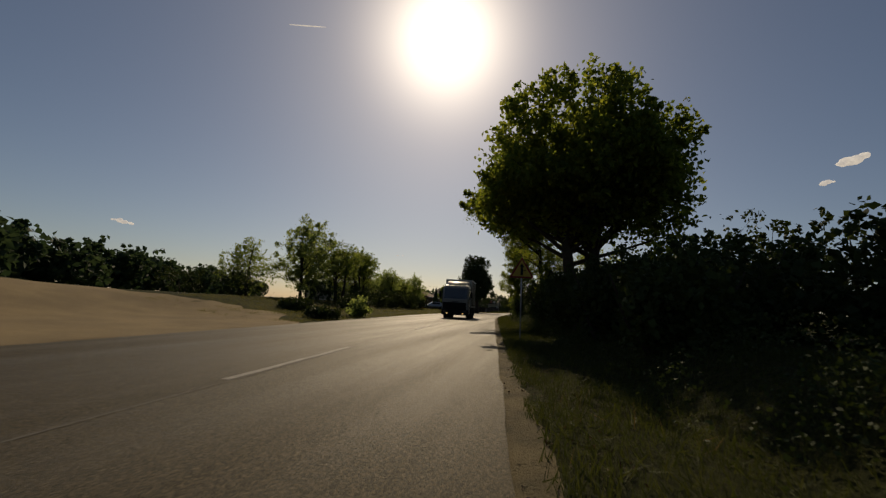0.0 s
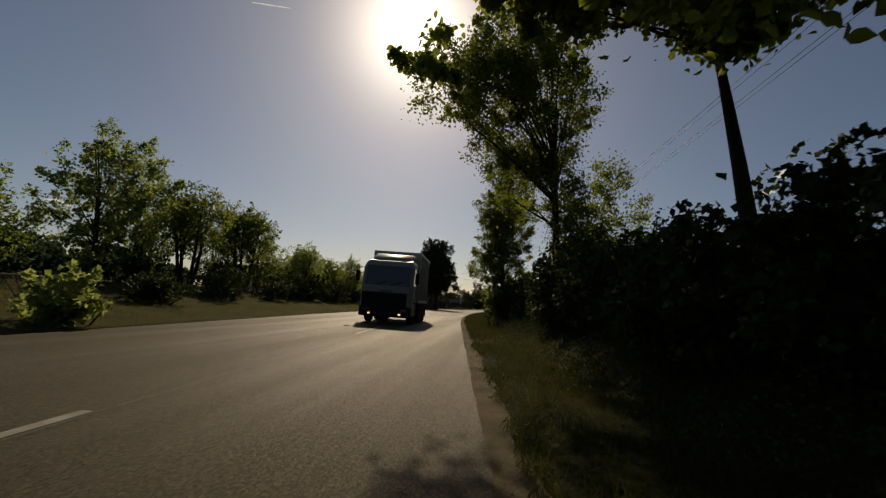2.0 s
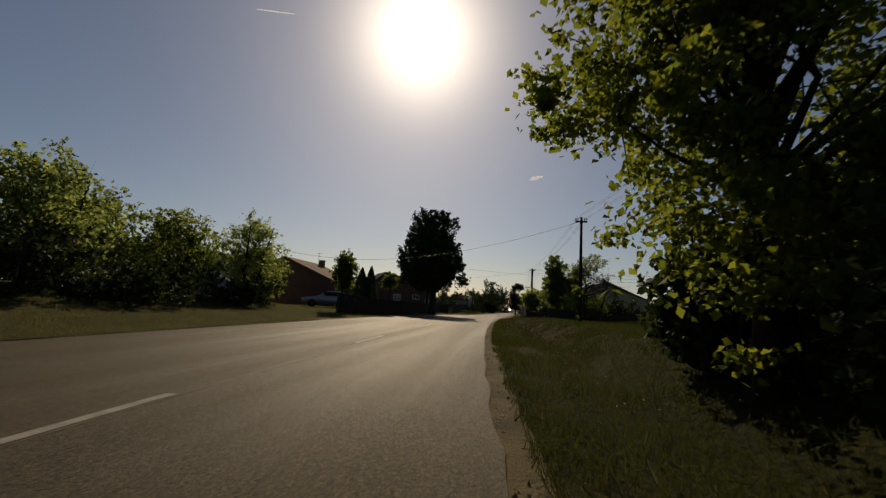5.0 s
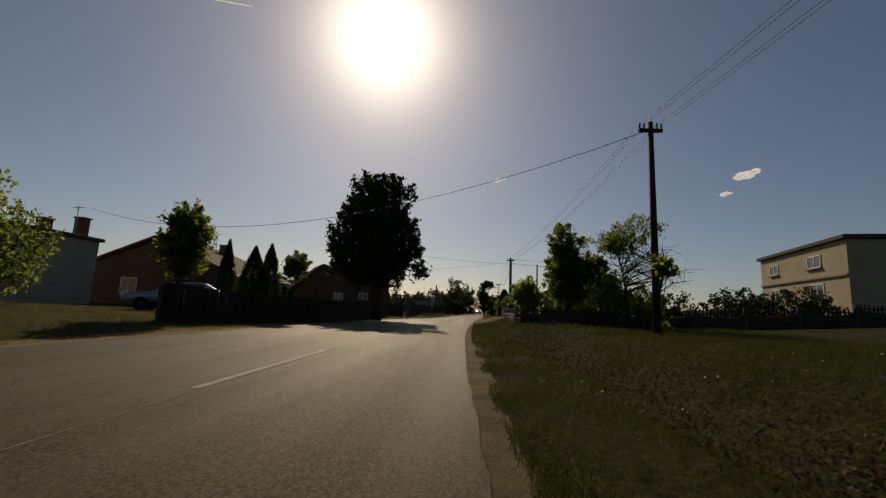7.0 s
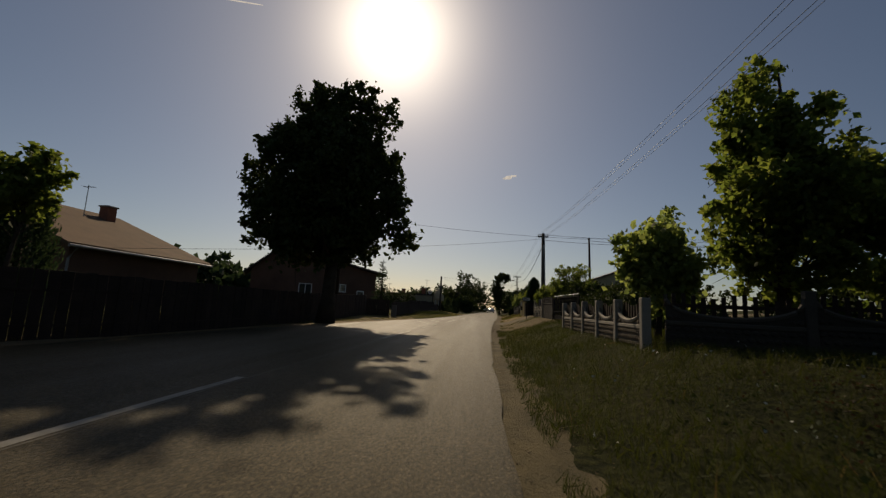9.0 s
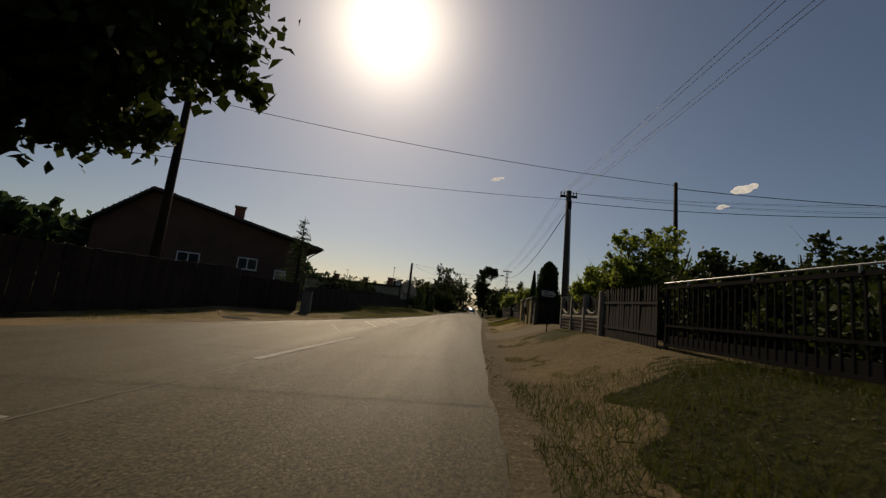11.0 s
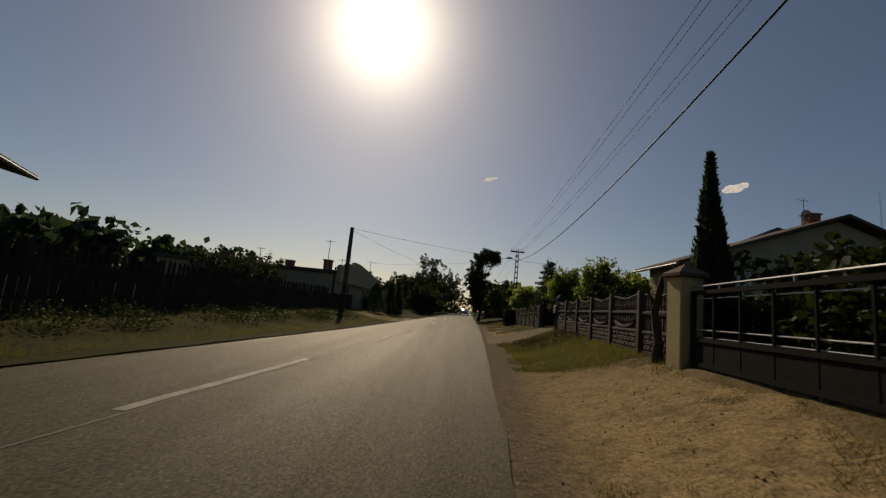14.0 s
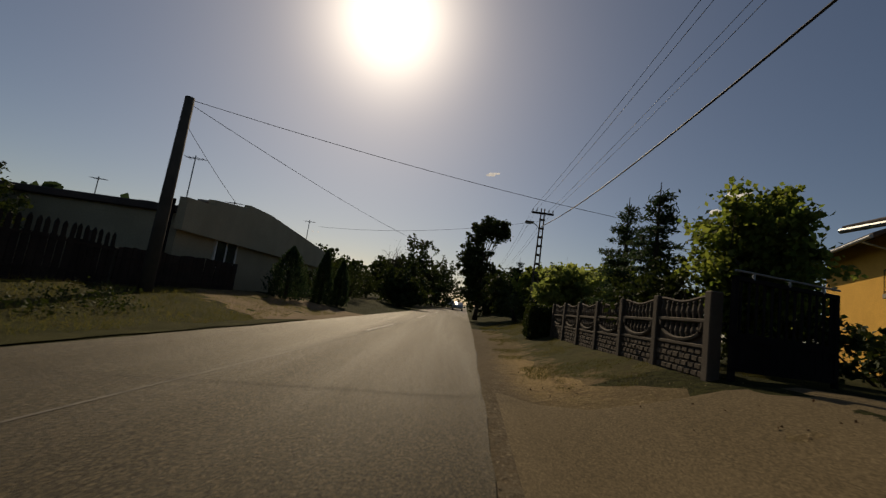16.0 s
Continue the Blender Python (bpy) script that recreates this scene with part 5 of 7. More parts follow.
def board_fence(name, p0, p1, h, label, board=0.16, gap=0.012, mat=None, pickets=0.0, step=2.2, rail_side=1):
    """Upright dark boards on posts; pickets: how much the upper part thins out into separate pales."""
    (x0, y0), (x1, y1) = p0, p1
    L = math.hypot(x1 - x0, y1 - y0)
    yaw = math.degrees(math.atan2(y1 - y0, x1 - x0))
    t = thing(name, pose(x0, y0, ground_z(x0, y0)), label, "fence")
    z0 = ground_z(x0, y0)
    mat = mat or M_DARKWOOD
    bm = bmesh.new()
    box(bm, -board / 2, board / 2, -0.012, 0.012, -0.05, h - pickets, None, 0.003)
    if pickets:
        box(bm, -board * 0.3, board * 0.3, -0.012, 0.012, h - pickets, h - 0.05)
        prism(bm, [(-board * 0.3, h - 0.05), (board * 0.3, h - 0.05), (0, h + 0.03)], -0.012, 0.012)
    me = bpy.data.meshes.new("board")
    bm.to_mesh(me)
    bm.free()
    me.materials.append(mat)
    rng = random.Random(int(x0 * 7 + y0))
    n = int(L / (board + gap))
    for i in range(n):
        d = (i + 0.5) * L / n
        x, y = x0 + (x1 - x0) * d / L, y0 + (y1 - y0) * d / L
        ob = link("board", me, None, t)
        ob.matrix_basis = pose(x - x0, y - y0, ground_z(x, y) - z0 + rng.uniform(-0.015, 0.015), rng.uniform(-1, 1), rng.uniform(-0.8, 0.8), yaw)
    for i in range(int(L / step) + 1):
        d = min(i * step, L)
        x, y = x0 + (x1 - x0) * d / L, y0 + (y1 - y0) * d / L
        bm = boxed(-0.06, 0.06, 0.02, 0.13, -0.4, h - 0.05, 0.01)
        ob = part("post", bm, M_CONC_DARK, t)
        ob.matrix_basis = pose(x - x0, y - y0, ground_z(x, y) - z0, 0, 0, yaw)
    for f in (0.22, 0.72):
        bm = bmesh.new()
        k = max(2, int(L / 2))
        pts = [(x0 + (x1 - x0) * i / k, y0 + (y1 - y0) * i / k) for i in range(k + 1)]
        tube(bm, [(x - x0, y - y0, ground_z(x, y) - z0 + h * f) for x, y in pts], 0.035, 4)
        part("rail", bm, mat, t)
    return t


def pillar(x, y, w, h, label, mat=None, z=None):
    t = thing("gate_pillar", pose(x, y, (ground_z(x, y) if z is None else z), 0, 0, 4), label, "pillar", "gate pillars")
    part("shaft", boxed(-w / 2, w / 2, -w / 2, w / 2, -0.3, h, 0.015), mat or M_PILLAR, t)
    bm = boxed(-w / 2 - 0.05, w / 2 + 0.05, -w / 2 - 0.05, w / 2 + 0.05, h, h + 0.06, 0.01)
    r = w / 2 + 0.04
    b = [bm.verts.new(p) for p in ((-r, -r, h + 0.06), (r, -r, h + 0.06), (r, r, h + 0.06), (-r, r, h + 0.06))]
    a = bm.verts.new((0, 0, h + 0.2))
    for k in range(4):
        bm.faces.new((b[k], b[(k + 1) % 4], a))
    part("cap", bm, M_CONC_DARK, t)
    return t


def bar_gate(name, p0, p1, h, label, z=None, solid=0.0, step=0.12):
    """A steel gate: frame, bars, and a sheet in its lower part."""
    (x0, y0), (x1, y1) = p0, p1
    L = math.hypot(x1 - x0, y1 - y0)
    yaw = math.degrees(math.atan2(y1 - y0, x1 - x0))
    zz = max(ground_z(x0, y0), ground_z(x1, y1)) if z is None else z
    t = thing(name, pose(x0, y0, zz, 0, 0, yaw), label, "gate")
    bm = bmesh.new()
    for a in ((0, L, 0.06, 0.11), (0, L, h - 0.05, h), (0, 0.06, -0.3, h), (L - 0.06, L, -0.3, h), (0, L, h * 0.36, h * 0.36 + 0.04)):
        box(bm, a[0], a[1], -0.025, 0.025, a[2], a[3])
    part("gate_frame", bm, M_IRON, t)
    bm = bmesh.new()
    tube(bm, [(0, -0.02, h + 0.06), (L, -0.02, h + 0.06)], 0.013, 6)
    for k in range(3):
        tube(bm, [(L * (k + 0.5) / 3, -0.02, h - 0.02), (L * (k + 0.5) / 3, -0.02, h + 0.06)], 0.015, 6)
    part("top_rod", bm, M_STEEL, t, "shiny steel rod")
    if solid:
        part("sheet", boxed(0.06, L - 0.06, -0.006, 0.006, 0.11, solid), M_IRON, t)
        if L > 3 and solid > 0.4:
            for z in (0.1, solid, solid + 0.09, h - 0.1):
                bm = bmesh.new()
                tube(bm, [(0.05, -0.02, z), (L - 0.05, -0.02, z)], 0.009, 6)
                part("rod", bm, M_STEEL, t, "shiny steel rod")
    me = bpy.data.meshes.new("bar")
    bm = boxed(-0.011, 0.011, -0.011, 0.011, 0.1, h - 0.04)
    bm.to_mesh(me)
    bm.free()
    me.materials.append(M_IRON)
    for k in range(1, int(L / step)):
        ob = link("bar", me, None, t)
        ob.matrix_basis = pose(k * L / int(L / step), 0, 0)
    return t


fence("concrete_fence", (-2.07, 79.05), (-1.85, 86.25), 5, "arch", 0.78, "pale concrete garden fence with hanging arches between posts")
fence("concrete_fence", (-1.05, 95.75), (-0.85, 100.2), 3, "arch", 1.03, "pale concrete garden fence with cobble relief and arches")
fence("concrete_fence", (13.4, 75.2), (-1.9, 78.85), 8, "arch_dark", 0.85, "concrete fence with hanging arches along a field, coloured dark for its shaded side", last=False)
# a near-black wood, darker than the other fences' boards
M_BLACK_WOOD = plain("tarred_wood", (0.016, 0.013, 0.01), (0.026, 0.021, 0.016), 4, 40, 0.85, relief=0.3)
board_fence("picket_fence", (-1.05, 95.6), (-1.0, 93.0), 1.12, "dark wooden picket fence at a garden corner", 0.1, 0.015, M_BLACK_WOOD, 0.4)
bar_gate("garden_gate", (-0.95, 92.85), (-0.75, 88.8), 1.1, "wide black bar gate of a garden", None, 0.25, 0.13)
fence("baluster_fence", (-0.83, 105.1), (-0.74, 106.36), 1, "double", 1.0, "grey concrete baluster fence panel beside a gate pillar")
board_fence("plank_fence", (-0.68, 105.2), (13.0, 106.3), 1.0, "solid dark plank fence along a side road")
pillar(-0.7, 106.62, 0.3, 1.2, "square yellow plastered gate pillar with a pointed cap")
pillar(-0.74, 107.4, 0.3, 1.2, "square dark gate pillar with post boxes on it")
pillar(-0.4, 111.38, 0.32, 1.2, "square yellow plastered gate pillar with a pointed cap")
bar_gate("wicket_gate", (-0.71, 106.8), (-0.73, 107.22), 1.02, "narrow black steel wicket gate", None, 0.5)
bar_gate("driveway_gate", (-0.73, 107.6), (-0.43, 111.15), 1.0, "wide black sheet steel driveway gate with a bright rod", None, 0.42, 0.5)
fence("baluster_fence", (-0.36, 111.65), (-0.27, 112.85), 1, "double", 1.0, "grey concrete baluster fence panel beside a gate pillar", last=False)
fence("baluster_fence", (-0.27, 112.9), (0.43, 120.95), 5, "picket", 1.02, "dark grey concrete fence with balusters above brick relief")
fence("baluster_fence", (0.6, 124.7), (0.8, 132.5), 6, "picket", 0.98, "dark grey concrete fence with balusters above brick relief")
bar_gate("driveway_gate", (0.68, 124.5), (2.3, 124.95), 1.15, "open black steel driveway gate", None, 0.5)
pillar(0.5, 121.12, 0.13, 1.15, "thin dark steel gate post", M_IRON)
board_fence("plank_fence", (-15.3, 71.6), (-12.75, 80.4), 1.35, "solid dark plank fence along the road", 0.2)
board_fence("plank_fence", (-12.75, 80.4), (-12.3, 99.6), 1.35, "solid dark plank fence along the road", 0.2)
board_fence("plank_fence", (-12.3, 99.7), (-11.3, 102.6), 1.15, "dark plank gate fence beside a meter cabinet", 0.2)
board_fence("plank_fence", (-11.15, 103.3), (-10.85, 108.9), 1.1, "solid dark plank fence in front of a brown house", 0.2)
board_fence("plank_fence", (-10.85, 109.0), (-10.6, 129.4), 1.25, "tall dark plank fence with open pales along its top", 0.16, 0.02, None, 0.3)
board_fence("plank_fence", (-10.6, 129.5), (-10.5, 135.0), 1.0, "low dark plank fence before a beige house", 0.14)

# ---- grass ----
def grass(name, n, ys, outs, side, length, seed, keep, label, mat):
    rng = np.random.default_rng(seed)
    y = rng.uniform(ys[0], ys[1], n)
    o = outs[0] + (outs[1] - outs[0]) * rng.uniform(0, 1, n) ** 1.15
    P, U = [], []
    for yy, oo in zip(y, o):
        x = edge_r(yy) + oo if side > 0 else edge_l(yy) - oo
        tuft = noise.noise((x * 0.8, yy * 0.8, seed)) + 0.6 * noise.noise((x * 2.6, yy * 2.6, seed))
        if tuft < keep(oo, yy):
            continue
        P.append((x, yy, ground_z(x, yy) + length * 0.3))
        U.append(0.75 + 0.5 * tuft)
    P = np.array(P)
    up = np.zeros((len(P), 3))
    up[:, 2] = 1.0
    me = leaf_mesh(name, P, length * np.array(U)[:, None].clip(0.35, 1.6), rng, 0.05, 0.0, up, "blade")
    return tagged(link(name, me, mat), label, "grass", "", "stuff")


M_GRASS_DRY = leaf_mat("dry_grass", (0.06, 0.05, 0.02), (0.11, 0.09, 0.042), 0.2)
road_gap = lambda o, y: 2.0 if (99.6 < y < 105.2 and o > 0.2) or (120.6 < y < 125.0) else 0.0
grass("verge_grass", 95000, (-2, 60), (0.28, 5.0), 1, 0.25, 61, lambda o, y: -0.5 + 1.1 * max(0, 0.75 - o), "tall green verge grass", M_GRASS)
grass("verge_grass", 150000, (56, 91.4), (0.3, 11.0), 1, 0.2, 62, lambda o, y: -0.7 + 0.9 * max(0, 0.95 - o) + 1.25 * math.exp(-((o - 2.6) / 0.7) ** 2) * (1 - smooth(72, 77, y)), "tall green field grass", M_GRASS)
grass("dry_grass", 7000, (-2, 90), (0.5, 7.0), 1, 0.24, 63, lambda o, y: 0.1, "dry straw stalks among the verge grass", M_GRASS_DRY)
M_BANKGRASS = leaf_mat("bank_blade", (0.036, 0.044, 0.012), (0.085, 0.082, 0.028), 0.35)
M_LAWN = leaf_mat("lawn_blade", (0.034, 0.04, 0.011), (0.075, 0.072, 0.024), 0.25)
grass("verge_grass", 200000, (91.0, 143), (0.5, 4.2), 1, 0.12, 64, lambda o, y: max(road_gap(o, y), -0.7 if o > verge_w(y) + 0.05 else (-0.15 if o > verge_w(y) - 0.45 else 0.5)), "short mown verge grass", M_LAWN)
grass("verge_grass", 42000, (112.6, 120.8), (0.7, 4.1), 1, 0.19, 68, lambda o, y: -0.5 if o > verge_w(y) - 0.2 else 0.4, "rough uneven grass before a baluster fence", M_BANKGRASS)
grass("bank_grass", 85000, (16, 78), (0.35, 8.5), -1, 0.2, 65, lambda o, y: -0.7 + 0.4 * max(0, 1.0 - o) + (0.8 if y < 19 and o < 14 else 0), "green grass on the bank", M_BANKGRASS)
grass("bank_grass", 65000, (70, 136), (0.6, 4.2), -1, 0.17, 66, lambda o, y: -0.5 + 0.5 * max(0, 1.3 - o), "green grass in front of the fences", M_BANKGRASS)
grass("dry_grass", 12000, (14, 132), (0.6, 7.0), -1, 0.18, 67, lambda o, y: 0.1, "dry straw stalks on the bank", M_GRASS_DRY)


def weeds(name, spots, n, r, h, size, seed, label, mat):
    rng = np.random.default_rng(seed)
    P = []
    for x, y in spots:
        m = int(n * rng.uniform(0.6, 1.3))
        q = rng.normal(size=(m, 3)) * np.array((r, r, 0)) + np.array((x, y, 0))
        q[:, 2] = rng.uniform(0.3 * h, h, m) * rng.uniform(0.5, 1.2)
        q[:, 2] += [ground_z(a, b) for a, b in q[:, :2]]
        P.append(q)
    return tagged(link(name, leaf_mesh(name, np.concatenate(P), size, rng), mat), label, "weeds", "", "stuff")


rngw = np.random.default_rng(9)
weeds("nettles", [(edge_r(y) + rngw.uniform(2.0, 4.6), y) for y in rngw.uniform(-2, 45, 120)], 260, 0.4, 0.6, 0.05, 91, "tangle of nettles and weeds below the thicket", M_LEAF_DARK)
M_DEAD = leaf_mat("dead_leaf", (0.03, 0.021, 0.012), (0.075, 0.05, 0.027), 0.1)
weeds("nettles", [(edge_r(y) + rngw.uniform(1.4, 3.6), y) for y in rngw.uniform(57, 76, 22)], 90, 0.35, 0.3, 0.035, 92, "tangle of weeds in the ditch", M_LEAF_DARK)
weeds("leaf_litter", [(edge_r(y) + rngw.normal(2.7, 0.35), y) for y in rngw.uniform(57, 76, 60)], 110, 0.4, 0.09, 0.04, 94, "dead brown leaves and stalks in the ditch", M_DEAD)
M_PETAL = plain("petal", (0.55, 0.55, 0.5), (0.42, 0.42, 0.38), 3, 30, 0.8, relief=0)
weeds("wild_flowers", [(edge_r(y) + rngw.uniform(0.8, 4.6), y) for y in rngw.uniform(57, 80, 70)], 4, 0.25, 0.26, 0.035, 95, "small white wild flowers in the verge grass", M_PETAL)
weeds("wild_flowers", [(edge_r(y) + rngw.uniform(1.2, 3.0), y) for y in rngw.uniform(22, 56, 50)], 5, 0.25, 0.4, 0.03, 96, "small white wild flowers in the verge grass", M_PETAL)
weeds("leaf_litter", [(edge_r(y) + rngw.uniform(0.4, 2.6), y) for y in rngw.uniform(105, 132, 60)], 14, 0.4, 0.035, 0.03, 97, "dead brown leaves on the dirt verge", M_DEAD)
weeds("dry_weeds", [(edge_r(y) + rngw.uniform(1.0, 2.6), y) for y in rngw.uniform(116.5, 120.4, 22)], 160, 0.3, 0.16, 0.045, 99, "tangle of dry brown weeds before a baluster fence", M_DEAD)
weeds("leaf_litter", [(edge_r(y) + rngw.uniform(0.3, 1.0), y) for y in rngw.uniform(2, 56, 60)], 14, 0.3, 0.04, 0.045, 98, "dead brown leaves along the asphalt edge", M_DEAD)
weeds("nettles", [(edge_l(y) - rngw.uniform(1.7, 2.5), y) for y in rngw.uniform(110, 129, 34)], 150, 0.25, 0.4, 0.06, 93, "leafy weeds below a plank fence", M_LEAF_DARK)


def pebbles(name, n, ys, outs, side, size, seed, label, mat):
    """Loose stones as small six-cornered lumps."""
    rng = np.random.default_rng(seed)
    y = rng.uniform(ys[0], ys[1], n)
    o = outs[0] + (outs[1] - outs[0]) * rng.uniform(0, 1, n)
    c = np.array([((edge_r(b) + a) if side > 0 else (edge_l(b) - a), b, 0) for a, b in zip(o, y)])
    c[:, 2] = [ground_z(a, b) + 0.012 for a, b in c[:, :2]]
    s = size * rng.uniform(0.35, 1.0, (n, 1)) ** 1.6
    ax = np.array([(1, 0, 0), (-1, 0, 0), (0, 1, 0), (0, -1, 0), (0, 0, 0.6), (0, 0, -0.6)], dtype=float)
    v = c[:, None, :] + ax[None] * s[:, None, :] * rng.uniform(0.6, 1.2, (n, 6, 1))
    f = np.array([(0, 2, 4), (2, 1, 4), (1, 3, 4), (3, 0, 4), (2, 0, 5), (1, 2, 5), (3, 1, 5), (0, 3, 5)])
    F = (np.arange(n)[:, None, None] * 6 + f[None]).ravel()
    return tagged(link(name, mesh_from(name, v.reshape(-1, 3), F, 3), mat), label, "pebbles", "", "stuff")


M_PEBBLE = plain("pebble", (0.25, 0.19, 0.12), (0.15, 0.112, 0.07), 8, 60, 0.9, relief=0.2)
pebbles("pebbles", 4000, (0, 92), (0.02, 0.75), 1, 0.016, 71, "loose pebbles along the asphalt edge", M_PEBBLE)
pebbles("pebbles", 3000, (88, 98), (0.02, 4.0), 1, 0.022, 75, "loose pebbles on the trodden earth", M_PEBBLE)
pebbles("pebbles", 5000, (90, 140), (0.05, 3.2), 1, 0.014, 72, "loose pebbles on the dirt verge", M_PEBBLE)
pebbles("pebbles", 1200, (0, 30), (0.1, 12), -1, 0.03, 73, "loose stones on the sandy lot", M_PEBBLE)
# ---- conifers ----
def thuja(name, x, y, h, r, seed, label, tip=1.6, n=7000, mat=None):
    """A dense column of upright sprays."""
    rng = np.random.default_rng(seed)
    z0 = ground_z(x, y)
    t = thing(name, pose(x, y, z0), label, "conifer")
    f = rng.uniform(0.02, 1, n)
    rad = r * np.minimum(1.0, 0.75 + f) * (1 - 0.3 * f) * (1 - f ** tip) * rng.uniform(0.55, 1.08, n) + 0.02
    a = rng.uniform(0, 6.283, n)
    rad *= 1 + 0.13 * np.sin(a * 5 + f * 9) + 0.08 * np.sin(a * 11 - f * 23)
    p = np.stack([rad * np.cos(a), rad * np.sin(a), f * h], axis=1)
    up = np.stack([0.35 * np.cos(a), 0.35 * np.sin(a), np.ones(n) * 1.1], axis=1)
    link("crown", leaf_mesh("crown", p, 0.15, rng, 0.3, 0, up), mat or M_NEEDLE, t)
    bm = bmesh.new()
    tube(bm, [(0, 0, -0.2), (0, 0, h * 0.5), (0, 0, h * 0.85)], [0.09, 0.06, 0.01], 7)
    part("trunk", bm, M_BARK, t)
    return t


def spruce(name, x, y, h, r, seed, label, n=6500, bare=0.06, tiers=13):
    """A spruce in tiers of drooping boughs, with a thin leader."""
    rng = np.random.default_rng(seed)
    t = thing(name, pose(x, y, ground_z(x, y)), label, "conifer")
    bm = bmesh.new()
    tube(bm, [(0, 0, -0.2), (0, 0, h * 0.5), (0, 0, h)], [0.1, 0.06, 0.008], 7)
    P = []
    for k in range(tiers):
        f = bare + (0.97 - bare) * k / tiers
        L = r * (1 - f) ** 0.85 + 0.08
        for j in range(9 if f < 0.8 else 5):
            a = rng.uniform(0, 6.283)
            l = L * rng.uniform(0.65, 1.1)
            z = f * h + rng.uniform(-0.1, 0.1)
            tip = np.array((l * math.cos(a), l * math.sin(a), z + l * (0.25 if f > 0.75 else -0.1)))
            root = np.array((0, 0, z))
            tube(bm, [root, (root + tip) / 2 + np.array((0, 0, -0.04)), tip], [0.02, 0.012, 0.004], 4, False)
            m = max(5, int(n / (tiers * 9) * (0.3 + l / r)))
            g = rng.uniform(0.12, 1, (m, 1))
            P.append(root + (tip - root) * g + rng.normal(size=(m, 3)) * np.array((0.1, 0.1, 0.06)) * (1.2 - 0.7 * g))
    part("trunk", bm, M_BARK, t)
    link("crown", leaf_mesh("crown", np.concatenate(P), 0.13, rng, 0.3, 0.2), M_NEEDLE, t)
    return t


thuja("thuja", -0.12, 106.2, 3.05, 0.54, 301, "broad dense dark green thuja behind a plank fence", 14.0, 16000)
thuja("thuja", 0.2, 111.8, 3.1, 0.36, 302, "slim pointed dark thuja beside a gate pillar", 1.3, 5000)
thuja("thuja", 0.55, 112.15, 2.2, 0.36, 303, "slim pointed dark thuja beside a gate pillar", 1.3, 4000)
for i, (x, y, h, r) in enumerate([(-8.3, 138.6, 2.5, 0.5), (-7.9, 140.2, 2.3, 0.48), (-9.2, 136.8, 2.2, 0.9)]):
    thuja("thuja", x, y, h, r, 310 + i, "dark clipped thuja beside a driveway", 3.0, 4000)
thuja("juniper", -19.05, 81.5, 4.3, 0.6, 320, "dark pointed conifer in front of a bungalow", 2.6, 9000)
thuja("juniper", -16.95, 80.7, 3.8, 0.9, 321, "dark pointed conifer in front of a bungalow", 2.8, 10000)
thuja("juniper", -16.2, 81.1, 4.1, 0.8, 322, "dark pointed conifer in front of a bungalow", 2.6, 9000)
spruce("larch", -12.7, 105.7, 4.45, 1.1, 323, "thin young larch in front of a brown house", 2600, 0.2, 13)
spruce("spruce", 2.4, 131.6, 4.3, 1.25, 324, "dark young spruce with a long thin leader", 9000)
spruce("spruce", 1.9, 128.8, 3.85, 1.1, 325, "dark young spruce with a long thin leader", 9000)
spruce("spruce", 1.8, 146.0, 4.0, 1.2, 326, "young spruce beside the far road", 5000)
spruce("spruce", 6.6, 108.2, 2.9, 0.6, 329, "young spruce with a thin leader in a garden", 3500)
spruce("spruce", 4.6, 111.4, 3.9, 0.8, 328, "young spruce with a thin leader in a garden", 5000)
spruce("spruce", 17.2, 124.3, 5.9, 1.5, 327, "dark spruce beside a gable house", 6000)
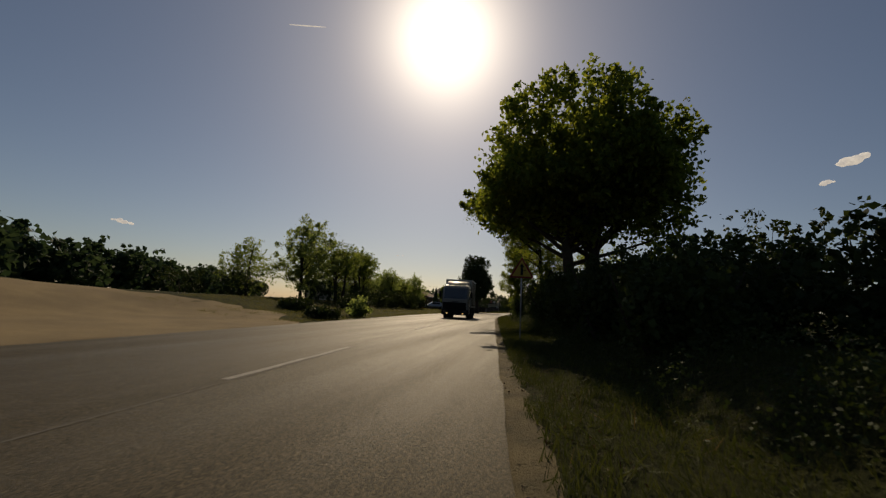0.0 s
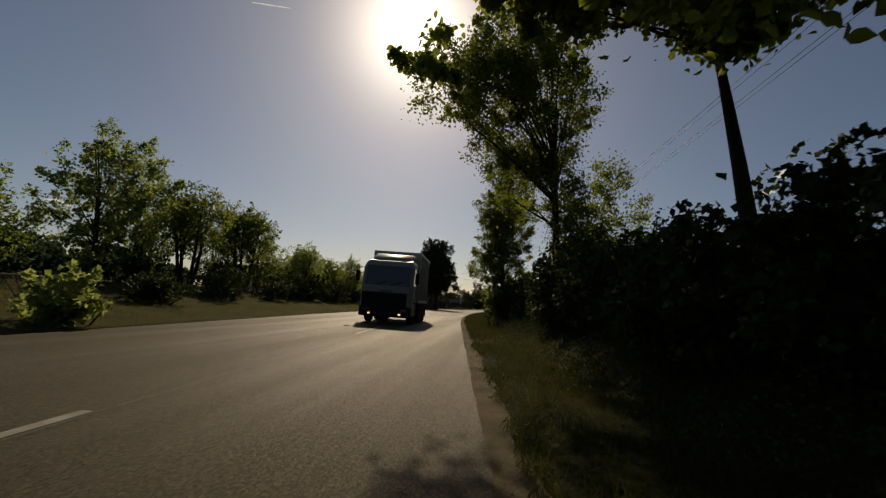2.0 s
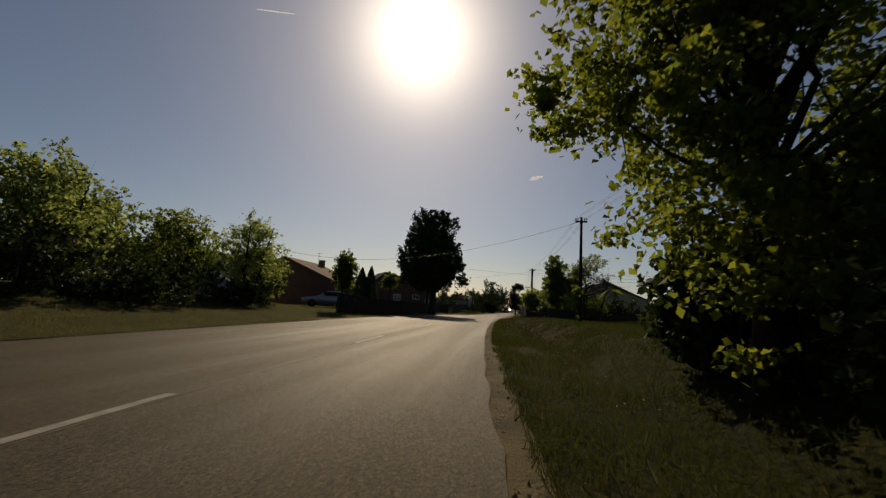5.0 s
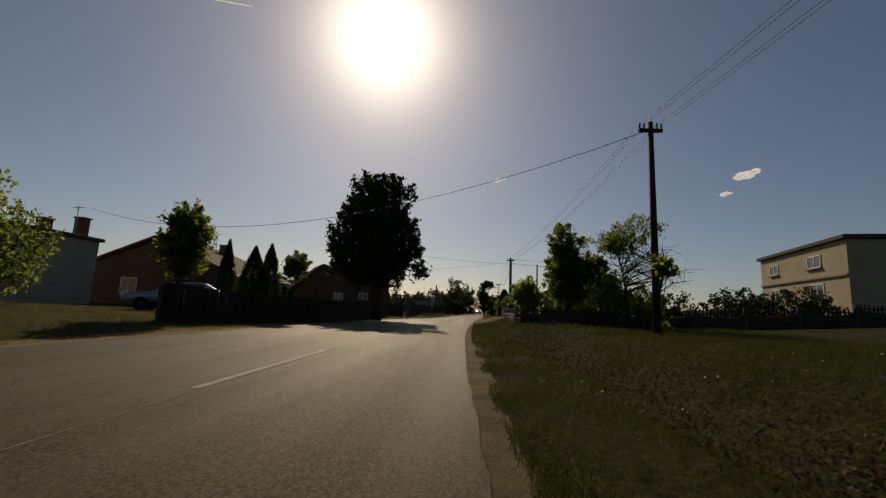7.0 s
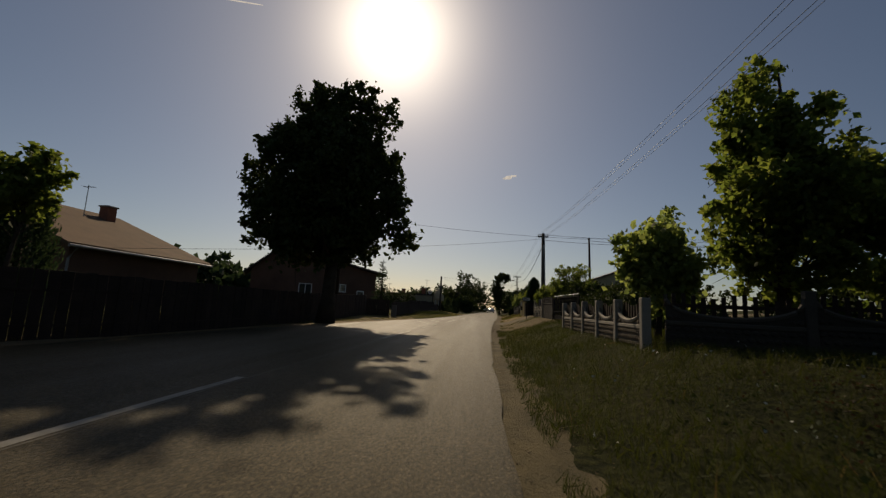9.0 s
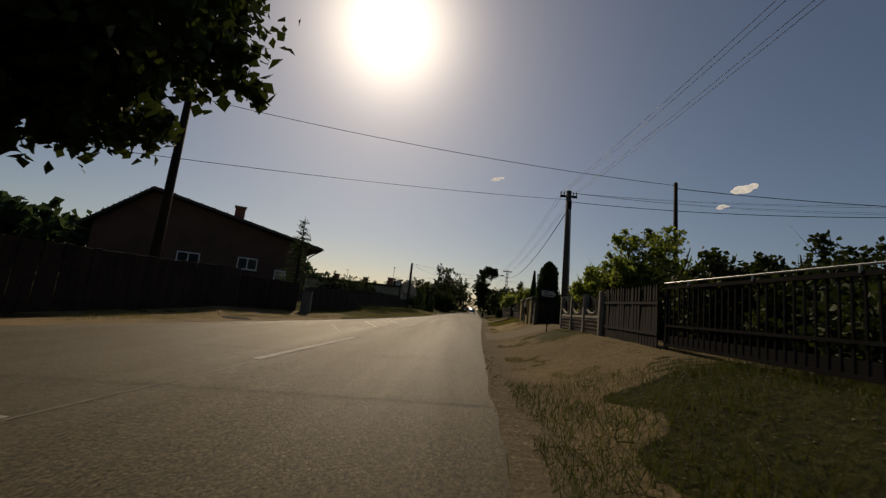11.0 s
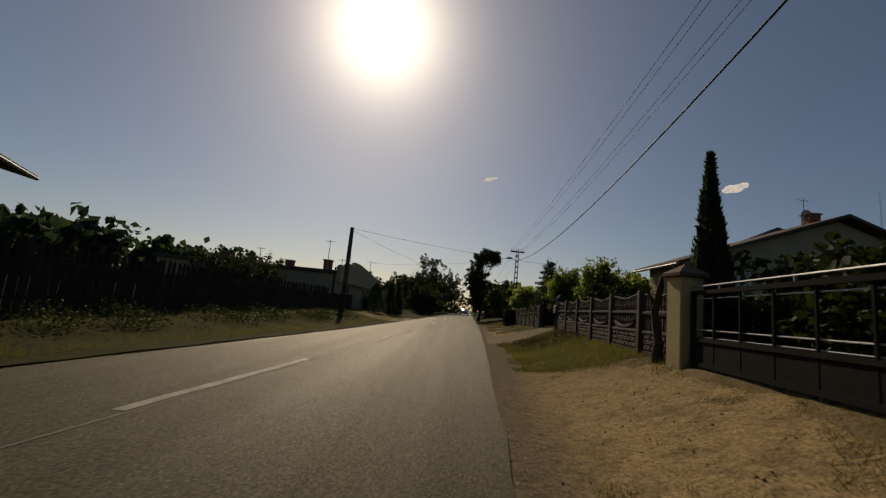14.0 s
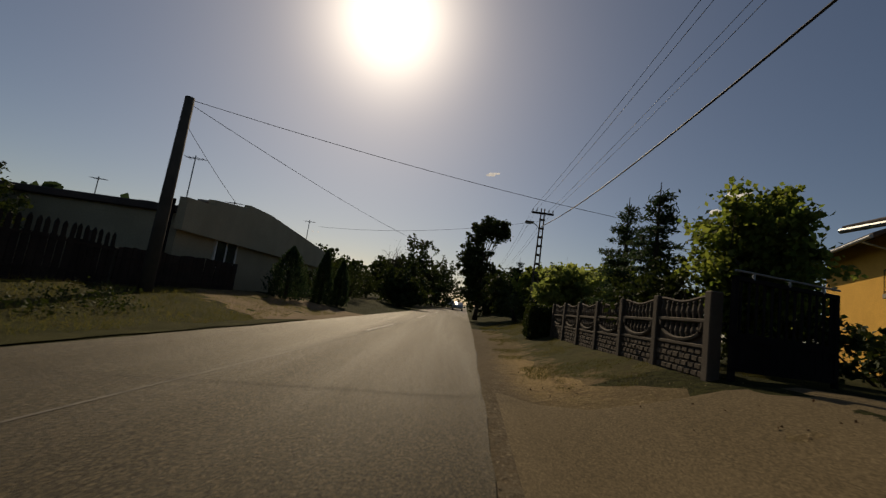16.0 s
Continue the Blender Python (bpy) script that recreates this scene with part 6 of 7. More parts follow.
for i, (x, y, h, r, n) in enumerate([(4.3, 108.6, 2.4, 1.2, 8000), (5.8, 108.8, 2.3, 1.2, 8000), (7.4, 109.0, 2.5, 1.4, 8000), (9.4, 109.2, 2.6, 1.5, 8000), (1.2, 107.7, 1.5, 0.9, 7000), (0.9, 109.6, 1.5, 0.9, 7000), (1.1, 111.0, 1.5, 0.9, 7000), (1.2, 118.6, 1.5, 0.8, 6000), (1.5, 127.4, 1.7, 0.8, 7000), (-12.6, 101.2, 0.6, 0.4, 900), (3.5, 82.6, 1.7, 1.4, 6000), (6.5, 81.6, 1.8, 1.6, 6000), (10.0, 80.6, 1.8, 1.7, 6000), (1.2, 86.5, 1.3, 1.2, 6000), (0.9, 90.3, 1.4, 1.2, 6000), (1.0, 92.2, 1.5, 1.0, 6000), (5.5, 93.0, 1.9, 2.2, 7000), (12.5, 80, 1.7, 1.6, 5000),
                                       (4.2, 116.5, 1.6, 1.5, 4500), (6.0, 121.0, 2.0, 1.6, 5000), (9.5, 124, 2.0, 1.8, 5000), (2.6, 139.0, 1.8, 1.5, 5000), (1.9, 143.5, 1.6, 1.2, 4000), (6.5, 128.0, 1.2, 0.8, 3000), (-10.2, 141.5, 1.4, 1.0, 3500), (-9.5, 147, 2.0, 1.6, 4000), (-10, 152, 2.4, 1.8, 4000), (-11, 158, 2.6, 2.0, 4000), (-14.3, 128.8, 2.7, 1.2, 6000), (-16.3, 130.2, 3.1, 1.4, 6000), (-18.8, 131.5, 3.3, 1.5, 6000), (1.6, 109.4, 1.7, 0.8, 6000), (2.0, 111.4, 1.6, 0.9, 6000), (3.2, 108.6, 2.0, 1.3, 6000), (3.9, 127.8, 2.0, 1.1, 7000)]):
    tree("garden_bush", x, y, ground_z(x, y) - 0.05, [(0, 0, h * 0.5, r, r, h * 0.5)], h * 0.75, 0.04, int(n * 0.6), 0.12 if x < 2 else 0.15, 60, 0.32, 330 + i, M_LEAF_DARK, "leafy dark garden bush behind a fence", "bush", limbs=10, low=0.05, stems=3, group="garden bushes")
tree("garden_tree", -13.7, 79.0, 0.3, [(0, 0, 2.6, 0.6, 0.6, 0.7)], 2.9, 0.06, 3800, 0.13, 40, 0.26, 362, M_LEAF, "small leafy tree behind a plank fence", limbs=14, low=0.4)
tree("bare_tree", -8.2, 162.0, 0.2, [(0, 0, 4.6, 1.7, 1.7, 2.4)], 5.6, 0.1, 0, 0.1, 60, 0.5, 360, M_LEAF, "leafless thin tree beside the far road", limbs=48, low=0.25)
tree("sapling", 0.5, 68.7, 0.35, [(0, 0, 2.1, 0.3, 0.3, 0.3), (0, 0, 2.0, 0.25, 0.25, 0.3), (0, 0, 0.6, 0.15, 0.15, 0.45)], 2.2, 0.022, 460, 0.14, 16, 0.14, 361, M_LEAF_MAPLE, "thin maple sapling in the verge grass", limbs=3, low=0.7)

# ---- the lorry ----
M_CAB = plain("cab_paint", (0.25, 0.24, 0.22), (0.21, 0.2, 0.185), 1.5, 30, 0.4, relief=0.02)
M_TARP = plain("tarpaulin", (0.06, 0.047, 0.033), (0.045, 0.035, 0.025), 0.7, 14, 0.6, relief=0.12)
M_BLACK = plain("black_plastic", (0.012, 0.012, 0.012), (0.018, 0.018, 0.018), 3, 40, 0.6, relief=0.1, spec=0.08)
M_RUBBER = plain("rubber", (0.014, 0.014, 0.014), (0.02, 0.02, 0.02), 3, 40, 0.9, relief=0.3)
M_CHROME = plain("wheel_metal", (0.12, 0.115, 0.11), (0.08, 0.078, 0.075), 3, 40, 0.55, 0.5, relief=0.05)


def lamp_mat(name, col, e):
    m, n, l, p = nodes_of(name)
    p.inputs["Base Color"].default_value = (*col, 1)
    p.inputs["Emission Color"].default_value = (*col, 1)
    p.inputs["Emission Strength"].default_value = e
    p.inputs["Roughness"].default_value = 0.15
    return m


M_HEAD = lamp_mat("headlamp", (1.0, 0.62, 0.25), 0.9)
M_AMBER = lamp_mat("clear_lamp", (0.5, 0.5, 0.48), 0.0)


def wheel(parent, x, y, r, w):
    bm = bmesh.new()
    prof = [(0.55, -0.5), (0.93, -0.5), (1.0, -0.36), (1.0, 0.36), (0.93, 0.5), (0.55, 0.5)]
    seg = 28
    rings = [[bm.verts.new((x + q * w, y + r * p * math.cos(2 * math.pi * k / seg), r + r * p * math.sin(2 * math.pi * k / seg))) for p, q in prof] for k in range(seg)]
    for k in range(seg):
        for j in range(len(prof)):
            a, b = rings[k], rings[(k + 1) % seg]
            bm.faces.new((a[j], b[j], b[(j + 1) % len(prof)], a[(j + 1) % len(prof)]))
    bmesh.ops.recalc_face_normals(bm, faces=bm.faces)
    wh = part("wheel", bm, M_RUBBER, parent)
    bm = bmesh.new()
    s = 1 if x > 0 else -1
    tube(bm, [(x - s * w * 0.3, y, r), (x + s * w * 0.3, y, r), (x + s * w * 0.42, y, r), (x + s * w * 0.44, y, r)], [r * 0.56, r * 0.56, r * 0.3, r * 0.1], 20)
    part("rim", bm, M_CHROME, wh, "grey steel rim")
    return wh


def loft_cab(bm, W, sections):
    """A cab from front outlines: each section is (y, half width, z low, z high)."""
    rings = []
    for y, hw, z0, z1 in sections:
        c = 0.16
        rings.append([bm.verts.new(p) for p in ((-hw, y, z0), (hw, y, z0), (hw, y, z1 - c), (hw - c, y, z1), (-hw + c, y, z1), (-hw, y, z1 - c))])
    for a, b in zip(rings, rings[1:]):
        for k in range(6):
            bm.faces.new((a[k], b[k], b[(k + 1) % 6], a[(k + 1) % 6]))
    bm.faces.new(rings[0])
    bm.faces.new(rings[-1][::-1])
    bmesh.ops.recalc_face_normals(bm, faces=bm.faces)


def lorry(m):
    t = thing("lorry", m, "grey-white lorry with a grey-green tarpaulin body", "lorry")
    bm = bmesh.new()
    loft_cab(bm, 2.4, [(0.02, 1.12, 0.45, 1.72), (0.12, 1.2, 0.42, 1.95), (0.34, 1.2, 0.42, 2.75), (0.55, 1.19, 0.42, 2.98), (1.0, 1.2, 0.42, 3.08), (1.85, 1.2, 0.42, 3.12), (1.95, 1.16, 0.45, 3.05)])
    cab = part("cab", bm, M_CAB, t, "grey-white painted cab")
    bm = bmesh.new()
    v = [bm.verts.new(p) for p in ((-1.06, 0.055, 1.78), (1.06, 0.055, 1.78), (1.02, 0.315, 2.72), (-1.02, 0.315, 2.72))]
    q = [bm.verts.new(p.co + Vector((0, -0.02, 0.006))) for p in v]
    bm.faces.new(q)
    for k in range(4):
        bm.faces.new((v[k], v[(k + 1) % 4], q[(k + 1) % 4], q[k]))
    part("windscreen", bm, M_GLASS, cab, "dark curved windscreen")
    for x in (-0.5, 0.3):
        bm = bmesh.new()
        tube(bm, [(x, 0.02, 1.8), (x + 0.45, 0.06, 1.98)], 0.014, 5)
        part("wiper", bm, M_BLACK, cab)
    part("bumper", boxed(-1.21, 1.21, -0.06, 0.5, 0.32, 0.82, 0.06), M_BLACK, t, "dark plastic bumper")
    part("grille", boxed(-1.13, 1.0, -0.02, 0.05, 0.8, 1.45, 0.03), M_BLACK, t)
    for k in range(5):
        part("grille_slat", boxed(-0.9, 0.9, -0.045, -0.015, 0.92 + k * 0.09, 0.95 + k * 0.09), M_BLACK, t)
    part("badge_panel", boxed(-0.3, 0.3, -0.012, 0.03, 1.47, 1.56), M_CHROME, t)
    for s in (-1, 1):
        part("headlight", boxed(s * 0.9 - 0.16, s * 0.9 + 0.16, -0.085, -0.04, 0.56, 0.72, 0.02), M_GLASS, t, "dark unlit headlight")
        part("fog_lamp", boxed(s * 0.72 - 0.06, s * 0.72 + 0.06, -0.085, -0.05, 0.42, 0.5, 0.015), M_HEAD, t, "lit warm driving lamp")
        bm = bmesh.new()
        x = s * 1.205
        w = [bm.verts.new((x + s * 0.008, y, z)) for y, z in ((0.45, 1.86), (1.35, 1.86), (1.35, 2.66), (0.62, 2.66))]
        w2 = [bm.verts.new((x - s * 0.02, v.co.y, v.co.z)) for v in w]
        bm.faces.new(w)
        for k in range(4):
            bm.faces.new((w[k], w[(k + 1) % 4], w2[(k + 1) % 4], w2[k]))
        bmesh.ops.recalc_face_normals(bm, faces=bm.faces)
        part("side_window", bm, M_GLASS, cab, "dark side window")
        bm = bmesh.new()
        for y0, y1, z0, z1 in ((0.4, 0.42, 0.6, 2.75), (1.42, 1.44, 0.6, 2.75), (0.4, 1.44, 0.58, 0.6)):
            box(bm, x - 0.004, x + s * 0.006 + 0.004, y0, y1, z0, z1)
        part("door_seam", bm, M_BLACK, cab)
        part("door_handle", boxed(x + s * 0.002 - 0.02, x + s * 0.002 + 0.02, 1.18, 1.36, 1.55, 1.62, 0.008), M_BLACK, cab)
        for z in (0.5, 0.85):
            part("step", boxed(s * 1.02 - 0.17, s * 1.02 + 0.17, 0.5, 0.95, z - 0.04, z, 0.01), M_BLACK, t)
        bm = bmesh.new()
        tube(bm, [(s * 1.18, 0.32, 2.6), (s * 1.36, 0.12, 2.55), (s * 1.42, 0.1, 2.35)], 0.018, 6)
        tube(bm, [(s * 1.18, 0.3, 1.8), (s * 1.36, 0.12, 1.78), (s * 1.42, 0.1, 1.95)], 0.018, 6)
        mi = part("mirror", bm, M_BLACK, t, "black wing mirror")
        part("mirror_head", boxed(s * 1.42 - 0.1, s * 1.42 + 0.1, 0.06, 0.15, 1.92, 2.42, 0.03), M_BLACK, mi)
        part("wheel_arch", boxed(s * 1.04 - 0.17, s * 1.04 + 0.17, 0.85, 1.95, 0.95, 1.08, 0.03), M_BLACK, t)
        wheel(t, s * 1.05, 1.4, 0.48, 0.3)
        wheel(t, s * 1.0, 3.6, 0.48, 0.45)
        for y in (4.65, 5.65):
            wheel(t, s * 1.03, y, 0.47, 0.36)
    part("chassis", boxed(-0.45, 0.45, 0.6, 6.4, 0.62, 0.95), M_BLACK, t)
    bm = bmesh.new()
    loft_cab(bm, 2.0, [(0.7, 0.85, 2.95, 3.06), (1.1, 1.0, 2.95, 3.26), (1.5, 1.08, 2.95, 3.4), (1.9, 1.1, 2.95, 3.46)])
    part("roof_spoiler", bm, M_CAB, t, "", True)
    tr = part("trailer_box", boxed(-1.25, 1.25, 2.3, 6.6, 1.1, 3.62, 0.02), M_TARP, t, "grey-green tarpaulin cargo body")
    for s in (-1, 1):
        part("top_rail", boxed(s * 1.25 - 0.02, s * 1.25 + 0.02, 2.28, 6.62, 3.55, 3.66), M_STEEL, tr)
        part("bottom_rail", boxed(s * 1.25 - 0.025, s * 1.25 + 0.025, 2.28, 6.62, 1.05, 1.2), M_STEEL, tr)
        me = bpy.data.meshes.new("strap")
        bm = boxed(s * 1.255 - 0.008, s * 1.255 + 0.008, -0.025, 0.025, 1.15, 3.58)
        bm.to_mesh(me)
        bm.free()
        me.materials.append(M_TARP)
        for k in range(6):
            ob = link("strap", me, None, tr)
            ob.matrix_basis = pose(0, 2.8 + k * 0.68, 0)
    part("front_wall", boxed(-1.26, 1.26, 2.24, 2.31, 1.05, 3.66), M_STEEL, tr)
    part("underrun_bar", boxed(-1.15, 1.15, 6.45, 6.55, 0.45, 0.58), M_STEEL, t)
    for s in (-1, 1):
        part("tail_lamp", boxed(s * 0.95 - 0.2, s * 0.95 + 0.2, 6.6, 6.65, 0.72, 0.86), M_BRICK, t)
        part("mudflap", boxed(s * 1.03 - 0.2, s * 1.03 + 0.2, 6.3, 6.32, 0.25, 0.85), M_RUBBER, t)
    return t


lorry(pose(-6.75, 36.7, 0.0, 0, 0, 3.0))


# ---- cars ----
def car(m, paint, label, van=False):
    t = thing("car", m, label, "car")
    bm = bmesh.new()
    if van:
        prof = [(0, 0.35), (0, 0.95), (0.5, 1.15), (1.0, 1.95), (4.6, 2.05), (4.7, 0.4)]
    else:
        prof = [(0, 0.32), (0, 0.68), (0.25, 0.8), (1.15, 0.92), (1.9, 1.38), (3.1, 1.42), (3.9, 0.98), (4.3, 0.9), (4.35, 0.35)]
    a = [bm.verts.new((-0.85, y, z)) for y, z in prof]
    b = [bm.verts.new((0.85, y, z)) for y, z in prof]
    bm.faces.new(a)
    bm.faces.new(b[::-1])
    for i in range(len(prof)):
        j = (i + 1) % len(prof)
        bm.faces.new((a[i], b[i], b[j], a[j]))
    bmesh.ops.recalc_face_normals(bm, faces=bm.faces)
    bmesh.ops.bevel(bm, geom=list(bm.edges), offset=0.06, segments=2, affect="EDGES")
    part("body", bm, paint, t, "", True)
    bm = bmesh.new()
    y0, z0, y1, z1 = (0.55, 1.25, 0.97, 1.9) if van else (1.22, 0.98, 1.84, 1.36)
    q = [bm.verts.new(p) for p in ((-0.7, y0 - 0.02, z0), (0.7, y0 - 0.02, z0), (0.62, y1 - 0.02, z1), (-0.62, y1 - 0.02, z1))]
    q2 = [bm.verts.new(v.co + Vector((0, 0.06, -0.03))) for v in q]
    bm.faces.new(q)
    for k in range(4):
        bm.faces.new((q[k], q[(k + 1) % 4], q2[(k + 1) % 4], q2[k]))
    part("windscreen", bm, M_GLASS, t)
    for s in (-1, 1):
        part("side_window", boxed(s * 0.853 - 0.01, s * 0.853 + 0.01, 1.7 if not van else 1.05, 3.2 if not van else 1.9, 1.0 if not van else 1.25, 1.3 if not van else 1.8, 0.004), M_GLASS, t)
        part("headlight", boxed(s * 0.62 - 0.16, s * 0.62 + 0.16, -0.03, 0.03, 0.62, 0.76, 0.01), M_AMBER, t)
        for y in (0.8, 3.5):
            wheel(t, s * 0.78, y, 0.31, 0.2)
    return t


M_SILVER = plain("silver_paint", (0.45, 0.46, 0.47), (0.4, 0.41, 0.42), 2, 30, 0.3, 0.4, relief=0.02)
M_WHITE = plain("white_paint", (0.7, 0.7, 0.68), (0.62, 0.62, 0.6), 2, 30, 0.4, relief=0.02)
car(pose(-23.5, 64.6, ground_z(-23.5, 66.5), 0, 0, -70), M_SILVER, "silver car parked behind the trees on the bank")
car(pose(-20.2, 75.8, ground_z(-20.2, 77), 0, 0, -65), M_SILVER, "silver car parked beside a plank fence")
car(pose(centre(215) - 1.5, 215, 0, 0, 0, -3), M_WHITE, "white delivery van far down the road", True)
car(pose(centre(188) + 1.5, 192, 0, 0, 0, 177), M_SILVER, "dark silver car far down the road")

# ---- signs ----
M_YELLOW = plain("sign_yellow", (0.4, 0.25, 0.03), (0.33, 0.21, 0.03), 3, 30, 0.5, relief=0.02)
M_RED = plain("sign_red", (0.22, 0.025, 0.018), (0.18, 0.022, 0.016), 3, 30, 0.5, relief=0.02)
M_SIGNPALE = plain("sign_pale", (0.5, 0.52, 0.5), (0.42, 0.44, 0.42), 3, 30, 0.5, relief=0.02)
M_SIGNINK = plain("sign_ink", (0.05, 0.07, 0.09), (0.06, 0.08, 0.1), 3, 30, 0.5, relief=0.02)


def warning_sign(x, y, top):
    z = ground_z(x, y)
    t = thing("warning_sign", pose(x, y, z, 0, 0, 6), "yellow triangular warning sign with red rim on a grey post", "road sign")
    bm = bmesh.new()
    tube(bm, [(0, 0.03, -0.3), (0, 0.03, top - z - 0.05)], 0.024, 10)
    part("post", bm, M_STEEL, t)
    h = top - z
    tri = lambda r: [(0, h - 0.52 + r * 1.0), (-0.866 * r, h - 0.52 - r * 0.5), (0.866 * r, h - 0.52 - r * 0.5)]
    bm = bmesh.new()
    prism(bm, tri(0.52), -0.012, 0.0)
    bmesh.ops.recalc_face_normals(bm, faces=bm.faces)
    pl = part("plate", bm, M_RED, t, "red rimmed plate")
    bm = bmesh.new()
    prism(bm, tri(0.4), -0.017, -0.013)
    bmesh.ops.recalc_face_normals(bm, faces=bm.faces)
    part("face", bm, M_YELLOW, pl)
    bm = bmesh.new()
    box(bm, -0.045, 0.045, -0.022, -0.018, h - 0.68, h - 0.36)
    prism(bm, [(-0.09, h - 0.38), (0.09, h - 0.38), (0, h - 0.24)], -0.022, -0.018)
    box(bm, 0.045, 0.15, -0.022, -0.018, h - 0.52, h - 0.49)
    bmesh.ops.recalc_face_normals(bm, faces=bm.faces)
    part("symbol", bm, M_BLACK, pl)


warning_sign(-0.38, 15.2, 3.0)
x, y = -1.45, 99.82
t = thing("direction_sign", pose(x, y, ground_z(x, y), 0, 0, 4), "pale arrow-shaped direction sign on a thin post", "road sign")
low = 0.46
t.location.z -= low
bm = bmesh.new()
tube(bm, [(0, 0.02, -0.3), (0, 0.02, 1.9)], 0.02, 8)
part("post", bm, M_IRON, t)
bm = bmesh.new()
prism(bm, [(-0.29, 1.655), (0.16, 1.645), (0.25, 1.76), (0.16, 1.875), (-0.29, 1.885)], -0.02, 0.0)
bmesh.ops.recalc_face_normals(bm, faces=bm.faces)
board = part("board", bm, M_SIGNINK, t)
bm = bmesh.new()
prism(bm, [(-0.26, 1.675), (0.15, 1.665), (0.228, 1.76), (0.15, 1.855), (-0.26, 1.867)], -0.025, -0.021)
bmesh.ops.recalc_face_normals(bm, faces=bm.faces)
part("face", bm, M_SIGNPALE, board)
bm = bmesh.new()
for a, b, z in ((-0.2, -0.02, 1.785), (-0.2, -0.11, 1.705), (-0.08, 0.02, 1.705), (0.04, 0.12, 1.705)):
    box(bm, a, b, -0.03, -0.026, z, z + 0.033)
part("lettering", bm, M_SIGNINK, board)
x, y = 0.97, 104.5
t = thing("round_sign", pose(x, y, ground_z(x, y), 0, 0, 57), "round road sign seen from its edge beside a side road", "road sign")
bm = bmesh.new()
tube(bm, [(0, 0.03, -0.3), (0, 0.03, 2.2)], 0.026, 8)
part("post", bm, M_STEEL, t)
bm = bmesh.new()
tube(bm, [(0, 0.0, 1.95), (0, -0.02, 1.95)], 0.28, 24)
part("plate", bm, M_SIGNPALE, t)

# ---- small things by the gates ----
for z0 in (0.95, 0.55):
    tb = thing("post_box", pose(-0.92, 107.4, ground_z(-0.74, 107.4) + z0 * 0.9, 0, 0, 94), "small steel post box on a gate pillar", "post box", "post boxes")
    part("body", boxed(-0.12, 0.12, -0.02, 0.08, 0, 0.3, 0.015), M_STEEL if z0 > 0.6 else M_IRON, tb)
    part("lid", boxed(-0.13, 0.13, -0.035, 0.085, 0.3, 0.33, 0.008), M_IRON, tb)
M_CABINET = plain("cabinet_grey", (0.2, 0.2, 0.185), (0.15, 0.15, 0.14), 3, 40, 0.6, relief=0.05)
mb = thing("post_box", pose(0.36, 121.05, ground_z(0.36, 121.05) + 0.66, 0, 0, 0), "rounded pale post box on a gate post", "post box")
bm = bmesh.new()
prism(bm, [(-0.07, 0), (0.07, 0), (0.07, 0.22)] + [(0.07 * math.cos(a), 0.22 + 0.06 * math.sin(a)) for a in np.linspace(0.2, 2.94, 8)] + [(-0.07, 0.22)], -0.13, 0.13)
bmesh.ops.recalc_face_normals(bm, faces=bm.faces)
part("body", bm, M_CABINET, mb)
part("slot", boxed(-0.05, 0.05, -0.136, -0.13, 0.17, 0.19), M_BLACK, mb)
part("bracket", boxed(-0.03, 0.12, -0.03, 0.03, -0.7, 0.0), M_IRON, mb)
eb = thing("meter_cabinet", pose(-11.0, 102.9, ground_z(-11.0, 102.9), 0, 0, 10), "pale grey electricity meter cabinet in front of a fence", "cabinet")
part("body", boxed(-0.2, 0.2, -0.13, 0.13, -0.1, 0.88, 0.02), M_CABINET, eb)
part("door", boxed(-0.17, 0.17, -0.145, -0.13, 0.25, 0.83, 0.005), M_CABINET, eb)
part("top", boxed(-0.22, 0.22, -0.15, 0.15, 0.88, 0.92, 0.01), M_CONC_DARK, eb)
hb = thing("clipped_hedge", pose(0.55, 133.2, ground_z(0.55, 133.2)), "dark clipped box hedge at the end of a fence", "hedge")
rngh = np.random.default_rng(370)
p = rngh.uniform(-1, 1, (6000, 3))
k = np.argmax(np.abs(p), axis=1)
p[np.arange(6000), k] = np.sign(p[np.arange(6000), k]) * rngh.uniform(0.86, 1.02, 6000)
link("foliage", leaf_mesh("foliage", p * np.array((0.45, 0.5, 0.52)) + np.array((0, 0, 0.5)), 0.1, rngh), M_LEAF_DARK, hb)
part("stem", boxed(-0.2, 0.2, -0.2, 0.2, -0.1, 0.8), M_BARK, hb)


def antenna(x, y, z, h, label, dish=False):
    t = thing("antenna", pose(x, y, z), label, "antenna", "roof antennas")
    bm = bmesh.new()
    tube(bm, [(0, 0, -0.3), (0, 0, h)], 0.022, 6)
    part("mast", bm, M_STEEL, t)
    bm = bmesh.new()
    tube(bm, [(-0.35, 0, h - 0.1), (0.35, 0.1, h - 0.1)], 0.014, 5)
    for k in range(5):
        xx = -0.3 + k * 0.15
        tube(bm, [(xx, -0.2 + 0.02 * k, h - 0.1), (xx, 0.25 - 0.02 * k, h - 0.1)], 0.008, 4)
    part("aerial", bm, M_STEEL, t)
    if dish:
        bm = bmesh.new()
        tube(bm, [(0, -0.12, h * 0.35), (0, -0.16, h * 0.35), (0, -0.2, h * 0.35)], [0.12, 0.26, 0.33], 16, False)
        part("dish", bm, M_SIGNPALE, t)


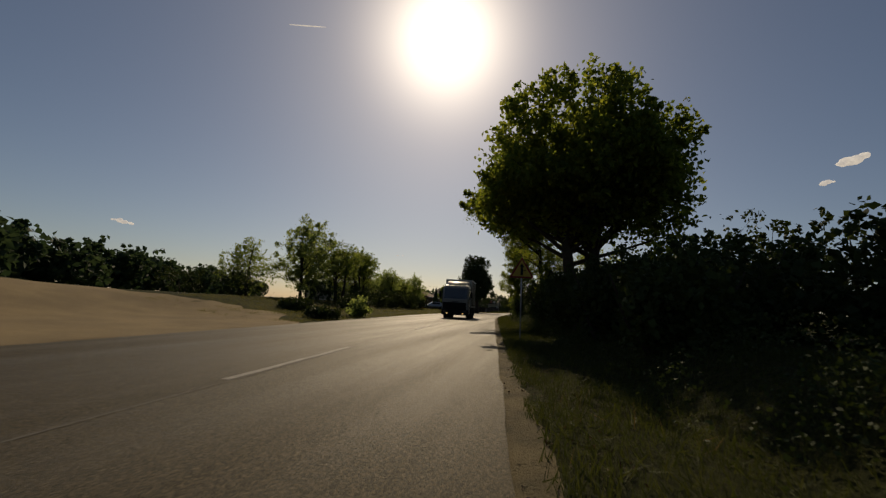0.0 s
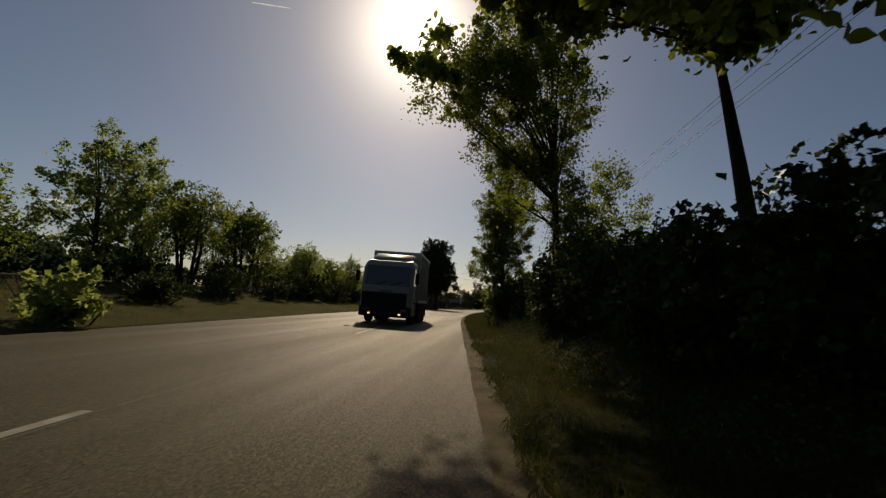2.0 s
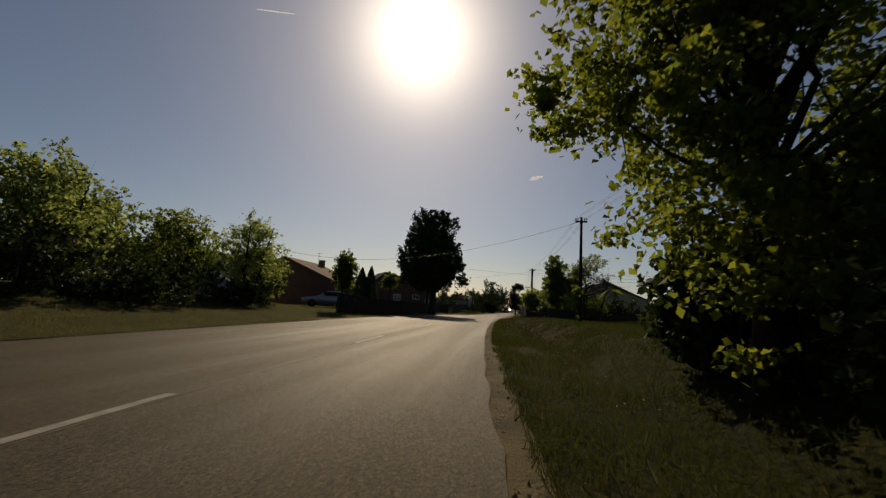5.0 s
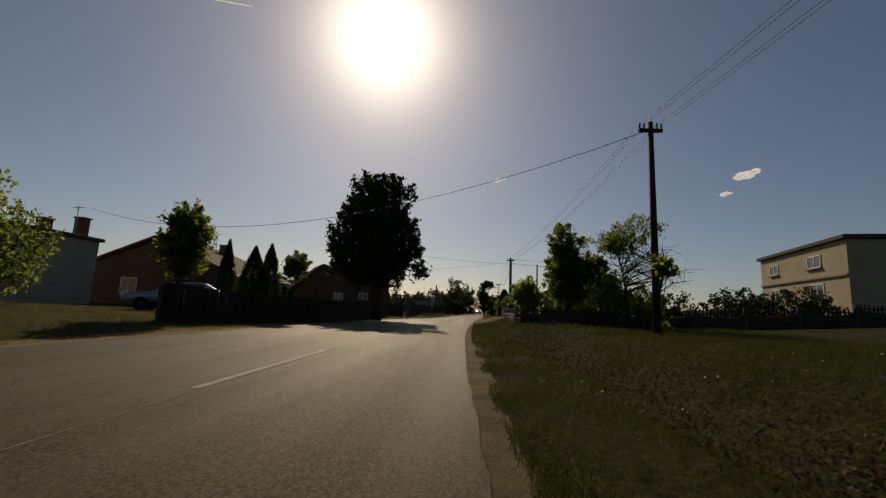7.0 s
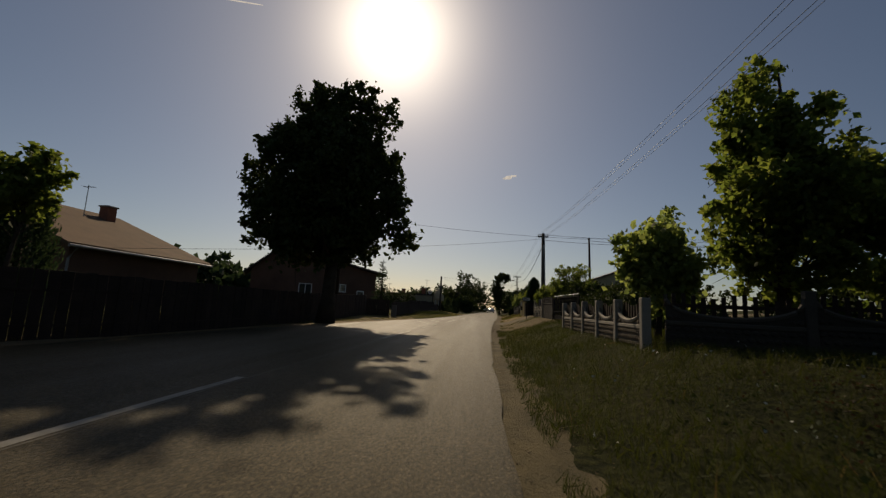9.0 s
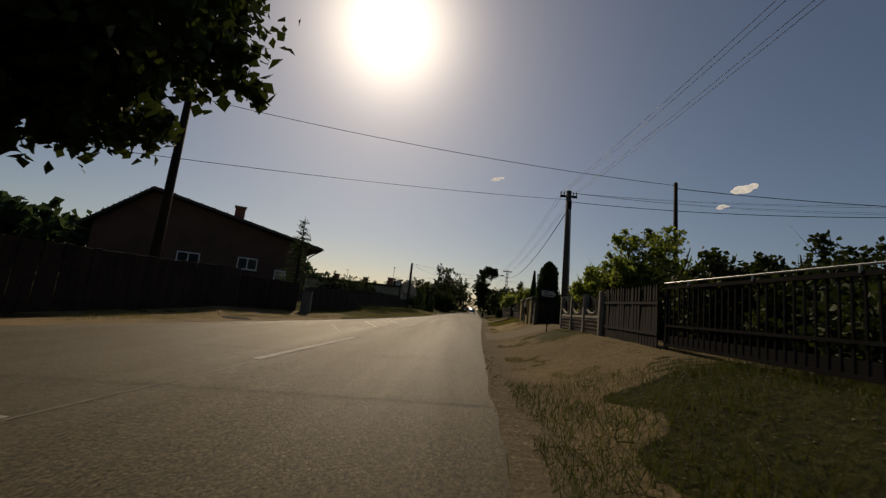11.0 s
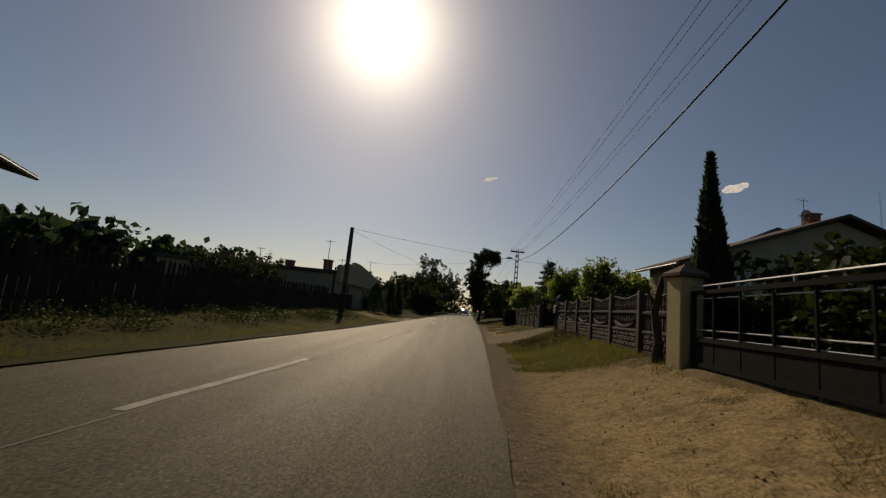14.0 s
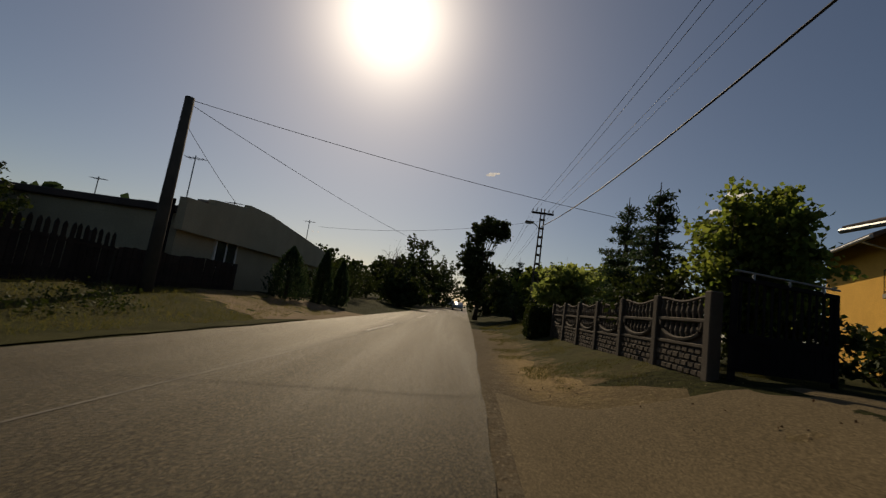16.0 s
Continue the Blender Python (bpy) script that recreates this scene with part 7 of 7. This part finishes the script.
antenna(-27.2, 93.0, 4.9, 2.0, "thin roof antenna on a bungalow")
antenna(-12.3, 134.0, 2.8, 2.2, "thin roof antenna on a low house")
antenna(-12.0, 136.6, 2.8, 1.2, "roof antenna with a dish on a low house", True)
antenna(-18.8, 137.5, 2.8, 1.6, "thin roof antenna on a low house")
antenna(-28.6, 81.0, 4.5, 1.8, "thin roof antenna on a flat-roofed house")
antenna(15.9, 128.6, 7.6, 1.6, "roof antenna with a dish on a gable house", True)
antenna(-11.2, 143.5, 2.8, 1.9, "thin roof antenna on a low house")
lp = thing("street_lamp", pose(1.95, 141.9, 6.1), "small street lamp on a bracket of a utility pole", "street lamp")
bm = bmesh.new()
tube(bm, [(0.08, 0, -0.5), (-0.2, -0.15, -0.2), (-0.45, -0.3, -0.12)], 0.025, 6)
part("bracket", bm, M_STEEL, lp)
part("lamp_head", boxed(-0.85, -0.4, -0.42, -0.22, -0.18, -0.06, 0.03), M_CONC_DARK, lp)
part("lens", boxed(-0.8, -0.5, -0.4, -0.24, -0.22, -0.181, 0.01), M_SIGNPALE, lp)
jb = thing("junction_box", pose(0.5, 105.55, 6.6), "dark cable junction box on a concrete utility pole", "junction box")
part("body", boxed(-0.1, 0.1, -0.12, 0.02, -0.25, 0.2, 0.02), M_IRON, jb)
bm = bmesh.new()
tube(bm, [(-0.02, -0.12, -0.2), (0.05, -0.3, -1.5), (0.08, -0.62, -6.1)], 0.02, 6)
part("conduit", bm, M_STEEL, jb)
nb = thing("notice", pose(0.5, 104.97, 1.75), "small pale notice fixed to a concrete pole", "notice")
part("sheet", boxed(-0.12, 0.12, -0.012, 0.0, 0, 0.3), M_SIGNPALE, nb)
mh = thing("manhole_cover", pose(-10.9, 97.2, ground_z(-10.9, 97.2) + 0.03), "dark iron manhole cover in pale dirt", "manhole cover")
bm = bmesh.new()
tube(bm, [(0, 0, -0.06), (0, 0, 0.0), (0, 0, 0.02)], [0.42, 0.42, 0.36], 24)
part("cover", bm, M_IRON, mh)

# ---- the yellow house ----
yh = gable_house("yellow_house", pose(17.5, 132.8, 1.0, 0, 0, -25), 9.0, 6.0, 5.0, 7.2, M_OCHRE, M_ROOF, "yellow rendered house with dark roof and a railed balcony", 0.9,
                 [(-2.4, 3.8, 1.9, 1.6, 1), (1.5, 3.8, 1.6, 1.4, 1), (-2.4, 1.2, 1.5, 1.3, 1)], [])
part("balcony", boxed(-4.8, -1.0, -1.1, 0.0, 2.45, 2.62, 0.01), M_CONC, yh)
bm = bmesh.new()
for a, b in (((-4.75, -1.05), (-1.05, -1.05)), ((-4.75, -1.05), (-4.75, 0.0))):
    for z in (2.7, 3.5):
        tube(bm, [(a[0], a[1], z), (b[0], b[1], z)], 0.025, 6)
    n = int(math.hypot(b[0] - a[0], b[1] - a[1]) / 0.14)
    for k in range(n + 1):
        px, py = a[0] + (b[0] - a[0]) * k / n, a[1] + (b[1] - a[1]) * k / n
        tube(bm, [(px, py, 2.6), (px, py, 3.5)], 0.012, 4)
part("balcony_railing", bm, M_IRON, yh, "black iron railing")

# ---- clouds and a vapour trail ----
def cloud_mat():
    """Far vapour with its sunlight put in as emission; part of the sky's backdrop."""
    m, n, l, p = nodes_of("cloud")
    pos = n.new("ShaderNodeNewGeometry").outputs["Position"]
    f = noise_tex(n, l, pos, 0.02, 4)
    l.new(ramp(n, l, f, [(0.3, (0.5, 0.5, 0.52)), (0.7, (0.85, 0.82, 0.76))]), p.inputs["Emission Color"])
    p.inputs["Base Color"].default_value = (0.3, 0.3, 0.3, 1)
    p.inputs["Emission Strength"].default_value = 0.62
    p.inputs["Roughness"].default_value = 1.0
    return m


M_CLOUD = cloud_mat()


def cloud(d, w, h, seed, label, puffs=14, tilt=0.0):
    rng = np.random.default_rng(seed)
    at = Vector(d).normalized() * 4300
    right = Vector((at.y, -at.x, 0)).normalized()
    bm = bmesh.new()
    for k in range(puffs):
        u = rng.uniform(-1, 1)
        r = h * rng.uniform(0.28, 0.55) * (1 - 0.6 * abs(u))
        c = right * (u * w / 2) + Vector((0, 0, rng.uniform(-0.2, 0.35) * h * (1 - abs(u)) + tilt * u * h))
        res = bmesh.ops.create_icosphere(bm, subdivisions=2, radius=r)
        for v in res["verts"]:
            v.co = Vector((v.co.x * 1.5, v.co.y * 1.5, v.co.z)) * (1 + 0.25 * noise.noise(v.co / r * 1.7 + Vector((seed, k, 0)))) + c
    ob = part("cloud", bm, M_CLOUD, None, "", True)
    ob.location = at
    return tagged(ob, label, "cloud", "clouds", "structure")


cloud((0.53, 0.80, 0.285), 160, 70, 401, "small white cumulus cloud in the sky", 16, 0.3)
cloud((0.505, 0.825, 0.252), 90, 34, 402, "small white cumulus cloud in the sky", 10, 0.2)
cloud((0.068, 0.95, 0.308), 120, 40, 403, "faint small white cloud in the sky", 8, 0.4)
cloud((-0.77, 0.626, 0.128), 160, 40, 404, "faint small white cloud near the horizon", 9, -0.2)
cloud((-0.314, 0.942, 0.116), 70, 18, 405, "faint small white cloud near the horizon", 7, 0)
at = Vector((-0.463, 0.69, 0.556)) * 4300
rt = Vector((at.y, -at.x, 0)).normalized()
bm = bmesh.new()
up = Vector((0, 0, 1))
tube(bm, [at - rt * 150 - up * 36, at - rt * 40 - up * 10, at + rt * 60 + up * 14, at + rt * 150 + up * 36], [3, 5, 5, 2], 8)
tagged(part("vapour_trail", bm, M_CLOUD, None, "", True), "short thin white vapour trail in the sky", "vapour trail", "", "structure")

# ---- a dead stump and litter by the fence ----
sp = thing("tree_stump", pose(-0.47, 111.95, ground_z(-0.47, 111.95)), "tall dead tree stump in front of a concrete fence", "stump")
bm = bmesh.new()
tube(bm, [(0, 0, -0.2), (0.02, 0.02, 0.3), (-0.04, 0.03, 0.75), (0.03, 0.0, 1.15), (0.05, 0.02, 1.3)], [0.1, 0.062, 0.055, 0.048, 0.02], 9)
tube(bm, [(-0.02, 0.02, 0.8), (-0.14, 0.0, 1.0), (-0.2, -0.02, 1.22)], [0.03, 0.022, 0.012], 6)
part("trunk", bm, M_BARK, sp, "", True)
